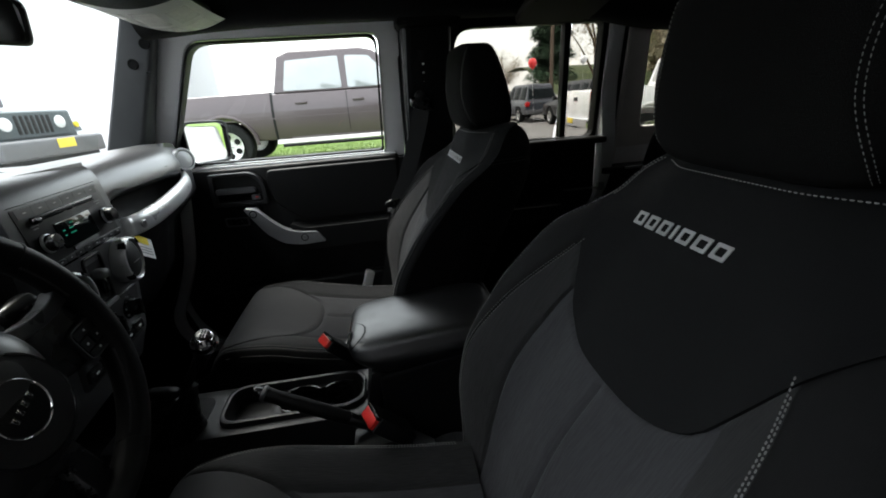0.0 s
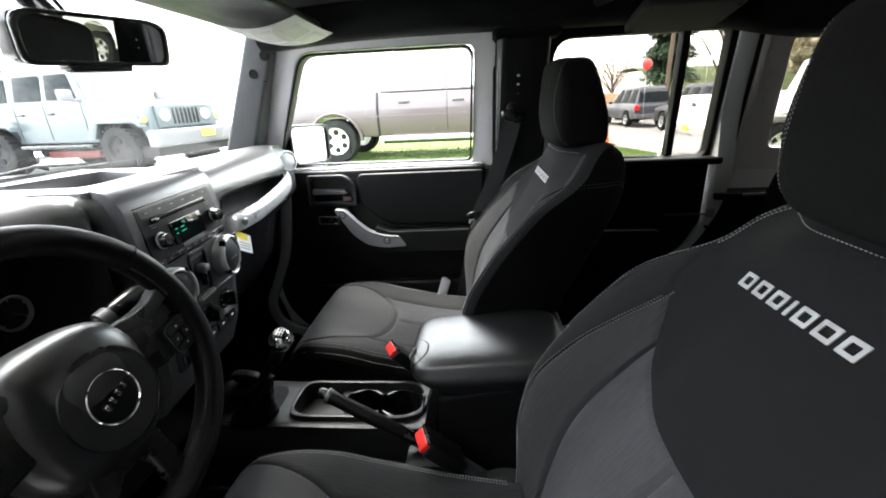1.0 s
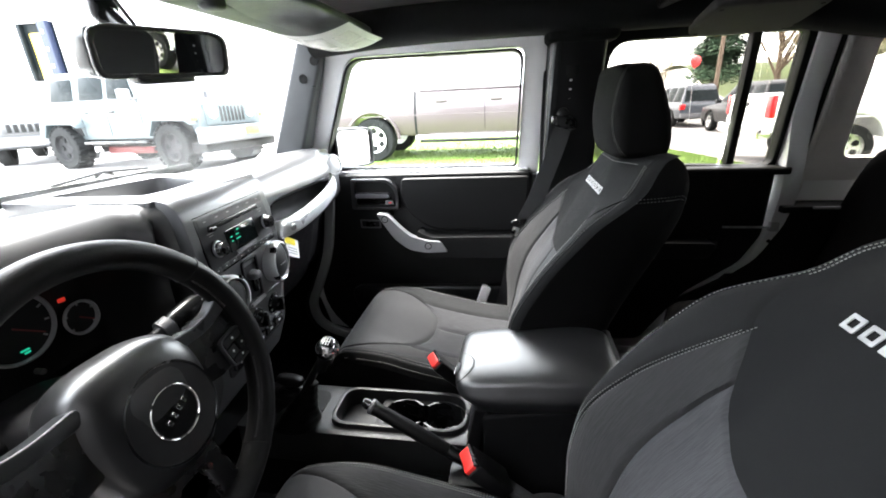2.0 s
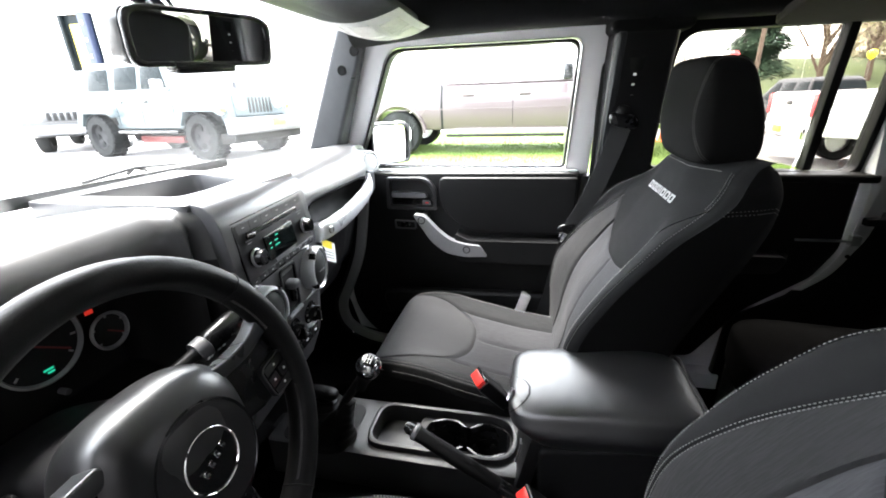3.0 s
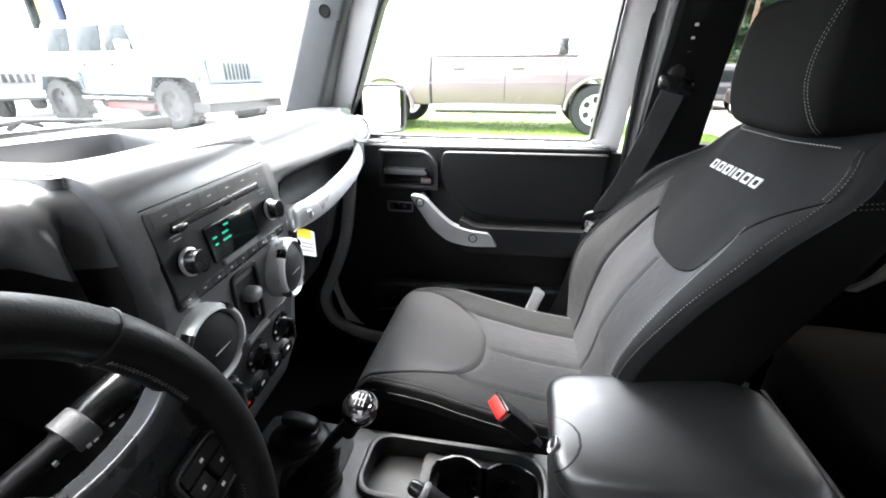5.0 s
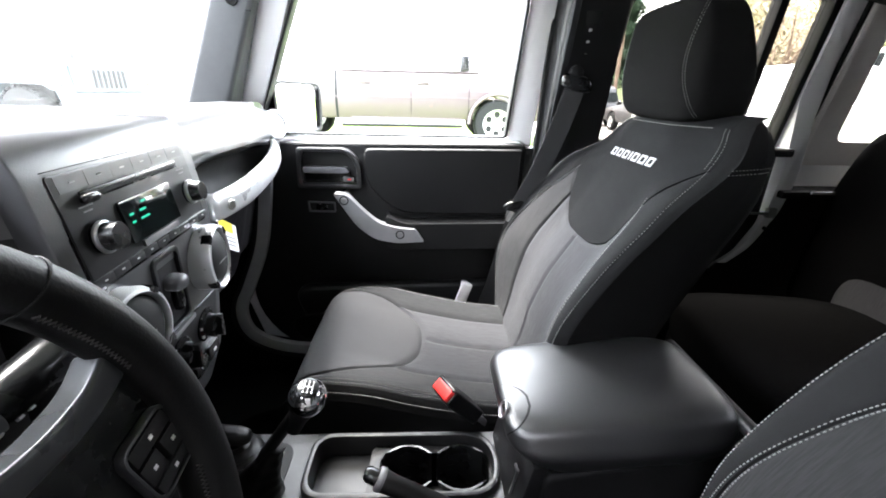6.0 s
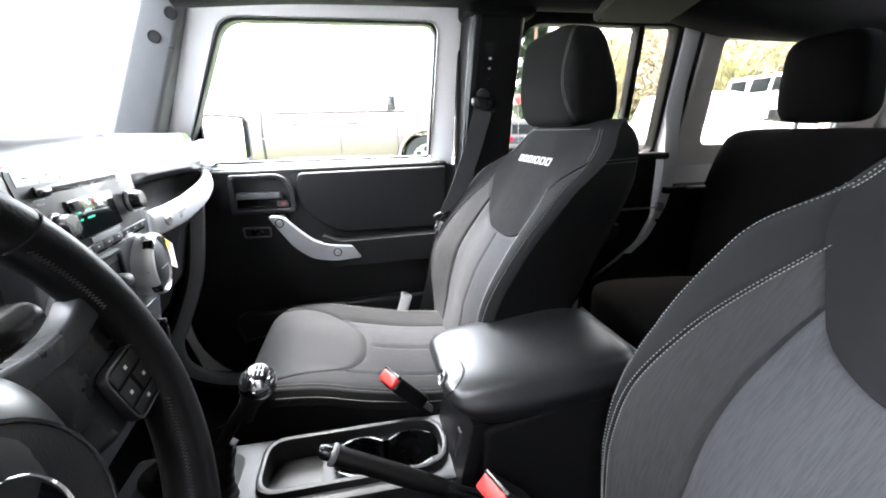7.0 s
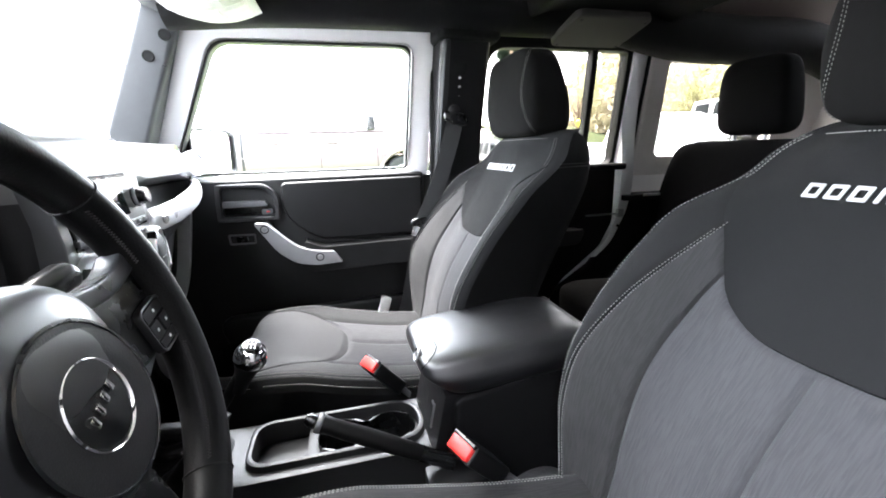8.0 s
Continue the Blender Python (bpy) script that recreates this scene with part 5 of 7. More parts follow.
            part("mark", box(0.0010, 0.0018, -0.0012, 0.0012, r * 0.76, r * 0.88, 0, 2, Matrix.Translation((0.0, y, z)) @ pose(0, 0, 0, math.degrees(a), 0, 0)), INK, g)
        part("needle", box(0.003, 0.0045, -0.001, 0.001, -0.004, r * 0.75, 0, 2, Matrix.Translation((0, y, z)) @ pose(0, 0, 0, -125, 0, 0)), NEEDLE, g)
    part("trip_display", box(0.0, 0.003, -0.276, -0.266, 1.2525, 1.2545, 0.0003), GREEN_LED, cluster)
    part("trip_display", box(0.0, 0.003, -0.273, -0.266, 1.2485, 1.2505, 0.0003), GREEN_LED, cluster)
    part("warning_lamp", box(0.001, 0.0025, -0.2165, -0.2075, 1.2915, 1.2965, 0), RED_LED, cluster)
    part("trip_button", lathe([(0.004, 0), (0.004, 0.012), (0, 0.013)], (-0.01, -0.262, 1.215), (1, 0, 0), 10), GREY_PLASTIC, cluster)
    part("knee_panel", box(0.02, 0.085, -0.66, -0.13, 1.00, 1.175, 0.02, 3), CONSOLE, t)
    return t


dashboard()


def price_tag():
    t = thing("paper_tag", "white paper tag with a yellow band hung behind a vent", "tag", loc=(0.1, 0.18, 1.22))
    m = Matrix.Translation((0.104, 0.205, 1.224)) @ pose(0, 0, 0, -28, -8, 10)
    part("sheet", box(-0.0004, 0.0004, -0.034, 0.038, -0.024, 0.020, 0, 2, m), PAPER, t)
    part("band", box(0.0005, 0.0009, -0.034, 0.020, 0.004, 0.020, 0, 2, m), YELLOW, t)
    for k in range(3):
        part("print_line", box(0.0005, 0.0008, -0.02, 0.028, -0.005 - k * 0.006, -0.003 - k * 0.006, 0, 2, m), INK, t)
    part("string", sweep([m @ Vector((0, -0.03, 0.018)), Vector((0.118, 0.150, 1.262))], 0.0008, 5), PAPER, t)


price_tag()


# ---- steering wheel ----
def steering_wheel():
    t = thing("steering_wheel", "black leather steering wheel with a grey airbag cover", "steering wheel", loc=(0.25, -0.342, 1.234))
    m = Matrix.Translation((0.245, -0.343, 1.249)) @ pose(0, 0, 0, 0, -17, 0) @ Matrix.Scale(0.865, 4) @ Matrix(((0, 0, 1, 0), (1, 0, 0, 0), (0, 1, 0, 0), (0, 0, 0, 1)))
    # local: x to the passenger side, y up, z to the driver
    circ = lambda r, n, z=0: [Vector((r * math.cos(k * 2 * math.pi / n), r * math.sin(k * 2 * math.pi / n), z)) for k in range(n)]
    def put(bm):
        bmesh.ops.transform(bm, matrix=m, verts=bm.verts)
        return bm
    part("rim", put(sweep(circ(0.184, 96), 0.0190, 16, True, squash=(0.95, 1.1))), LEATHER, t, "black leather rim")
    for a in (40, 140, 238, 302):
        part("rim_seam", put(sweep([Vector((0.184 * math.cos(radians(a)) + 0.0186 * math.cos(b) * math.cos(radians(a)), 0.184 * math.sin(radians(a)) + 0.0186 * math.cos(b) * math.sin(radians(a)), 0.0212 * math.sin(b))) for b in [k * math.pi / 12 for k in range(24)]], 0.0009, 6, True)), RUBBER, t)
    for a0, a1 in ((16, 38), (-56, -15), (142, 164), (195, 236)):
        n = max(6, round(abs(a1 - a0) * 2.0))
        pts = []
        for i in range(n + 1):
            a, w = radians(a0 + (a1 - a0) * i / n), 1 if i % 2 else -1
            r = 0.184 - 0.0195 * math.cos(radians(28 + 4 * w))
            pts.append(m @ Vector((r * math.cos(a), r * math.sin(a), 0.0218 * math.sin(radians(28 + 4 * w)))))
        part("rim_stitching", sweep(pts, 0.0006, 6), LACE, t)
    part("airbag_cover", put(pod(0.008, -0.018, -0.037, 0.088, 0.092, 0.055, 3.0, 20, None, lambda p: Vector((p.x * (1 - 0.12 * ease(0.1, -1, p.y)), p.y, p.z + 0.10 * p.y)))), COVER, t, "grey-black airbag cover")
    part("cover_ring", put(lathe([(0.060, 0.0), (0.0612, 0.0015), (0.0588, 0.0018), (0.058, 0.0)], (0.012, -0.020, 0.0165), (0, 0, 1), 48)), SATIN, t)
    ring = part("emblem_ring", put(lathe([(0.0318, 0.0), (0.0325, 0.0022), (0.0316, 0.0032), (0.0307, 0.0022), (0.0304, 0.0)], (0.012, -0.020, 0.0165), (0, 0, 1), 40)), CHROME, t)
    part("inner_cover", put(lathe([(0.0585, 0.0), (0.0580, 0.0012), (0.040, 0.0014), (0.0325, 0.0010)], (0.012, -0.020, 0.0165), (0, 0, 1), 40)), PLASTIC, t)
    part("emblem_disc", put(lathe([(0.0295, 0.0), (0.0293, 0.0015), (0, 0.002)], (0.012, -0.020, 0.0165), (0, 0, 1), 32)), SATIN, ring)
    for k in range(4):
        part("emblem_bar", put(box(-0.0026, 0.0026, -0.0042, 0.0042, 0, 0.0016, 0.0006, 2, Matrix.Translation((-0.002 + k * 0.0094, -0.026 + k * 0.004, 0.0186)) @ pose(0, 0, 0, 0, 0, 22))), CHROME, ring)
    for s in (1, -1):
        poly = rounded([(s * 0.060, 0.040), (s * 0.120, 0.036), (s * 0.178, 0.052), (s * 0.181, 0.010), (s * 0.172, -0.032), (s * 0.120, -0.040), (s * 0.060, -0.030)], 0.012)
        sp = part("spoke", put(prism(poly, "z", -0.020, -0.001, 0.007, 3)), SATIN, t)
        arm = rounded([(s * 0.055, 0.050), (s * 0.105, 0.046), (s * 0.140, 0.052), (s * 0.160, 0.064), (s * 0.168, 0.054), (s * 0.164, 0.042), (s * 0.125, 0.030), (s * 0.060, 0.030)], [0.01, 0.03, 0.02, 0.004, 0.004, 0.015, 0.02, 0.01], 6)
        part("spoke_trim", put(prism(arm, "z", -0.020, 0.0035, 0.007, 4)), SPOKE, sp)
        padm = Matrix.Translation((s * 0.149, -0.012, 0.0035)) @ pose(0, 0, 0, 0, 0, s * 8)
        pad = part("switch_pad", put(framed(rounded([(-0.024, -0.026), (0.024, -0.026), (0.024, 0.022), (-0.024, 0.022)], 0.011), rounded([(-0.0215, -0.0235), (0.0215, -0.0235), (0.0215, 0.0195), (-0.0215, 0.0195)], 0.009), "z", -0.004, 0.0035, 0.001)), VINYL, sp)
        pad.data.transform(m @ padm @ m.inverted())
        for bx, by, w, h in ((0, 0.012, 0.019, 0.006), (-0.011, -0.004, 0.009, 0.008), (0.011, -0.004, 0.009, 0.008), (0, -0.018, 0.019, 0.0045)):
            b = part("button", put(box(bx - w, bx + w, by - h, by + h, -0.004, 0.003, 0.001, 2, padm)), RUBBER, pad)
            part("print", put(box(bx - 0.0016, bx + 0.0016, by - 0.0014, by + 0.0014, 0.003, 0.0034, 0, 2, padm)), WHITE_PRINT, pad)
    poly = rounded([(-0.045, -0.070), (0.045, -0.070), (0.060, -0.178), (0.030, -0.186), (0.020, -0.110), (-0.020, -0.110), (-0.030, -0.186), (-0.060, -0.178)], 0.008)
    part("lower_spoke", put(prism(poly, "z", -0.022, -0.002, 0.005, 3)), SATIN, t)
    part("hub", put(lathe([(0.070, -0.070), (0.078, -0.035), (0.066, -0.015)], (0, -0.004, 0), (0, 0, 1), 32)), PLASTIC, t)


steering_wheel()


def steering_column():
    t = thing("steering_column", "black steering column shroud with two control stalks", "steering column", loc=(0.15, -0.342, 1.2))
    m = Matrix.Translation((0.245, -0.343, 1.249)) @ pose(0, 0, 0, 0, -17, 0) @ Matrix(((0, 0, 1, 0), (1, 0, 0, 0), (0, 1, 0, 0), (0, 0, 0, 1)))
    part("shroud", pod(0, 0, 0, 0.060, 0.055, 0.095, 4, 10, m @ Matrix.Translation((0, -0.010, -0.130))), PLASTIC, t)
    for s in (1, -1):
        a, b = Vector((0.143, -0.343 + s * 0.060, 1.243)), Vector((0.168, -0.343 + s * 0.170, 1.273))
        d = (b - a).normalized()
        L = (b - a).length
        st = part("stalk", lathe([(0.0085, 0), (0.0080, L * 0.50), (0.0100, L * 0.54)], a, d, 16), PLASTIC, t)
        part("collar", lathe([(0.0140, L * 0.54), (0.0145, L * 0.66), (0.0125, L * 0.67)], a, d, 20), GREY_PLASTIC, st)
        part("tip", lathe([(0.0125, L * 0.67), (0.0140, L * 0.72), (0.0146, L * 1.02), (0.0115, L * 1.08), (0, L * 1.09)], a, d, 20), SATIN, st)
        q = Vector((0, 0, 1)).rotation_difference(d).to_matrix().to_4x4()
        for k, f in enumerate((0.44, 0.58, 0.62, 0.72, 0.78)):
            for a2 in (20, 75, 130):
                mm = Matrix.Translation(a) @ q @ pose(0, 0, 0, 0, 0, a2 + k * 7)
                r = 0.0086 if f < 0.5 else 0.0144
                part("print", box(r - 0.0008, r + 0.0006, -0.0032, 0.0032, L * f - 0.0014, L * f + 0.0014, 0, 2, mm), WHITE_PRINT, st)
    ig = part("ignition_lock", lathe([(0.020, 0), (0.020, 0.02), (0.016, 0.026), (0.014, 0.020), (0, 0.020)], (0.155, -0.215, 1.135), (0.9, 0.25, -0.1), 24), SATIN, t)
    part("key_ring", lathe([(0.0165, 0.024), (0.0175, 0.0265), (0.0145, 0.0275), (0.0135, 0.0245)], (0.155, -0.215, 1.135), (0.9, 0.25, -0.1), 24), CHROME, ig)
    part("key_slot", box(0.174, 0.1765, -0.213, -0.205, 1.128, 1.140, 0.0005), STEEL, ig)


steering_column()


# ---- centre console ----
def console():
    t = thing("centre_console", "black centre console with cup holders and a padded lid", "console", loc=(0.4, 0.04, 0.6))
    outer = rounded([(0.06, -0.105), (0.60, -0.105), (0.60, 0.155), (0.06, 0.155)], 0.02)
    tray_o = rounded([(0.222, 0.020), (0.524, 0.020), (0.524, 0.141), (0.222, 0.141)], [0.040, 0.058, 0.058, 0.040], 8)
    # body with wells for levers and tray
    body_o = rounded([(0.02, 0.000), (0.55, 0.000), (0.55, 0.150), (0.02, 0.150)], 0.012, 8)
    part("body", framed(body_o, tray_o, "z", 0.62, 0.884, 0.008), CONSOLE, t)
    part("body_skirt", framed(rounded([(-0.06, -0.13), (0.60, -0.13), (0.60, 0.165), (-0.06, 0.165)], 0.02, 8), rounded([(0.01, -0.10), (0.54, -0.10), (0.54, 0.14), (0.01, 0.14)], 0.02, 8), "z", 0.60, 0.80, 0.01), PLASTIC, t)
    tray_i = rounded([(0.232, 0.030), (0.514, 0.030), (0.514, 0.131), (0.232, 0.131)], [0.032, 0.049, 0.049, 0.032], 8)
    tray = part("tray_rim", framed(tray_o, tray_i, "z", 0.842, 0.8945, 0.005), CONSOLE, t)
    part("tray_floor", box(0.228, 0.345, 0.026, 0.135, 0.842, 0.853, 0.002), CONSOLE, tray)
    # two joined cup wells
    def lobe(r0):
        pts = []
        c = [(0.380, 0.0805), (0.463, 0.0805)]
        n = 40
        for k in range(n):
            a = -math.pi + 2 * math.pi * k / n
            dx, dy = math.cos(a), math.sin(a)
            best = 0
            for cx, cy in c:
                ox = cx - 0.4215
                b_ = dx * ox
                disc = b_ * b_ - (ox * ox - r0 * r0)
                if disc > 0:
                    best = max(best, b_ + math.sqrt(disc))
            neck = 0.026 / max(abs(dy), 0.3)
            pts.append((0.4215 + dx * max(best, neck), 0.0805 + dy * max(best, neck)))
        return pts
    part("cup_rim", framed(lobe(0.0440), lobe(0.0405), "z", 0.790, 0.882, 0.002), SATIN, tray)
    part("cup_deck", framed(rounded([(0.318, 0.028), (0.516, 0.028), (0.516, 0.133), (0.318, 0.133)], [0.02, 0.05, 0.05, 0.02], 9), lobe(0.0435), "z", 0.842, 0.872, 0.003), PLASTIC, tray)
    part("cup_floor", prism(lobe(0.041), "z", 0.786, 0.793, 0.001), RUBBER, tray)
    # storage box and lid
    part("storage_box", prism(rounded([(0.545, 0.60), (0.560, 0.88), (0.558, 0.985), (0.80, 1.03), (0.80, 0.60)], 0.015), "y", -0.030, 0.155, 0.012, 3), MATTE, t)
    part("front_trim", prism([(0.520, 0.87), (0.544, 0.990), (0.566, 0.990), (0.545, 0.87)], "y", -0.020, 0.145, 0.004), PLASTIC, t)

    def lid_shape(p):
        x, y, z = p
        top = ease(-0.2, 0.8, z)
        under = ease(0.3, -1.0, z)
        return Vector((x + 0.26 * under * ease(0.2, -1.0, x) - 0.05 * under * ease(0.0, 1.0, x), y * (1 - 0.10 * top * (0.3 + 0.7 * abs(y)) - 0.06 * under), z + 0.30 * x - 0.16 * top * y * y + 0.12 * top * (1 - x * x)))
    lid_half, lid_mid = Vector((0.148, 0.109, 0.036)), Vector((0.655, 0.066, 1.034))
    lid = part("lid", pod(*lid_mid, *lid_half, 6.5, 26, None, lid_shape), VINYL, t, "padded black vinyl lid")
    part("lid_lower", pod(0.668, 0.066, 1.008, 0.122, 0.094, 0.016, 6, 10, None, lambda p: Vector((p.x, p.y, p.z + 0.7 * p.x))), MATTE, lid)

    def lid_skin(a, v, lift):
        """A place on the lid's front edge: a is the angle up from the front, v runs across."""
        p = Vector((-math.cos(a), v, math.sin(a)))
        p = lid_shape(p / (abs(p.x) ** 6.5 + abs(p.y) ** 6.5 + abs(p.z) ** 6.5) ** (1 / 6.5))
        return lid_mid + Vector((p.x * lid_half.x, p.y * lid_half.y, p.z * lid_half.z)) + Vector((-0.7, 0, 0.7)) * lift

    def plate_rows(grow, lift):
        rows = []
        for i in range(21):
            k = i / 20
            a = radians(20 + 31 * k) + grow * (k - 0.5)
            w = 0.34 * math.sqrt(max(0.02, 1 - (max(0, k - 0.35) / 0.66) ** 2.6))
            rows.append([lid_skin(a, -0.34 - (w + grow * 0.3) + (w + grow * 0.3) * 2 * j / 8, lift) for j in range(9)])
        return loft(rows, closed=False)
    part("latch_joint", plate_rows(0.028, 0.0006), RUBBER, lid)
    latch = part("latch_plate", plate_rows(0.0, 0.0016), VINYL, lid, "black latch plate set into the lid")
    c = lid_skin(radians(36), -0.36, 0.001)
    part("lock_cylinder", lathe([(0.0115, -0.002), (0.0122, 0.002), (0.0105, 0.003), (0.0088, -0.001), (0, -0.001)], c, (-0.93, 0, 0.36), 24), STEEL, latch)
    part("key_slot", box(-0.001, 0.0004, -0.005, 0.005, -0.001, 0.001, 0, 2, Matrix.Translation(c)), RUBBER, latch)
    part("hinge_bar", sweep([(0.80, -0.07, 1.06), (0.80, 0.15, 1.06)], 0.010, 10), PLASTIC, t)
    part("bracket", box(-0.0015, 0.0015, 0.000, 0.004, -0.022, 0.022, 0.0006, 2, Matrix.Translation((0.5265, -0.002, 0.945)) @ pose(0, 0, 0, 0, 11, 0)), STEEL, t)
    part("bracket_tab", box(-0.0015, 0.0015, -0.004, 0.010, -0.002, 0.002, 0.0006, 2, Matrix.Translation((0.5290, 0.000, 0.966)) @ pose(0, 0, 0, 0, 11, 0)), STEEL, t)
    return t


console()


def gear_lever():
    t = thing("gear_lever", "chrome ball gear lever with a black leather boot", "gear lever", loc=(0.2, 0.03, 0.88))
    k = Vector((0.269, -0.011, 1.100))
    base = Vector((0.150, 0.030, 0.885))
    part("shaft", sweep([base, base.lerp(k, 0.5) + Vector((-0.01, 0, 0)), k], 0.008, 10), MATTE, t)
    knob = part("knob", lathe([(0.0, -0.0225)] + [(0.0225 * math.sin(radians(a)), -0.0225 * math.cos(radians(a))) for a in range(15, 166, 10)] + [(0.0, 0.0225)], k, (0.15, -0.15, 1), 32), CHROME, t, "chrome ball knob")
    part("collar", lathe([(0.0095, -0.060), (0.011, -0.040), (0.0150, -0.022), (0.0205, -0.010)], k, (0.45, -0.15, 1), 24), MATTE, knob)
    d = Vector((0.22, -0.32, 0.92)).normalized()
    disc = part("shift_disc", lathe([(0.0120, 0.0185), (0.0120, 0.0218), (0.0110, 0.0226), (0, 0.0230)], k, d, 28), SATIN, knob)
    q = Vector((0, 0, 1)).rotation_difference(d).to_matrix().to_4x4()
    mm = Matrix.Translation(k) @ q
    for x in (-0.0048, 0, 0.0048):
        part("pattern_line", box(x - 0.0005, x + 0.0005, -0.0045, 0.0045, 0.0228, 0.0234, 0, 2, mm), WHITE_PRINT, disc)
        for y in (-0.0066, 0.0066):
            part("figure_mark", box(x - 0.0009, x + 0.0009, y - 0.0010, y + 0.0010, 0.0222, 0.0231, 0, 2, mm), WHITE_PRINT, disc)
    part("pattern_line", box(-0.0048, 0.0048, -0.0004, 0.0004, 0.0228, 0.0234, 0, 2, mm), WHITE_PRINT, disc)
    rings = []
    for i in range(22):
        f = i / 21
        c = base.lerp(base.lerp(k, 0.55), f)
        w = 0.040 * (1 - f) ** 1.3 + 0.011 + 0.0008 * math.sin(i * 1.6)
        rings.append([c + Vector((math.cos(a) * w * (1 + 0.06 * math.sin(5 * a + i * 0.35)), math.sin(a) * w * 0.9, 0.002 * math.sin(3 * a + i * 0.4))) for a in [j * 2 * math.pi / 28 for j in range(28)]])
    part("boot", loft(rings), LEATHER, t, "gathered black leather boot")
    part("boot_plate", prism(rounded([(0.045, 0.008), (0.195, 0.008), (0.195, 0.128), (0.045, 0.128)], 0.030, 8), "z", 0.8815, 0.8865, 0.0015), RUBBER, t)


gear_lever()


def range_lever():
    t = thing("transfer_lever", "short black transfer case lever with a leather boot", "lever", loc=(0.10, 0.10, 0.88))
    a, b = Vector((0.095, 0.105, 0.89)), Vector((0.110, 0.100, 0.930))
    part("shaft", sweep([a, b], 0.008, 10), SATIN, t)
    part("grip", pod(0.105, 0.100, 0.932, 0.032, 0.014, 0.012, 3.2, 10, None, lambda p: Vector((p.x, p.y, p.z - 0.3 * p.x))), LEATHER, t)
    rings = []
    for i in range(10):
        f = i / 9
        c = a.lerp(b, f * 0.7)
        w = 0.042 * (1 - f) + 0.012 + 0.003 * math.sin(i * 2.5)
        rings.append([c + Vector((math.cos(q) * w, math.sin(q) * w * 0.8, 0)) for q in [j * 2 * math.pi / 22 for j in range(22)]])
    part("boot", loft(rings), LEATHER, t)


range_lever()


def hand_brake():
    t = thing("hand_brake", "black hand brake lever with a grooved push button", "hand brake", loc=(0.5, -0.02, 0.86))
    tip, base = Vector((0.338, -0.028, 0.996)), Vector((0.545, -0.058, 0.898))
    d = (tip - base).normalized()
    L = (tip - base).length
    part("lever", sweep([base, base + d * (L * 0.35)], 0.012, 12), SATIN, t)
    part("grip", lathe([(0.009, L * 0.20), (0.0125, L * 0.25), (0.0135, L * 0.6), (0.0125, L * 0.86), (0.0140, L * 0.93), (0.0125, L * 0.955)], base, d, 22), LEATHER, t)
    part("ring", lathe([(0.0132, L * 0.915), (0.0148, L * 0.925), (0.0148, L * 0.945), (0.0132, L * 0.955)], base, d, 22), GREY_PLASTIC, t)
    part("button", lathe([(0.0100, L * 0.95), (0.0100, L * 1.0), (0.007, L * 1.025), (0, L * 1.03)], base, d, 18), SATIN, t)
    part("slot_cover", box(0.50, 0.60, -0.096, -0.044, 0.865, 0.892, 0.008), PLASTIC, t)


hand_brake()


def buckle(x, y, z, tilt, turn, roll=0):
    t = thing("belt_buckle", "black seat belt buckle with a red release button", "belt buckle", loc=(x, y, z), group="belt buckles")
    m = Matrix.Translation((x, y, z)) @ pose(0, 0, 0, 0, 0, turn) @ pose(0, 0, 0, roll, tilt, 0)
    part("housing", box(-0.014, 0.014, -0.024, 0.024, -0.095, -0.004, 0.005, 3, m), PLASTIC, t)
    part("release_button", box(-0.011, 0.011, -0.021, 0.021, -0.020, 0.004, 0.004, 3, m), RED, t, "red release button")
    part("slot_frame", box(0.008, 0.0145, -0.022, 0.022, -0.006, 0.0035, 0.002, 2, m), SATIN, t)
    part("stem", box(-0.006, 0.006, -0.016, 0.016, -0.22, -0.09, 0.003, 2, m), GREY_PLASTIC, t)


buckle(0.436, 0.150, 0.974, -40, 28, 0)
buckle(0.540, -0.118, 0.976, -42, 20, 0)


def floor_strap():
    """Slack black webbing that lies beside the driver's seat."""
    t = thing("slack_strap", "slack black webbing strap lying beside the driver's seat", "strap", loc=(0.66, -0.10, 0.62))
    paths = (((0.60, -0.105, 0.80), (0.65, -0.090, 0.855), (0.71, -0.095, 0.86), (0.75, -0.120, 0.80), (0.77, -0.130, 0.70)),
             ((0.58, -0.085, 0.76), (0.64, -0.075, 0.82), (0.70, -0.080, 0.815), (0.76, -0.095, 0.72), (0.77, -0.100, 0.63)))
    for pts in paths:
        part("webbing", sweep(smooth_path(pts), 0.021, 10, squash=(1.0, 0.10)), BELT, t)
    part("anchor_bolt", lathe([(0.010, 0), (0.009, 0.006), (0, 0.006)], (0.70, -0.103, 0.80), (-0.2, -1, 0.3), 16), STEEL, t, "bare steel bolt")
    part("anchor_plate", box(-0.020, 0.020, -0.002, 0.002, -0.010, 0.010, 0.002, 2, Matrix.Translation((0.69, -0.100, 0.80)) @ pose(0, 0, 0, 0, -25, 0)), STEEL, t)


floor_strap()


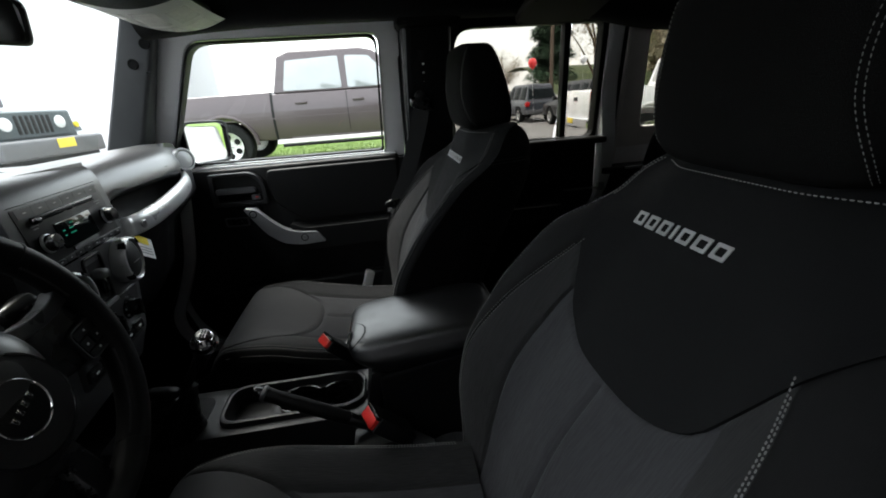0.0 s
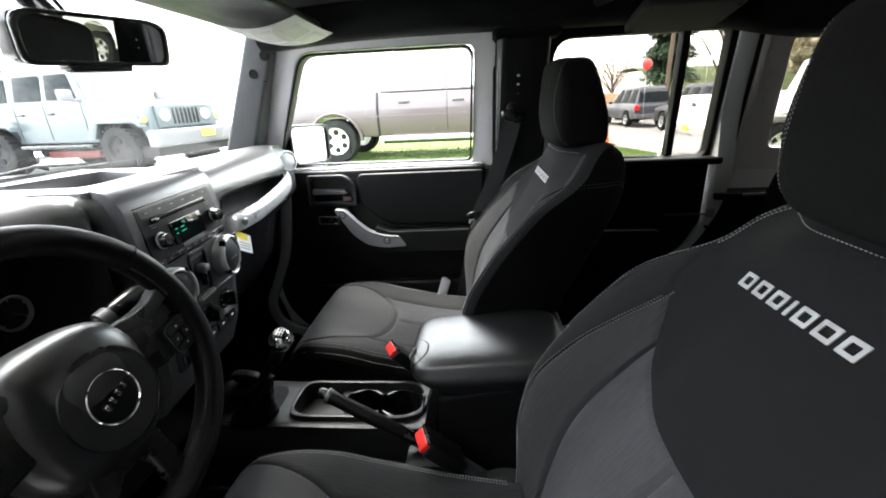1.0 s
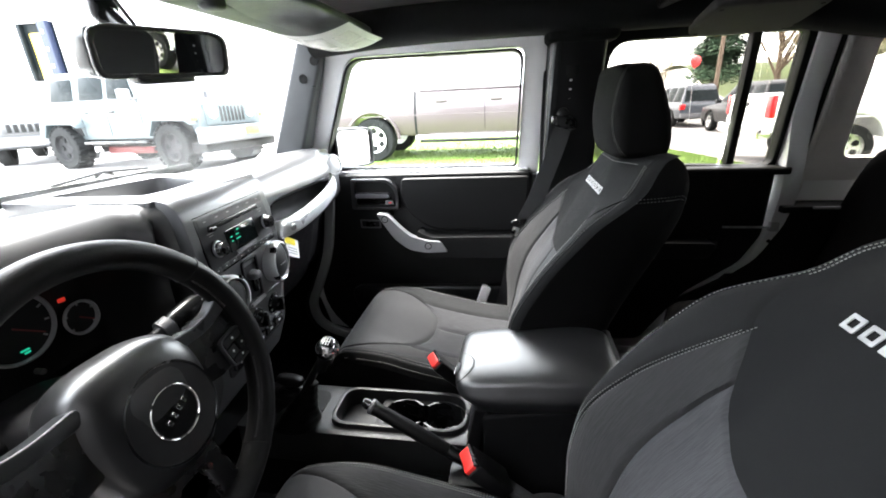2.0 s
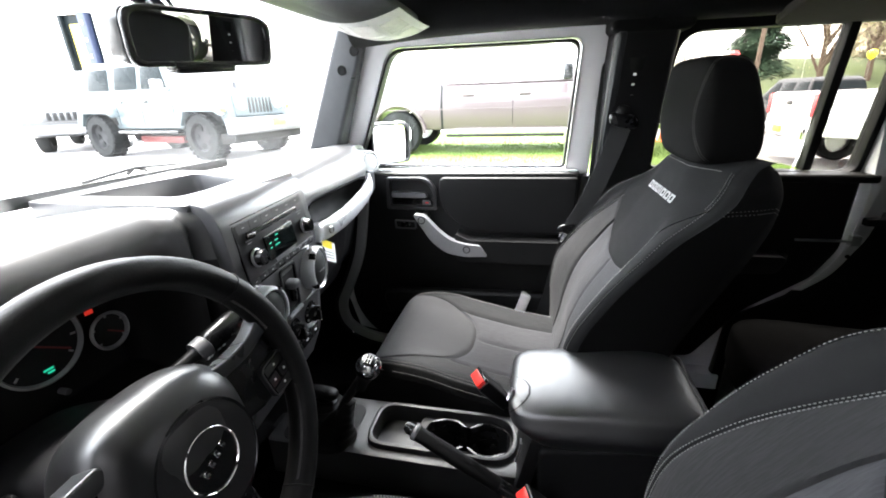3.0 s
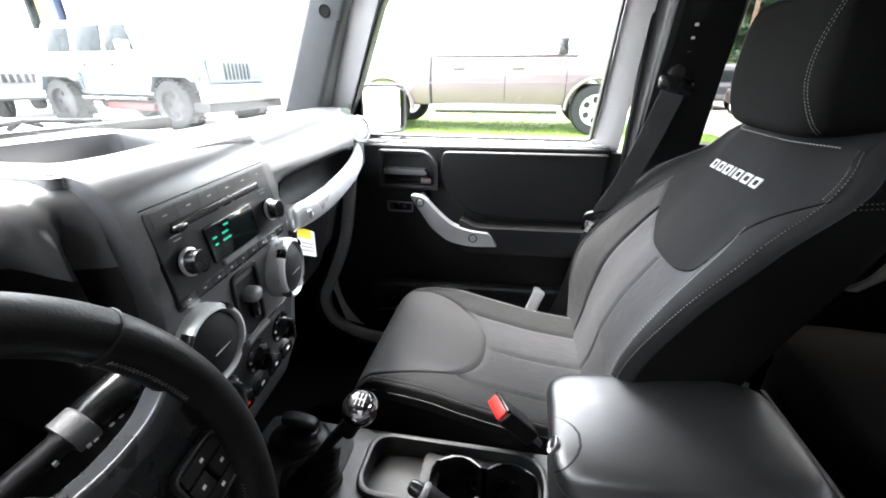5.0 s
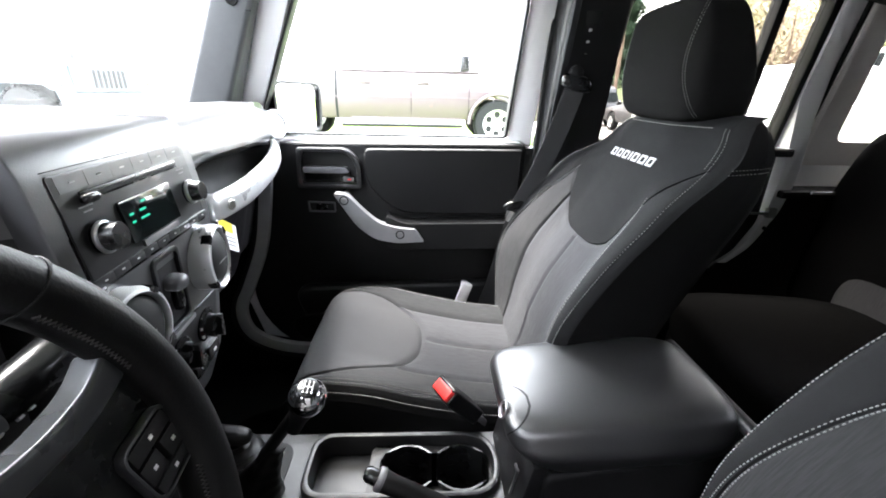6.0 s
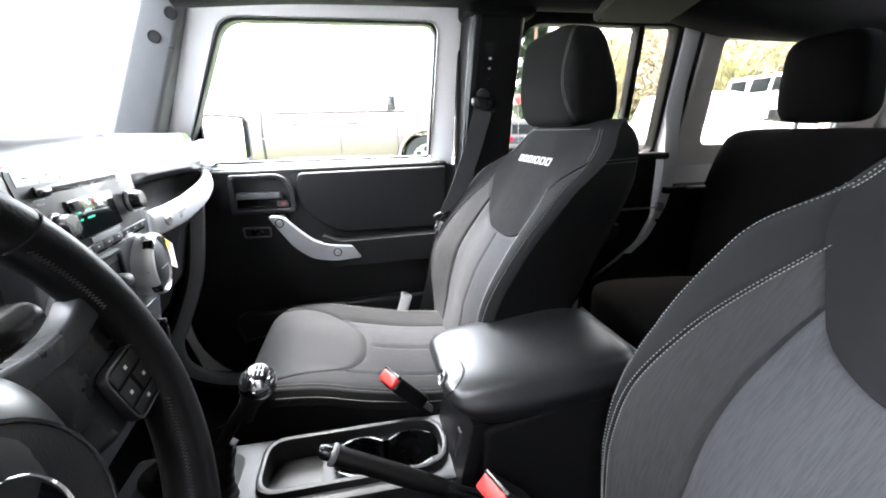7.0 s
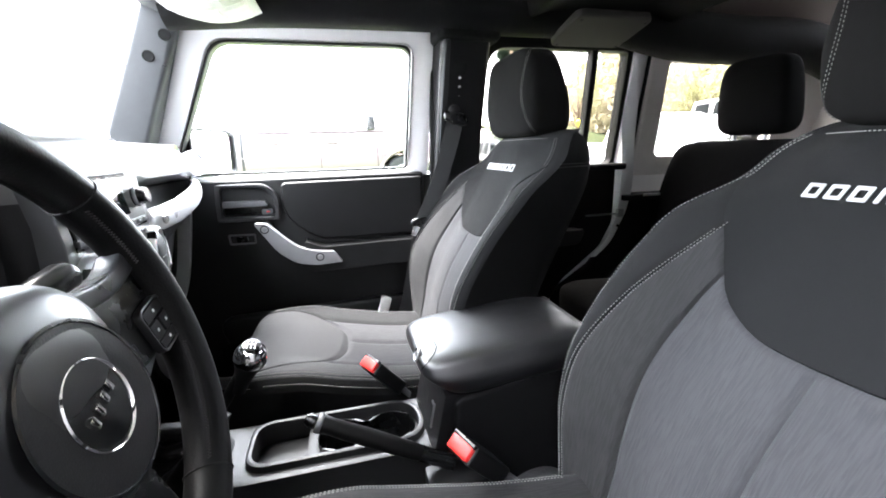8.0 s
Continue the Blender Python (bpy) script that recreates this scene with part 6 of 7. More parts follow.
def seat_belt(s, dx=0.0):
    t = thing("seat_belt", "black webbing seat belt hung from the middle pillar", "seat belt", loc=(0.77, s * 0.69, 1.46), group="seat belts")
    g = Vector((0.748, s * 0.600, 1.457))
    part("guide", pod(g.x, g.y, g.z, 0.036, 0.014, 0.018, 3, 8, None, lambda p: Vector((p.x, p.y, p.z - 0.35 * p.x))), SATIN, t)
    part("guide_bolt", lathe([(0.017, 0), (0.016, 0.008), (0.010, 0.012), (0, 0.012)], (0.744, s * 0.602, 1.478), (0, -s, 0), 20), PLASTIC, t)

    def band(path, w):
        rows = []
        for i, p in enumerate(path):
            q, r = path[max(i - 1, 0)], path[min(i + 1, len(path) - 1)]
            d = (r - q).normalized()
            side_v = Vector((0, s, 0)).cross(d).normalized()
            n = side_v.cross(d).normalized() * 0.0008
            rows.append([p + side_v * w / 2 + n, p - side_v * w / 2 + n, p - side_v * w / 2 - n, p + side_v * w / 2 - n])
        return loft(rows)
    part("shoulder_webbing", band(smooth_path([(g.x, g.y, g.z - 0.005), (0.722, s * 0.602, 1.36), (0.680, s * 0.606, 1.24), (0.645, s * 0.610, 1.16), (0.620, s * 0.625, 1.04), (0.600, s * 0.640, 0.93), (0.580, s * 0.660, 0.84), (0.57, s * 0.67, 0.74)]), 0.047), BELT, t)
    part("return_webbing", band(smooth_path([(g.x + 0.004, g.y + s * 0.012, g.z - 0.004), (0.762, s * 0.640, 1.30), (0.770, s * 0.655, 1.0), (0.775, s * 0.655, 0.75)]), 0.047), BELT, t)
    tongue = part("tongue", pod(0.632, s * 0.612, 1.165, 0.027, 0.006, 0.012, 3, 6, None, lambda p: Vector((p.x, p.y, p.z + 0.5 * p.x))), SATIN, t)
    part("tongue_plate", box(-0.011, 0.011, -0.0015, 0.0015, -0.03, 0.0, 0.001, 2, Matrix.Translation((0.625, s * 0.612, 1.150)) @ pose(0, 0, 0, 0, 20, 0)), CHROME, tongue)
    part("stop_button", lathe([(0.006, 0), (0.005, 0.003), (0, 0.003)], (0.640, s * 0.616, 1.185), (0, -s, 0), 12), WHITE_PRINT, tongue)
    part("anchor_cover", box(-0.017, 0.017, -0.013, 0.013, -0.045, 0.028, 0.008, 3, Matrix.Translation((0.519, s * 0.676, 0.890)) @ pose(0, 0, 0, 0, 18, 0)), SHELL, t, "pale plastic anchor cover")
    return t


seat_belt(1)


# ---- outside: the sales lot ----
def ground_z(x, y):
    """The lot rises by about half a metre away from the vehicle, dips behind the lawn and climbs to an upper row."""
    d = math.hypot(max(-x - 1.6, 0, x - 2.6), max(y - 1.2, 0))
    dip = 0.42 * ease(3, 5.8, x)
    return 0.47 * ease(0.3, 4.2, d) - 0.12 * ease(9, 20, d) - dip + 1.0 * ease(11.3, 14.0, x) * (1 - ease(16, 24, y))


ASPHALT = mat("pale_dry_asphalt", (0.185, 0.178, 0.174), 0.9, grain=0.6, grain_scale=120, vary=0.25, scale=6)
BANK_GRASS = mat("rough_bank_grass", (0.050, 0.066, 0.022), 0.95, vary=0.4, scale=2, grain=0.8, grain_scale=30)
MULCH = mat("bark_mulch", (0.20, 0.115, 0.060), 0.95, vary=0.35, scale=3, grain=0.8, grain_scale=30)
LAWN = mat("lawn_soil", (0.098, 0.155, 0.022), 0.95, vary=0.3, scale=12, grain=0.8, grain_scale=60)
BLADE = mat("grass_blade", (0.100, 0.165, 0.022), 0.7, vary=0.3, scale=3)
STONE_GREY = mat("grey_metallic_paint", (0.064, 0.048, 0.051), 0.34, metal=0.15, coat=0.25, vary=0.01, scale=6)
SILVER_PAINT = mat("pale_silver_paint", (0.055, 0.070, 0.075), 0.42, metal=0.1, coat=0.15, vary=0.03, scale=6)
GUNMETAL = mat("gunmetal_paint", (0.035, 0.037, 0.040), 0.3, metal=0.2, coat=0.8, vary=0.05, scale=6)
BLACK_PAINT = mat("black_paint", (0.008, 0.008, 0.009), 0.4, coat=0.15, vary=0.03, scale=6, spec=0.3)
SLATE_PAINT = mat("slate_paint", (0.045, 0.050, 0.060), 0.35, coat=0.3, vary=0.03, scale=6, spec=0.4)
RED_GUARD = mat("dull_red_paint", (0.10, 0.012, 0.012), 0.6, vary=0.2, scale=20)
TYRE = mat("tyre_rubber", (0.010, 0.0105, 0.0105), 0.85, vary=0.2, scale=50, spec=0.2)
ALLOY = mat("alloy_wheel", (0.6, 0.6, 0.6), 0.3, metal=0.8, vary=0.05)
DARK_ALLOY = mat("dark_alloy_wheel", (0.018, 0.018, 0.019), 0.65, vary=0.05, spec=0.2)
CAR_GLASS = mat("dark_car_glass", (0.010, 0.013, 0.014), 0.3, vary=0.3, scale=8, spec=0.05)
# glossy glass whose pale base colour adds the bright sky's reflection
PALE_GLASS = mat("sky_pale_glass", (0.24, 0.25, 0.255), 0.05, vary=0.1, coat=1.0, spec=1.0)
TAIL_RED = mat("red_lens", (0.55, 0.012, 0.014), 0.2, vary=0.05)
LENS = mat("clear_lens", (0.7, 0.7, 0.7), 0.1, vary=0.05)
AMBER = mat("yellow_plate", (0.8, 0.6, 0.05), 0.5, vary=0.1)
CONE = mat("orange_plastic", (0.85, 0.16, 0.03), 0.5, vary=0.1)
BARK = mat("brown_bark", (0.12, 0.085, 0.06), 0.9, vary=0.3, scale=20, grain=0.8, grain_scale=80)
FIR = mat("fir_needles", (0.035, 0.075, 0.035), 0.8, vary=0.4, scale=3)
TWIG = mat("budding_twigs", (0.38, 0.325, 0.235), 0.85, vary=0.35, scale=3)
SPRING = mat("young_leaves", (0.29, 0.32, 0.13), 0.8, vary=0.35, scale=3)
BLUE = mat("blue_column_paint", (0.010, 0.016, 0.040), 0.6, vary=0.1)


def ground_sheet():
    xs = [-900, -300, -120, -60] + [-40 + k * 1.5 for k in range(54)] + [60, 120, 300, 900]
    ys = [-900, -300, -100, -40, -15, -6, -3, -1] + [0 + k * 0.8 for k in range(40)] + [36, 45, 60, 100, 300, 900]
    return loft([[Vector((x, y, ground_z(x, y))) for y in ys] for x in xs], closed=False)


solid("ground", ground_sheet(), ASPHALT, "pale dry asphalt of a car sales lot", "ground", kind="structure")


def lawn():
    def edge(x):
        return 2.9 + 0.1 * math.sin(x), 12.2 - 3.9 * ease(1.8, 3.4, x) - 0.5 * ease(4.6, 6.2, x) + 0.15 * math.sin(x * 0.7)
    rows = []
    for i in range(60):
        x = -3.6 + i * 0.5
        a, b = edge(x)
        rows.append([Vector((x, a + (b - a) * j / 14, ground_z(x, a + (b - a) * j / 14) + 0.02)) for j in range(15)])
    solid("lawn", loft(rows, closed=False), LAWN, "strip of bright green lawn between parking rows", "lawn", kind="structure")
    rng = random.Random(4)
    verts, faces = [], []
    for _ in range(90000):
        x = rng.uniform(-3.6, 9.0)
        a, b = edge(x)
        y = a + (b - a) * rng.random()
        z = ground_z(x, y) + 0.02
        h, w, t = rng.uniform(0.015, 0.04), rng.uniform(0.004, 0.009), rng.uniform(0, math.pi)
        dx, dy = math.cos(t) * w, math.sin(t) * w
        k = len(verts)
        verts += [(x - dx, y - dy, z), (x + dx, y + dy, z), (x + rng.uniform(-0.03, 0.03), y + rng.uniform(-0.03, 0.03), z + h)]
        faces.append((k, k + 1, k + 2))
    me = bpy.data.meshes.new("grass")
    me.from_pydata(verts, [], faces)
    me.materials.append(BLADE)
    tagged(new("grass", me), "short bright green grass blades on the lawn", "grass", kind="stuff")


lawn()


def arch_profile(length, wb, front, r, low, sill, top_pts):
    """Side outline of a body, x forward: top points from the tail to the nose, then the underside with two wheel arches."""
    pts = list(top_pts)
    for cx in (length / 2 - front, length / 2 - front - wb):
        for k in range(13):
            a = math.pi * k / 12
            pts.append((cx + r * math.cos(a), low + r * 0.98 * math.sin(a) if k not in (0, 12) else sill))
    return pts


def wheel(parent, x, y, r, w, side_s, spokes=6, chunky=False):
    wl = part("wheel", lathe([(r * 0.62, -w / 2), (r * 0.93, -w / 2), (r, -w * 0.36), (r, w * 0.36), (r * 0.93, w / 2), (r * 0.62, w / 2), (r * 0.60, w * 0.1)], (x, y, r), (0, side_s, 0), 32, True), TYRE, parent, "black tyre")
    part("rim", lathe([(0, w * 0.05), (r * 0.63, w * 0.05), (r * 0.63, w * 0.46), (r * 0.60, w * 0.50), (r * 0.56, w * 0.30), (r * 0.2, w * 0.20), (0, w * 0.26)], (x, y, r), (0, side_s, 0), 28), DARK_ALLOY if chunky else ALLOY, wl)
    for k in range(spokes):
        a = 2 * math.pi * (k + 0.5) / spokes
        part("rim_hole", lathe([(r * 0.13, 0), (r * 0.13, 0.012), (0, 0.014)], (x + r * 0.40 * math.cos(a), y + side_s * w * 0.27, r + r * 0.40 * math.sin(a)), (0, side_s, 0), 10), TYRE, wl)
    if chunky:
        lugs = []
        for k in range(26):
            a = 2 * math.pi * k / 26
            for off in (-0.3, 0.3):
                m = Matrix.Translation((x, y, r)) @ pose(0, 0, 0, 0, math.degrees(a) + off * 12, 0)
                lugs.append(box(r * 0.97, r * 1.035, w * (off - 0.2), w * (off + 0.2), -0.03, 0.03, 0, 2, m))
        part("tread", joined(*lugs), TYRE, wl)


def bellied(bm, table, levels):
    """Curves the flat sides of a body: table gives half the width by height."""
    for z in levels:
        bmesh.ops.bisect_plane(bm, geom=bm.verts[:] + bm.edges[:] + bm.faces[:], plane_co=(0, 0, z), plane_no=(0, 0, 1))
    for v in bm.verts:
        v.co.y *= curve(table, v.co.z) / table_top(table)
    return bm


def table_top(table):
    return max(w for _, w in table)


TRUCK_SIDE = [(0.42, 0.95), (0.60, 0.985), (0.75, 1.0), (0.88, 0.996), (0.98, 0.980), (1.08, 0.948), (1.16, 0.915), (1.24, 0.885)]
WAGON_SIDE = [(0.36, 0.85), (0.52, 0.885), (0.68, 0.90), (0.80, 0.894), (0.92, 0.868), (1.05, 0.822)]


def pickup(name, label, paint, lift=0.0):
    """A crew cab pickup, x forward, standing at the origin."""
    t = thing(name, label, "pickup truck", group="parked vehicles")
    L, wb, r, W = 5.82, 3.57, 0.40, 2.0
    top = [(-2.90, 0.62), (-2.91, 1.18), (-2.86, 1.22), (-0.84, 1.24), (-0.82, 1.20), (1.42, 1.20), (1.55, 1.19), (2.60, 1.12), (2.86, 1.04), (2.92, 0.90), (2.91, 0.55), (2.75, 0.45)]
    prof = arch_profile(L, wb, 1.0, 0.50, r, 0.46, top) + [(-2.75, 0.50)]
    body = part("body", bellied(prism(prof, "y", -W / 2, W / 2, 0.05, 3), TRUCK_SIDE, (0.55, 0.65, 0.75, 0.85, 0.93, 1.0, 1.07, 1.13)), paint, t)
    for s in (1, -1):
        part("bed_gap", bellied(box(-0.855, -0.812, s * 0.985, s * 1.004, 0.46, 1.225, 0), TRUCK_SIDE, (0.55, 0.65, 0.75, 0.85, 0.93, 1.0, 1.07, 1.13)), RUBBER, body)
        for x in (0.42, 1.40):
            part("door_gap", bellied(box(x - 0.006, x + 0.006, s * 0.985, s * 1.003, 0.55, 1.19, 0), TRUCK_SIDE, (0.65, 0.75, 0.85, 0.93, 1.0, 1.07, 1.13)), RUBBER, body)
        for x in (-0.45, 0.52):
            part("door_handle", box(x, x + 0.2, s * 0.965, s * 0.995, 1.02, 1.06, 0.012), paint, body)
        part("crease", box(-2.8, 2.5, s * 0.994, s * 1.006, 0.80, 0.82, 0.004), paint, body)
        part("rocker_trim", box(-0.6, 1.28, s * 0.94, s * 0.975, 0.46, 0.49, 0.01), paint, body)
        part("side_step", sweep([(-0.75, s * 1.02, 0.36), (1.30, s * 1.02, 0.36)], 0.028, 10), RUBBER, t)
        part("mud_flap", box(-1.42, -1.38, s * 0.70, s * 1.0, 0.16, 0.50, 0.01), RUBBER, t)
        mir = part("side_mirror", box(1.22, 1.36, s * 1.08, s * 1.30, 1.22, 1.46, 0.03), SATIN, t)
        part("mirror_arm", box(1.25, 1.33, s * 0.96, s * 1.12, 1.22, 1.28, 0.01), SATIN, mir)
        for cx in (L / 2 - 1.0, L / 2 - 1.0 - wb):
            pts = [Vector((cx + 0.50 * math.cos(a), s * 1.0, r + 0.49 * math.sin(a))) for a in [math.pi * k / 16 for k in range(17)]]
            part("wheel_flare", sweep(pts, 0.032, 8, up=(0, 1, 0)), paint, body)
            wheel(t, cx, s * 0.86, r, 0.28, s)
        part("tail_lamp", box(-2.93, -2.84, s * 0.80, s * 1.005, 0.82, 1.20, 0.02), TAIL_RED, body)
        part("head_lamp", box(2.74, 2.92, s * 0.62, s * 0.99, 0.82, 1.02, 0.03), LENS, body)
    cab_o = [(-0.80, 1.20), (-0.68, 1.80), (-0.48, 1.88), (0.72, 1.88), (0.95, 1.83), (1.62, 1.20)]
    cab = part("cab", prism(cab_o, "y", lambda p: -0.895 + 0.30 * (p[1] - 1.2), lambda p: 0.895 - 0.30 * (p[1] - 1.2), 0.05, 3), paint, t)
    for s in (1, -1):
        for pts in ([(-0.62, 1.24), (-0.54, 1.72), (0.34, 1.76), (0.36, 1.24)], [(0.46, 1.24), (0.46, 1.76), (0.86, 1.74), (1.32, 1.24)]):
            part("window", prism(rounded(pts, 0.04), "y", lambda p: s * (0.897 - 0.30 * (p[1] - 1.2)), lambda p: s * (0.905 - 0.30 * (p[1] - 1.2)), 0.001), PALE_GLASS, cab)
    part("windscreen", prism([(-0.78, 1.26), (0.78, 1.26), (0.70, 1.76), (-0.70, 1.76)], "x", lambda p: 1.60 - (p[1] - 1.2) * 1.06, lambda p: 1.63 - (p[1] - 1.2) * 1.06, 0.001), PALE_GLASS, cab)
    part("rear_window", prism([(-0.70, 1.30), (0.70, 1.30), (0.64, 1.72), (-0.64, 1.72)], "x", lambda p: -0.805 + (p[1] - 1.2) * 0.2, lambda p: -0.78 + (p[1] - 1.2) * 0.2, 0.001), PALE_GLASS, cab)
    part("grille", box(2.88, 2.95, -0.60, 0.60, 0.70, 1.03, 0.02), CHROME, t)
    part("front_bumper", box(2.72, 3.00, -0.98, 0.98, 0.42, 0.66, 0.05, 3), CHROME, t)
    rb = part("rear_bumper", box(-3.05, -2.84, -0.98, 0.98, 0.46, 0.66, 0.03, 3), CHROME, t)
    part("plate", box(-3.062, -3.048, -0.16, 0.16, 0.52, 0.64, 0.004), AMBER, rb)
    part("tailgate", box(-2.935, -2.90, -0.80, 0.80, 0.72, 1.20, 0.02), paint, t)
    part("tailgate_handle", box(-2.95, -2.93, -0.12, 0.12, 1.00, 1.08, 0.01), SATIN, t)
    for child in t.children:
        if not child.name.startswith("wheel"):
            child.location.z += lift
    return t


def boxy_suv(name, label, paint, big=0.41):
    """A boxy off-road wagon with a hardtop, x forward, standing at the origin."""
    t = thing(name, label, "off-road car", group="parked vehicles")
    wb, r = 2.95, big
    z0 = r - 0.38
    hood = part("body", prism([(-2.05, 0.55 + z0), (-2.05, 1.22 + z0), (0.78, 1.22 + z0), (0.84, 1.18 + z0), (1.98, 1.12 + z0), (2.02, 0.62 + z0), (1.30, 0.52 + z0), (-1.15, 0.52 + z0)], "y", -0.77, 0.77, 0.03, 3), paint, t)
    for s in (1, -1):
        for cx in (1.42, 1.42 - wb):
            pts = [(cx - 0.62, 0.60 + z0), (cx - 0.50, 0.88 + z0), (cx - 0.36, 0.94 + z0), (cx + 0.40, 0.94 + z0), (cx + 0.52, 0.84 + z0), (cx + 0.54, 0.76 + z0), (cx + 0.42, 0.83 + z0), (cx - 0.32, 0.84 + z0), (cx - 0.46, 0.58 + z0)]
            part("fender", prism(pts, "y", s * 0.74, s * 0.96, 0.02, 2), SILVER_PAINT if paint is SILVER_PAINT else PLASTIC, t)
            part("arch_shadow", prism([(cx - 0.44, 0.60 + z0), (cx - 0.30, 0.83 + z0), (cx + 0.38, 0.83 + z0), (cx + 0.44, 0.60 + z0)], "y", s * 0.60, s * 0.785, 0.01), RUBBER, hood)
            wheel(t, cx, s * 0.80, r, 0.30, s, 5, True)
        for x in (0.62, -0.28, -1.02):
            part("door_gap", box(x - 0.006, x + 0.006, s * 0.765, s * 0.775, 0.58 + z0, 1.20 + z0, 0), RUBBER, hood)
        for x in (-0.20, -0.95):
            part("door_handle", box(x, x + 0.16, s * 0.77, s * 0.80, 1.02 + z0, 1.06 + z0, 0.01), SATIN, hood)
        part("side_step", box(-0.95, 0.80, s * 0.78, s * 0.92, 0.44 + z0, 0.50 + z0, 0.02), SATIN, t)
        mir = part("side_mirror", box(0.50, 0.62, s * 0.84, s * 1.04, 1.24 + z0, 1.42 + z0, 0.03), GREY_PLASTIC, t)
        part("mirror_arm", box(0.54, 0.60, s * 0.74, s * 0.88, 1.22 + z0, 1.27 + z0, 0.01), GREY_PLASTIC, mir)
    top = part("hardtop", prism([(-2.03, 1.20 + z0), (-1.98, 1.76 + z0), (-1.90, 1.80 + z0), (0.30, 1.80 + z0), (0.42, 1.76 + z0), (0.66, 1.20 + z0)], "y", lambda p: -0.75 + 0.2 * (p[1] - 1.2), lambda p: 0.75 - 0.2 * (p[1] - 1.2), 0.04, 3), paint, t)
    for s in (1, -1):
        for pts in ([(-1.86, 1.27), (-1.82, 1.68), (-1.20, 1.68), (-1.18, 1.27)], [(-1.00, 1.27), (-0.98, 1.70), (-0.32, 1.70), (-0.32, 1.27)], [(-0.20, 1.27), (-0.20, 1.70), (0.32, 1.70), (0.52, 1.27)]):
            part("window", prism(rounded([(x, z + z0) for x, z in pts], 0.03), "y", lambda p: s * (0.752 - 0.2 * (p[1] - 1.2)), lambda p: s * (0.760 - 0.2 * (p[1] - 1.2)), 0.001), CAR_GLASS, top)
    part("windscreen", prism([(-0.64, 1.26 + z0), (0.64, 1.26 + z0), (0.60, 1.70 + z0), (-0.60, 1.70 + z0)], "x", lambda p: 0.668 - (p[1] - z0 - 1.2) * 0.43, lambda p: 0.680 - (p[1] - z0 - 1.2) * 0.43, 0.001), PALE_GLASS, top)
    gr = part("grille", box(1.98, 2.04, -0.62, 0.62, 0.72 + z0, 1.12 + z0, 0.03, 3), paint, t)
    for k in range(7):
        y = -0.27 + k * 0.09
        part("grille_slot", box(2.03, 2.046, y - 0.028, y + 0.028, 0.78 + z0, 1.06 + z0, 0.01), RUBBER, gr)
    for s in (1, -1):
        part("head_lamp", lathe([(0.10, 0), (0.10, 0.02), (0.06, 0.035), (0, 0.04)], (2.03, s * 0.46, 0.94 + z0), (1, 0, 0), 24), LENS, gr)
        part("indicator", lathe([(0.05, 0), (0.05, 0.03), (0, 0.04)], (1.96, s * 0.84, 0.88 + z0), (1, 0, 0), 16), AMBER, t)
        part("tail_lamp", box(-2.12, -2.04, s * 0.62, s * 0.76, 0.92 + z0, 1.12 + z0, 0.01), TAIL_RED, t)
    bp = part("front_bumper", box(2.04, 2.32, -0.93, 0.93, 0.42 + z0, 0.70 + z0, 0.05, 3), GREY_PLASTIC, t)
    part("skid_plate", box(1.75, 2.20, -0.90, 0.90, 0.26 + z0, 0.44 + z0, 0.04, 2), RUBBER, t)
    part("plate", box(2.32, 2.335, -0.02, 0.30, 0.54 + z0, 0.68 + z0, 0.003), AMBER, bp)
    part("rear_bumper", box(-2.30, -2.10, -0.80, 0.80, 0.52 + z0, 0.68 + z0, 0.03), GREY_PLASTIC, t)
    part("spare_wheel", lathe([(0.20, 0), (0.38, 0), (0.40, 0.05), (0.40, 0.20), (0.36, 0.24), (0.2, 0.22)], (-2.08, 0, 1.02 + z0), (-1, 0, 0), 28), TYRE, t)
    if paint is SILVER_PAINT:
        part("underbody_guard", box(-0.95, 0.35, -0.50, 0.10, 0.22 + z0, 0.36 + z0, 0.03), RED_GUARD, t, "dull red underbody guard")
    part("chassis", box(-1.9, 1.9, -0.45, 0.45, 0.36 + z0, 0.56 + z0, 0.02), RUBBER, t)
    return t


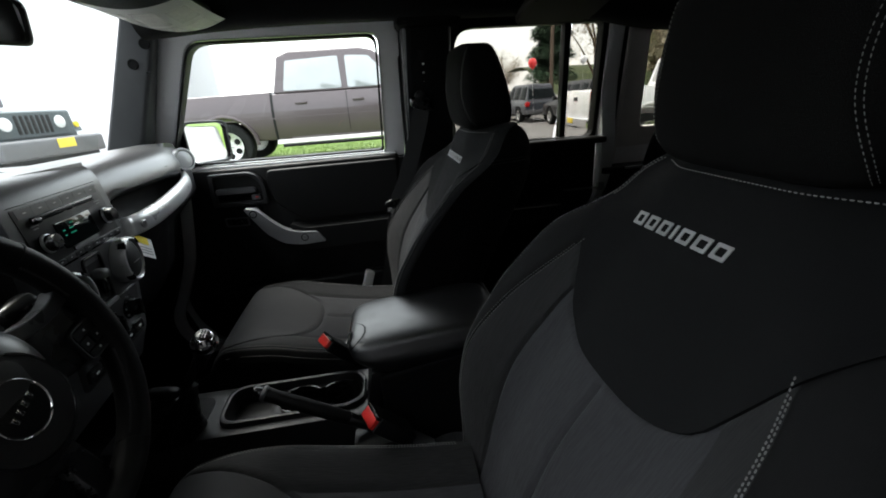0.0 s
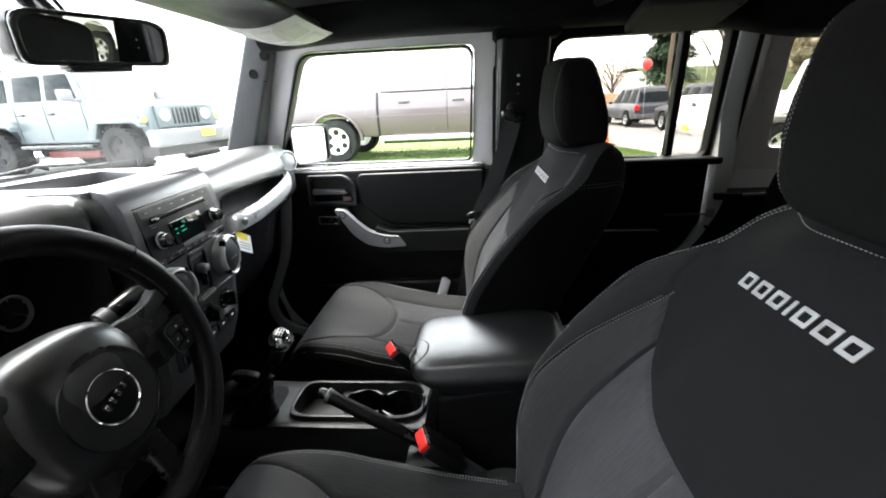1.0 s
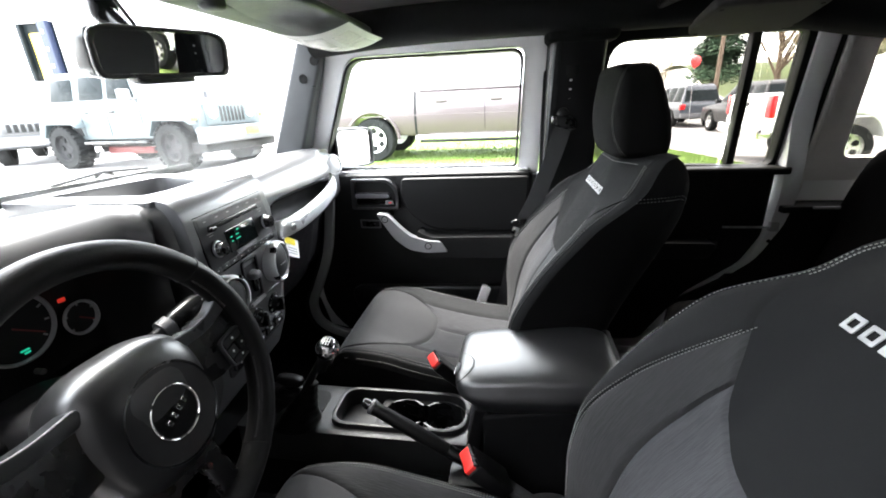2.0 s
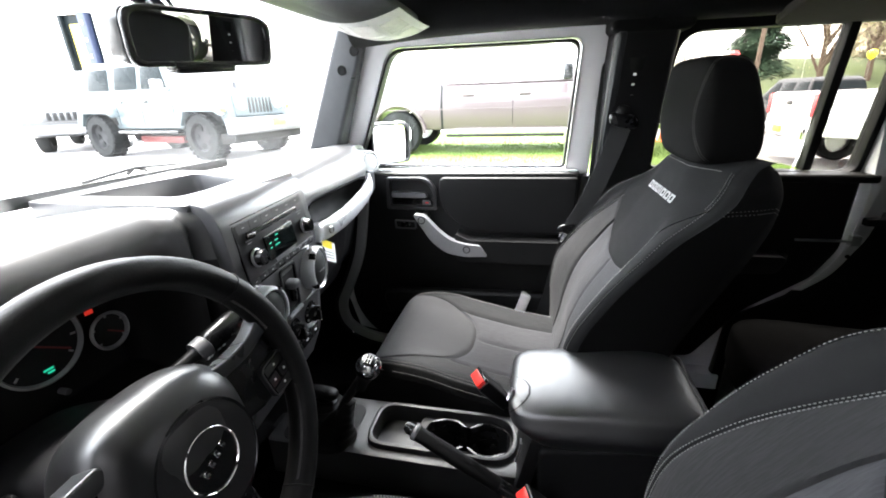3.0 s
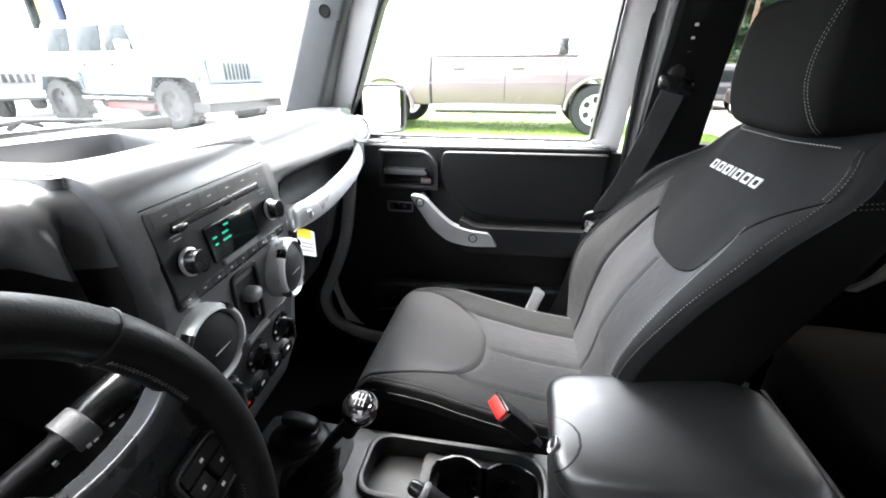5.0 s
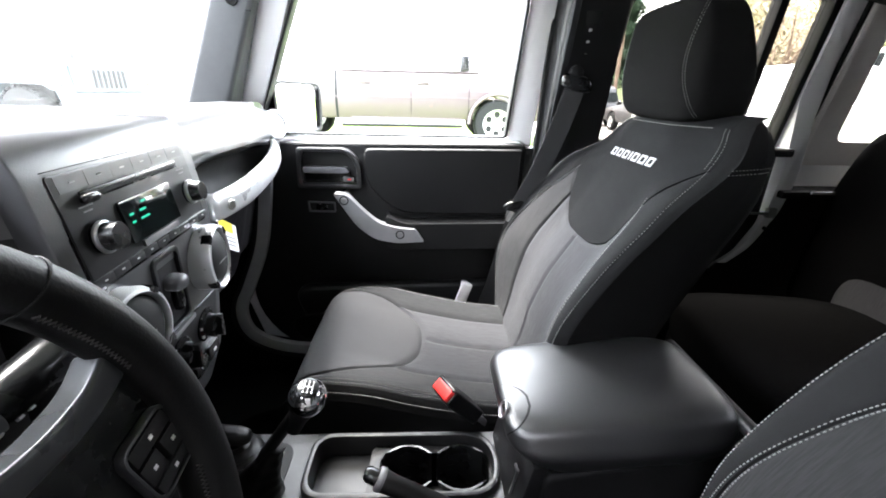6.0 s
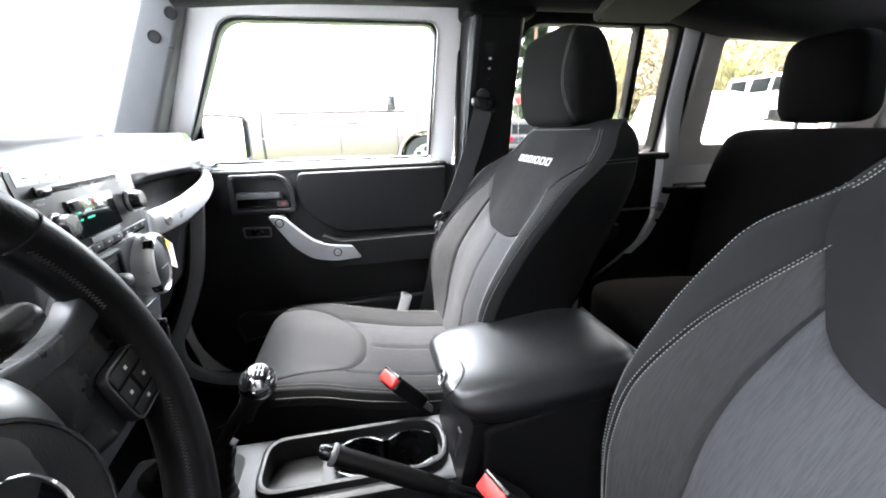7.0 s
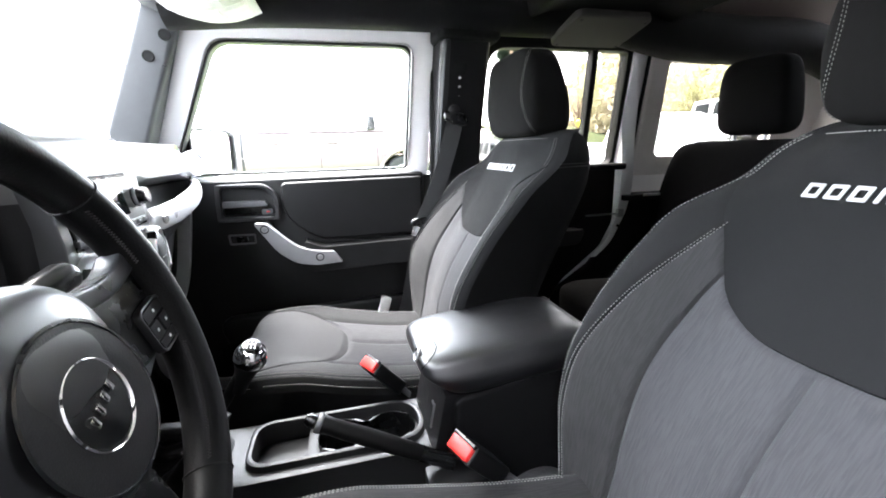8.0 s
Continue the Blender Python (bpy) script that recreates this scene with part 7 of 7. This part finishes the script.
def wagon(name, label, paint, height=1.72):
    """A rounded sport wagon, x forward, standing at the origin."""
    t = thing(name, label, "car", group="parked vehicles")
    L, wb, r = 4.6, 2.7, 0.36
    top = [(-2.26, 0.55), (-2.28, 0.95), (-2.22, 1.05), (0.95, 1.04), (1.05, 1.02), (1.95, 0.93), (2.20, 0.86), (2.28, 0.70), (2.28, 0.45), (2.1, 0.36)]
    body = part("body", bellied(prism(arch_profile(L, wb, 0.88, 0.43, r, 0.36, top) + [(-2.1, 0.40)], "y", -0.90, 0.90, 0.05, 3), WAGON_SIDE, (0.5, 0.6, 0.68, 0.76, 0.84, 0.92, 0.99)), paint, t)
    cab = part("cabin", prism([(-2.20, 1.02), (-1.98, height - 0.10), (-1.80, height), (-0.1, height), (0.15, height - 0.05), (1.02, 1.02)], "y", lambda p: -0.825 + 0.3 * (p[1] - 1.0), lambda p: 0.825 - 0.3 * (p[1] - 1.0), 0.05, 3), paint, t)
    h = height - 0.12
    for s in (1, -1):
        for pts in ([(-1.98, 1.10), (-1.84, h), (-1.25, h), (-1.22, 1.10)], [(-1.12, 1.10), (-1.12, h), (-0.38, h), (-0.36, 1.10)], [(-0.26, 1.10), (-0.26, h), (0.08, h), (0.70, 1.10)]):
            part("window", prism(rounded(pts, 0.04), "y", lambda p: s * (0.827 - 0.3 * (p[1] - 1.0)), lambda p: s * (0.835 - 0.3 * (p[1] - 1.0)), 0.001), CAR_GLASS, cab)
        for cx in (L / 2 - 0.88, L / 2 - 0.88 - wb):
            wheel(t, cx, s * 0.78, r, 0.24, s, 5)
        part("head_lamp", box(2.05, 2.30, s * 0.55, s * 0.86, 0.70, 0.86, 0.03), LENS, body)
        part("tail_lamp", box(-2.31, -2.18, s * 0.70, s * 0.905, 0.78, 1.0, 0.02), TAIL_RED, body)
        part("side_mirror", box(0.50, 0.62, s * 0.90, s * 1.08, 1.05, 1.18, 0.03), paint, cab)
        part("door_gap", box(-0.33, -0.32, s * 0.89, s * 0.902, 0.45, 1.04, 0), RUBBER, body)
    part("windscreen", prism([(-0.72, 1.08), (0.72, 1.08), (0.64, h), (-0.64, h)], "x", lambda p: 1.00 - (p[1] - 1.02) * 1.34, lambda p: 1.02 - (p[1] - 1.02) * 1.34, 0.001), CAR_GLASS, cab)
    part("rear_window", prism([(-0.70, 1.12), (0.70, 1.12), (0.62, h), (-0.62, h)], "x", lambda p: -2.225 + (p[1] - 1.02) * 0.36, lambda p: -2.215 + (p[1] - 1.02) * 0.36, 0.001), CAR_GLASS, cab)
    gr = part("grille", box(2.25, 2.31, -0.50, 0.50, 0.66, 0.88, 0.02), paint, t)
    for k in range(7):
        y = -0.36 + k * 0.12
        part("grille_slot", box(2.305, 2.32, y - 0.04, y + 0.04, 0.69, 0.85, 0.008), RUBBER, gr)
    bp = part("front_bumper", box(2.18, 2.36, -0.88, 0.88, 0.40, 0.60, 0.04, 3), GREY_PLASTIC, t)
    part("plate", box(2.355, 2.37, -0.15, 0.15, 0.44, 0.56, 0.003), PAPER, bp)
    part("rear_bumper", box(-2.38, -2.2, -0.88, 0.88, 0.42, 0.62, 0.04), GREY_PLASTIC, t)
    return t


def park(t, x, y, heading, dz=0.0):
    t.matrix_basis = pose(x, y, ground_z(x, y) + dz, 0, 0, heading)


park(pickup("pickup_truck", "grey crew cab pickup truck parked on the lawn", STONE_GREY), -0.27, 8.0, 0, 0.02)
park(pickup("pickup_truck", "white crew cab pickup truck with red tail lamps behind the lawn", WHITE_PAINT, 0.12), 8.12, 8.50, -5.4)
silver_car = boxy_suv("off_road_car", "pale silver boxy off-road car with chunky tyres", SILVER_PAINT, big=0.42)
park(silver_car, -7.12, 7.77, -9.4)
silver_car.matrix_basis = silver_car.matrix_basis @ Matrix.Scale(1.05, 4)
dark_wagon = wagon("sport_wagon", "gunmetal sport wagon with a slotted grille", GUNMETAL, 1.76)
park(dark_wagon, -12.45, 9.94, -50)
dark_wagon.matrix_basis = dark_wagon.matrix_basis @ Matrix.Diagonal((1.08, 1.08, 1.2, 1))
park(wagon("sport_wagon", "slate grey sport wagon across the lot", SLATE_PAINT, 1.82), 8.75, 22.2, 93)
park(wagon("sport_wagon", "black sport wagon with bright wheels behind the white pickup", BLACK_PAINT, 1.75), 9.2, 16.4, 88)
park(boxy_suv("off_road_car", "white boxy off-road car far across the lot", WHITE_PAINT, big=0.40), 11.3, 28.1, 229)
park(boxy_suv("off_road_car", "white boxy off-road car on the upper row", WHITE_PAINT, big=0.42), 14.1, 10.8, -92)
park(wagon("sport_wagon", "white sport wagon far across the lot", WHITE_PAINT, 1.6), 6.0, 27.5, 170)


def traffic_cone(x, y):
    t = thing("traffic_cone", "orange traffic cone with a white collar", "traffic cone", group="traffic cones")
    part("base", box(-0.18, 0.18, -0.18, 0.18, 0, 0.03, 0.008), CONE, t)
    c = part("cone", lathe([(0.14, 0.03), (0.035, 0.70), (0.028, 0.71), (0, 0.71)], n=20), CONE, t)
    part("collar", lathe([(0.098, 0.34), (0.072, 0.50), (0.070, 0.50), (0.096, 0.34)], n=20), WHITE_PAINT, c)
    park(t, x, y, 10)


traffic_cone(3.5, 9.1)
traffic_cone(3.32, 9.42)


def balloon(x, y, z, mat_, colour):
    t = thing("balloon", colour + " party balloon on a string above the lot", "balloon", group="balloons")
    part("skin", lathe([(0, -0.19), (0.02, -0.17), (0.11, -0.09), (0.15, 0.02), (0.13, 0.11), (0.07, 0.165), (0, 0.18)], (0, 0, z), (0, 0, 1), 20), mat_, t)
    part("string", sweep([(0, 0, z - 0.19), (0.1, 0.05, 0)], 0.003, 5), PAPER, t)
    park(t, x, y, 0)


RED_SKIN = mat("red_balloon", (0.8, 0.05, 0.05), 0.3, vary=0.05)
YELLOW_SKIN = mat("yellow_balloon", (0.85, 0.7, 0.03), 0.3, vary=0.05)
balloon(6.1, 14.0, 2.3, RED_SKIN, "red")
balloon(9.4, 16.9, 2.55, WHITE_PAINT, "white")
balloon(12.2, 18.4, 2.3, YELLOW_SKIN, "yellow")


def utility_pole(x, y, h):
    t = thing("utility_pole", "brown wooden utility pole with a cross arm", "utility pole", group="utility poles")
    part("pole", lathe([(0.11, 0), (0.075, h), (0, h)], n=12), BARK, t)
    part("cross_arm", box(-1.1, 1.1, -0.06, 0.06, h - 0.9, h - 0.75, 0.01), BARK, t)
    park(t, x, y, 20)


utility_pole(11.0, 24.0, 10.5)
utility_pole(22.0, 27.0, 10.0)


def fir_tree(x, y, h, seed):
    rng = random.Random(seed)
    t = thing("fir_tree", "tall dark green fir tree", "tree", group="trees")
    part("trunk", lathe([(0.28, 0), (0.16, h * 0.6), (0.02, h)], n=10), BARK, t)
    verts, faces = [], []
    for _ in range(42000):
        f = rng.random() ** 0.8
        z = h * (0.20 + 0.79 * f)
        rad = (h * 0.15) * (1 - f) ** 0.85 * (0.75 + 0.25 * math.sin(z * 5 + rng.random())) + 0.1
        a = rng.uniform(0, 2 * math.pi)
        rr = rad * math.sqrt(rng.uniform(0.1, 1))
        zz = z - rr * 0.30 + rng.uniform(-0.15, 0.15)
        c = Vector((math.cos(a) * rr, math.sin(a) * rr, zz))
        out = Vector((math.cos(a), math.sin(a), -0.35))
        s = rng.uniform(0.08, 0.24)
        w = Vector((-math.sin(a), math.cos(a), rng.uniform(-0.4, 0.4))) * s * 0.35
        k = len(verts)
        verts += [tuple(c - out * s * 0.4 - w), tuple(c - out * s * 0.4 + w), tuple(c + out * s)]
        faces.append((k, k + 1, k + 2))
    me = bpy.data.meshes.new("crown")
    me.from_pydata(verts, [], faces)
    me.materials.append(FIR)
    ob = new("crown", me)
    ob.parent = t
    park(t, x, y, 0)


def leaf_tree(x, y, h, material, words, seed):
    rng = random.Random(seed)
    t = thing("tree", words, "tree", group="trees")
    part("trunk", sweep(smooth_path([(0, 0, 0), (0.1, 0.05, h * 0.2), (-0.05, 0.1, h * 0.45)]), lambda q: 0.22 - 0.1 * q, 9), BARK, t)
    ends = []
    for k in range(9):
        a, s = rng.uniform(0, 6.28), rng.uniform(0.25, 0.42)
        st = Vector((0.02, 0.05, h * rng.uniform(0.22, 0.45)))
        en = st + Vector((math.cos(a) * h * 0.26, math.sin(a) * h * 0.26, h * s))
        part("limb", sweep(smooth_path([st, st.lerp(en, 0.5) + Vector((0, 0, h * 0.03)), en]), lambda q: 0.09 - 0.07 * q, 7), BARK, t)
        ends += [st.lerp(en, f) for f in (0.45, 0.65, 0.85, 1.0)]
    verts, faces = [], []
    for _ in range(4200):
        c = rng.choice(ends) + Vector((rng.gauss(0, h * 0.06), rng.gauss(0, h * 0.06), rng.gauss(0, h * 0.055)))
        s = rng.uniform(0.05, 0.14)
        d1 = Vector((rng.gauss(0, 1), rng.gauss(0, 1), rng.gauss(0, 1))).normalized() * s
        d2 = Vector((rng.gauss(0, 1), rng.gauss(0, 1), rng.gauss(0, 1))).normalized() * s * 0.6
        k = len(verts)
        verts += [tuple(c - d1), tuple(c + d2), tuple(c + d1)]
        faces.append((k, k + 1, k + 2))
    me = bpy.data.meshes.new("crown")
    me.from_pydata(verts, [], faces)
    me.materials.append(material)
    ob = new("crown", me)
    ob.parent = t
    park(t, x, y, 0)


fir_tree(12.2, 27.0, 11.5, 1)
leaf_tree(14.5, 45.0, 6.5, TWIG, "leafless brown spring tree with fine twigs", 7)
for k, (x, y, h) in enumerate(((20.5, 24, 8), (25, 24, 9), (29, 22, 9), (33, 20, 10), (37, 18, 9), (31, 14, 8), (17.2, 30.5, 9.5), (20.0, 31.0, 9), (36, 12, 9), (42, 10, 10))):
    m_, w_ = ((TWIG, "leafless brown spring tree with fine twigs"), (SPRING, "tree with thin yellow-green spring leaves"))[k % 2]
    leaf_tree(x, y, h, m_, w_, 20 + k)


def far_wood():
    """A belt of budding trees behind the lot."""
    rng = random.Random(9)
    verts, faces = [], []
    for k in range(60):
        ang, d = radians(rng.uniform(20, 57)), rng.uniform(40, 58)
        cx, cy, h = math.cos(ang) * d, math.sin(ang) * d, rng.uniform(6.5, 11)
        for i in range(1300):
            f = rng.random()
            r = h * 0.30 * math.sin(math.pi * (0.15 + 0.8 * f)) * math.sqrt(rng.random())
            a = rng.uniform(0, 6.28)
            c = Vector((cx + r * math.cos(a), cy + r * math.sin(a), h * (0.10 + 0.9 * f)))
            s = rng.uniform(0.2, 0.6)
            d1 = Vector((rng.gauss(0, 1), rng.gauss(0, 1), rng.gauss(0, 1))).normalized() * s
            d2 = Vector((rng.gauss(0, 1), rng.gauss(0, 1), rng.gauss(0, 1))).normalized() * s * 0.7
            n = len(verts)
            verts += [tuple(c - d1), tuple(c + d2), tuple(c + d1)]
            faces.append((n, n + 1, n + 2))
        n = len(verts)
        for j in range(5):
            q = j * 2 * math.pi / 5
            verts += [(cx + 0.2 * math.cos(q), cy + 0.2 * math.sin(q), 0.2), (cx + 0.06 * math.cos(q), cy + 0.06 * math.sin(q), h * 0.9)]
        for j in range(5):
            a_, b_ = n + 2 * j, n + 2 * ((j + 1) % 5)
            faces.append((a_, b_, b_ + 1, a_ + 1))
    me = bpy.data.meshes.new("far_wood")
    me.from_pydata(verts, [], faces)
    me.materials.append(WOODLAND)
    tagged(new("far_wood", me), "belt of budding brown and green trees behind the lot", "woods", kind="stuff")


WOODLAND = mat("budding_woodland", (0.41, 0.37, 0.26), 0.9, vary=0.4, scale=1.2)
far_wood()


def bank():
    rows = []
    for i in range(30):
        x = 14 + i * 2.2
        rows.append([Vector((x, 26 + j * 1.5 - i * 0.35, 0.3 + (3.1 - 1.2 * ease(3, 8, i)) * ease(0, 9, j) + 0.15 * math.sin(i * 0.9 + j))) for j in range(12)])
    solid("bank", loft(rows, closed=False), BANK_GRASS, "low grassy bank behind the lot", "bank", kind="structure")


bank()


def mulch_bed():
    rows = []
    for i in range(14):
        x = 3 + i * 1.0
        top = 1.5 * ease(-1, 4, i) * (1 - 0.3 * ease(9, 13, i))
        rows.append([Vector((x, 32 + j * 0.8 + 0.2 * math.sin(i * 1.3), 0.02 + top * ease(0, 5, j) + 0.06 * math.sin(i * 2.1 + j))) for j in range(9)])
    solid("mulch_bed", loft(rows, closed=False), MULCH, "brown bark mulch bed under the fir", "bank", kind="structure")


mulch_bed()


def showroom():
    t = thing("showroom", "white showroom building with blue window columns", "building")
    part("wall", box(-34, -21.5, 17.0, 17.4, 0.2, 7.5, 0.02), WALL_WHITE, t)
    part("wall", box(-19.5, -8, 17.0, 17.4, 0.2, 7.5, 0.02), WALL_WHITE, t)
    part("wall", box(-21.5, -19.5, 17.0, 17.4, 5.6, 7.5, 0.02), WALL_WHITE, t)
    part("wall", box(-34, -8, 26, 26.4, 0.2, 7.5, 0.02), WALL_WHITE, t)
    part("roof", box(-34.3, -7.7, 16.8, 26.6, 7.5, 7.8, 0.02), WALL_WHITE, t)
    w = part("window", box(-21.5, -19.5, 17.15, 17.2, 0.6, 5.6, 0), CAR_GLASS, t)
    part("window_frame", box(-21.48, -21.30, 16.95, 17.12, 0.4, 5.6, 0.02), CAR_GLASS, w)
    part("poster", box(-21.05, -20.45, 17.10, 17.14, 2.6, 5.2, 0.004), AMBER, w)
    part("column", box(-20.15, -19.72, 16.80, 17.12, 0.4, 5.62, 0.02), BLUE, w)
    for k in range(6):
        part("column_light", box(-20.0, -19.9, 16.78, 16.80, 1.6 + 0.7 * k, 1.75 + 0.7 * k, 0.004), WALL_WHITE, w)


showroom()
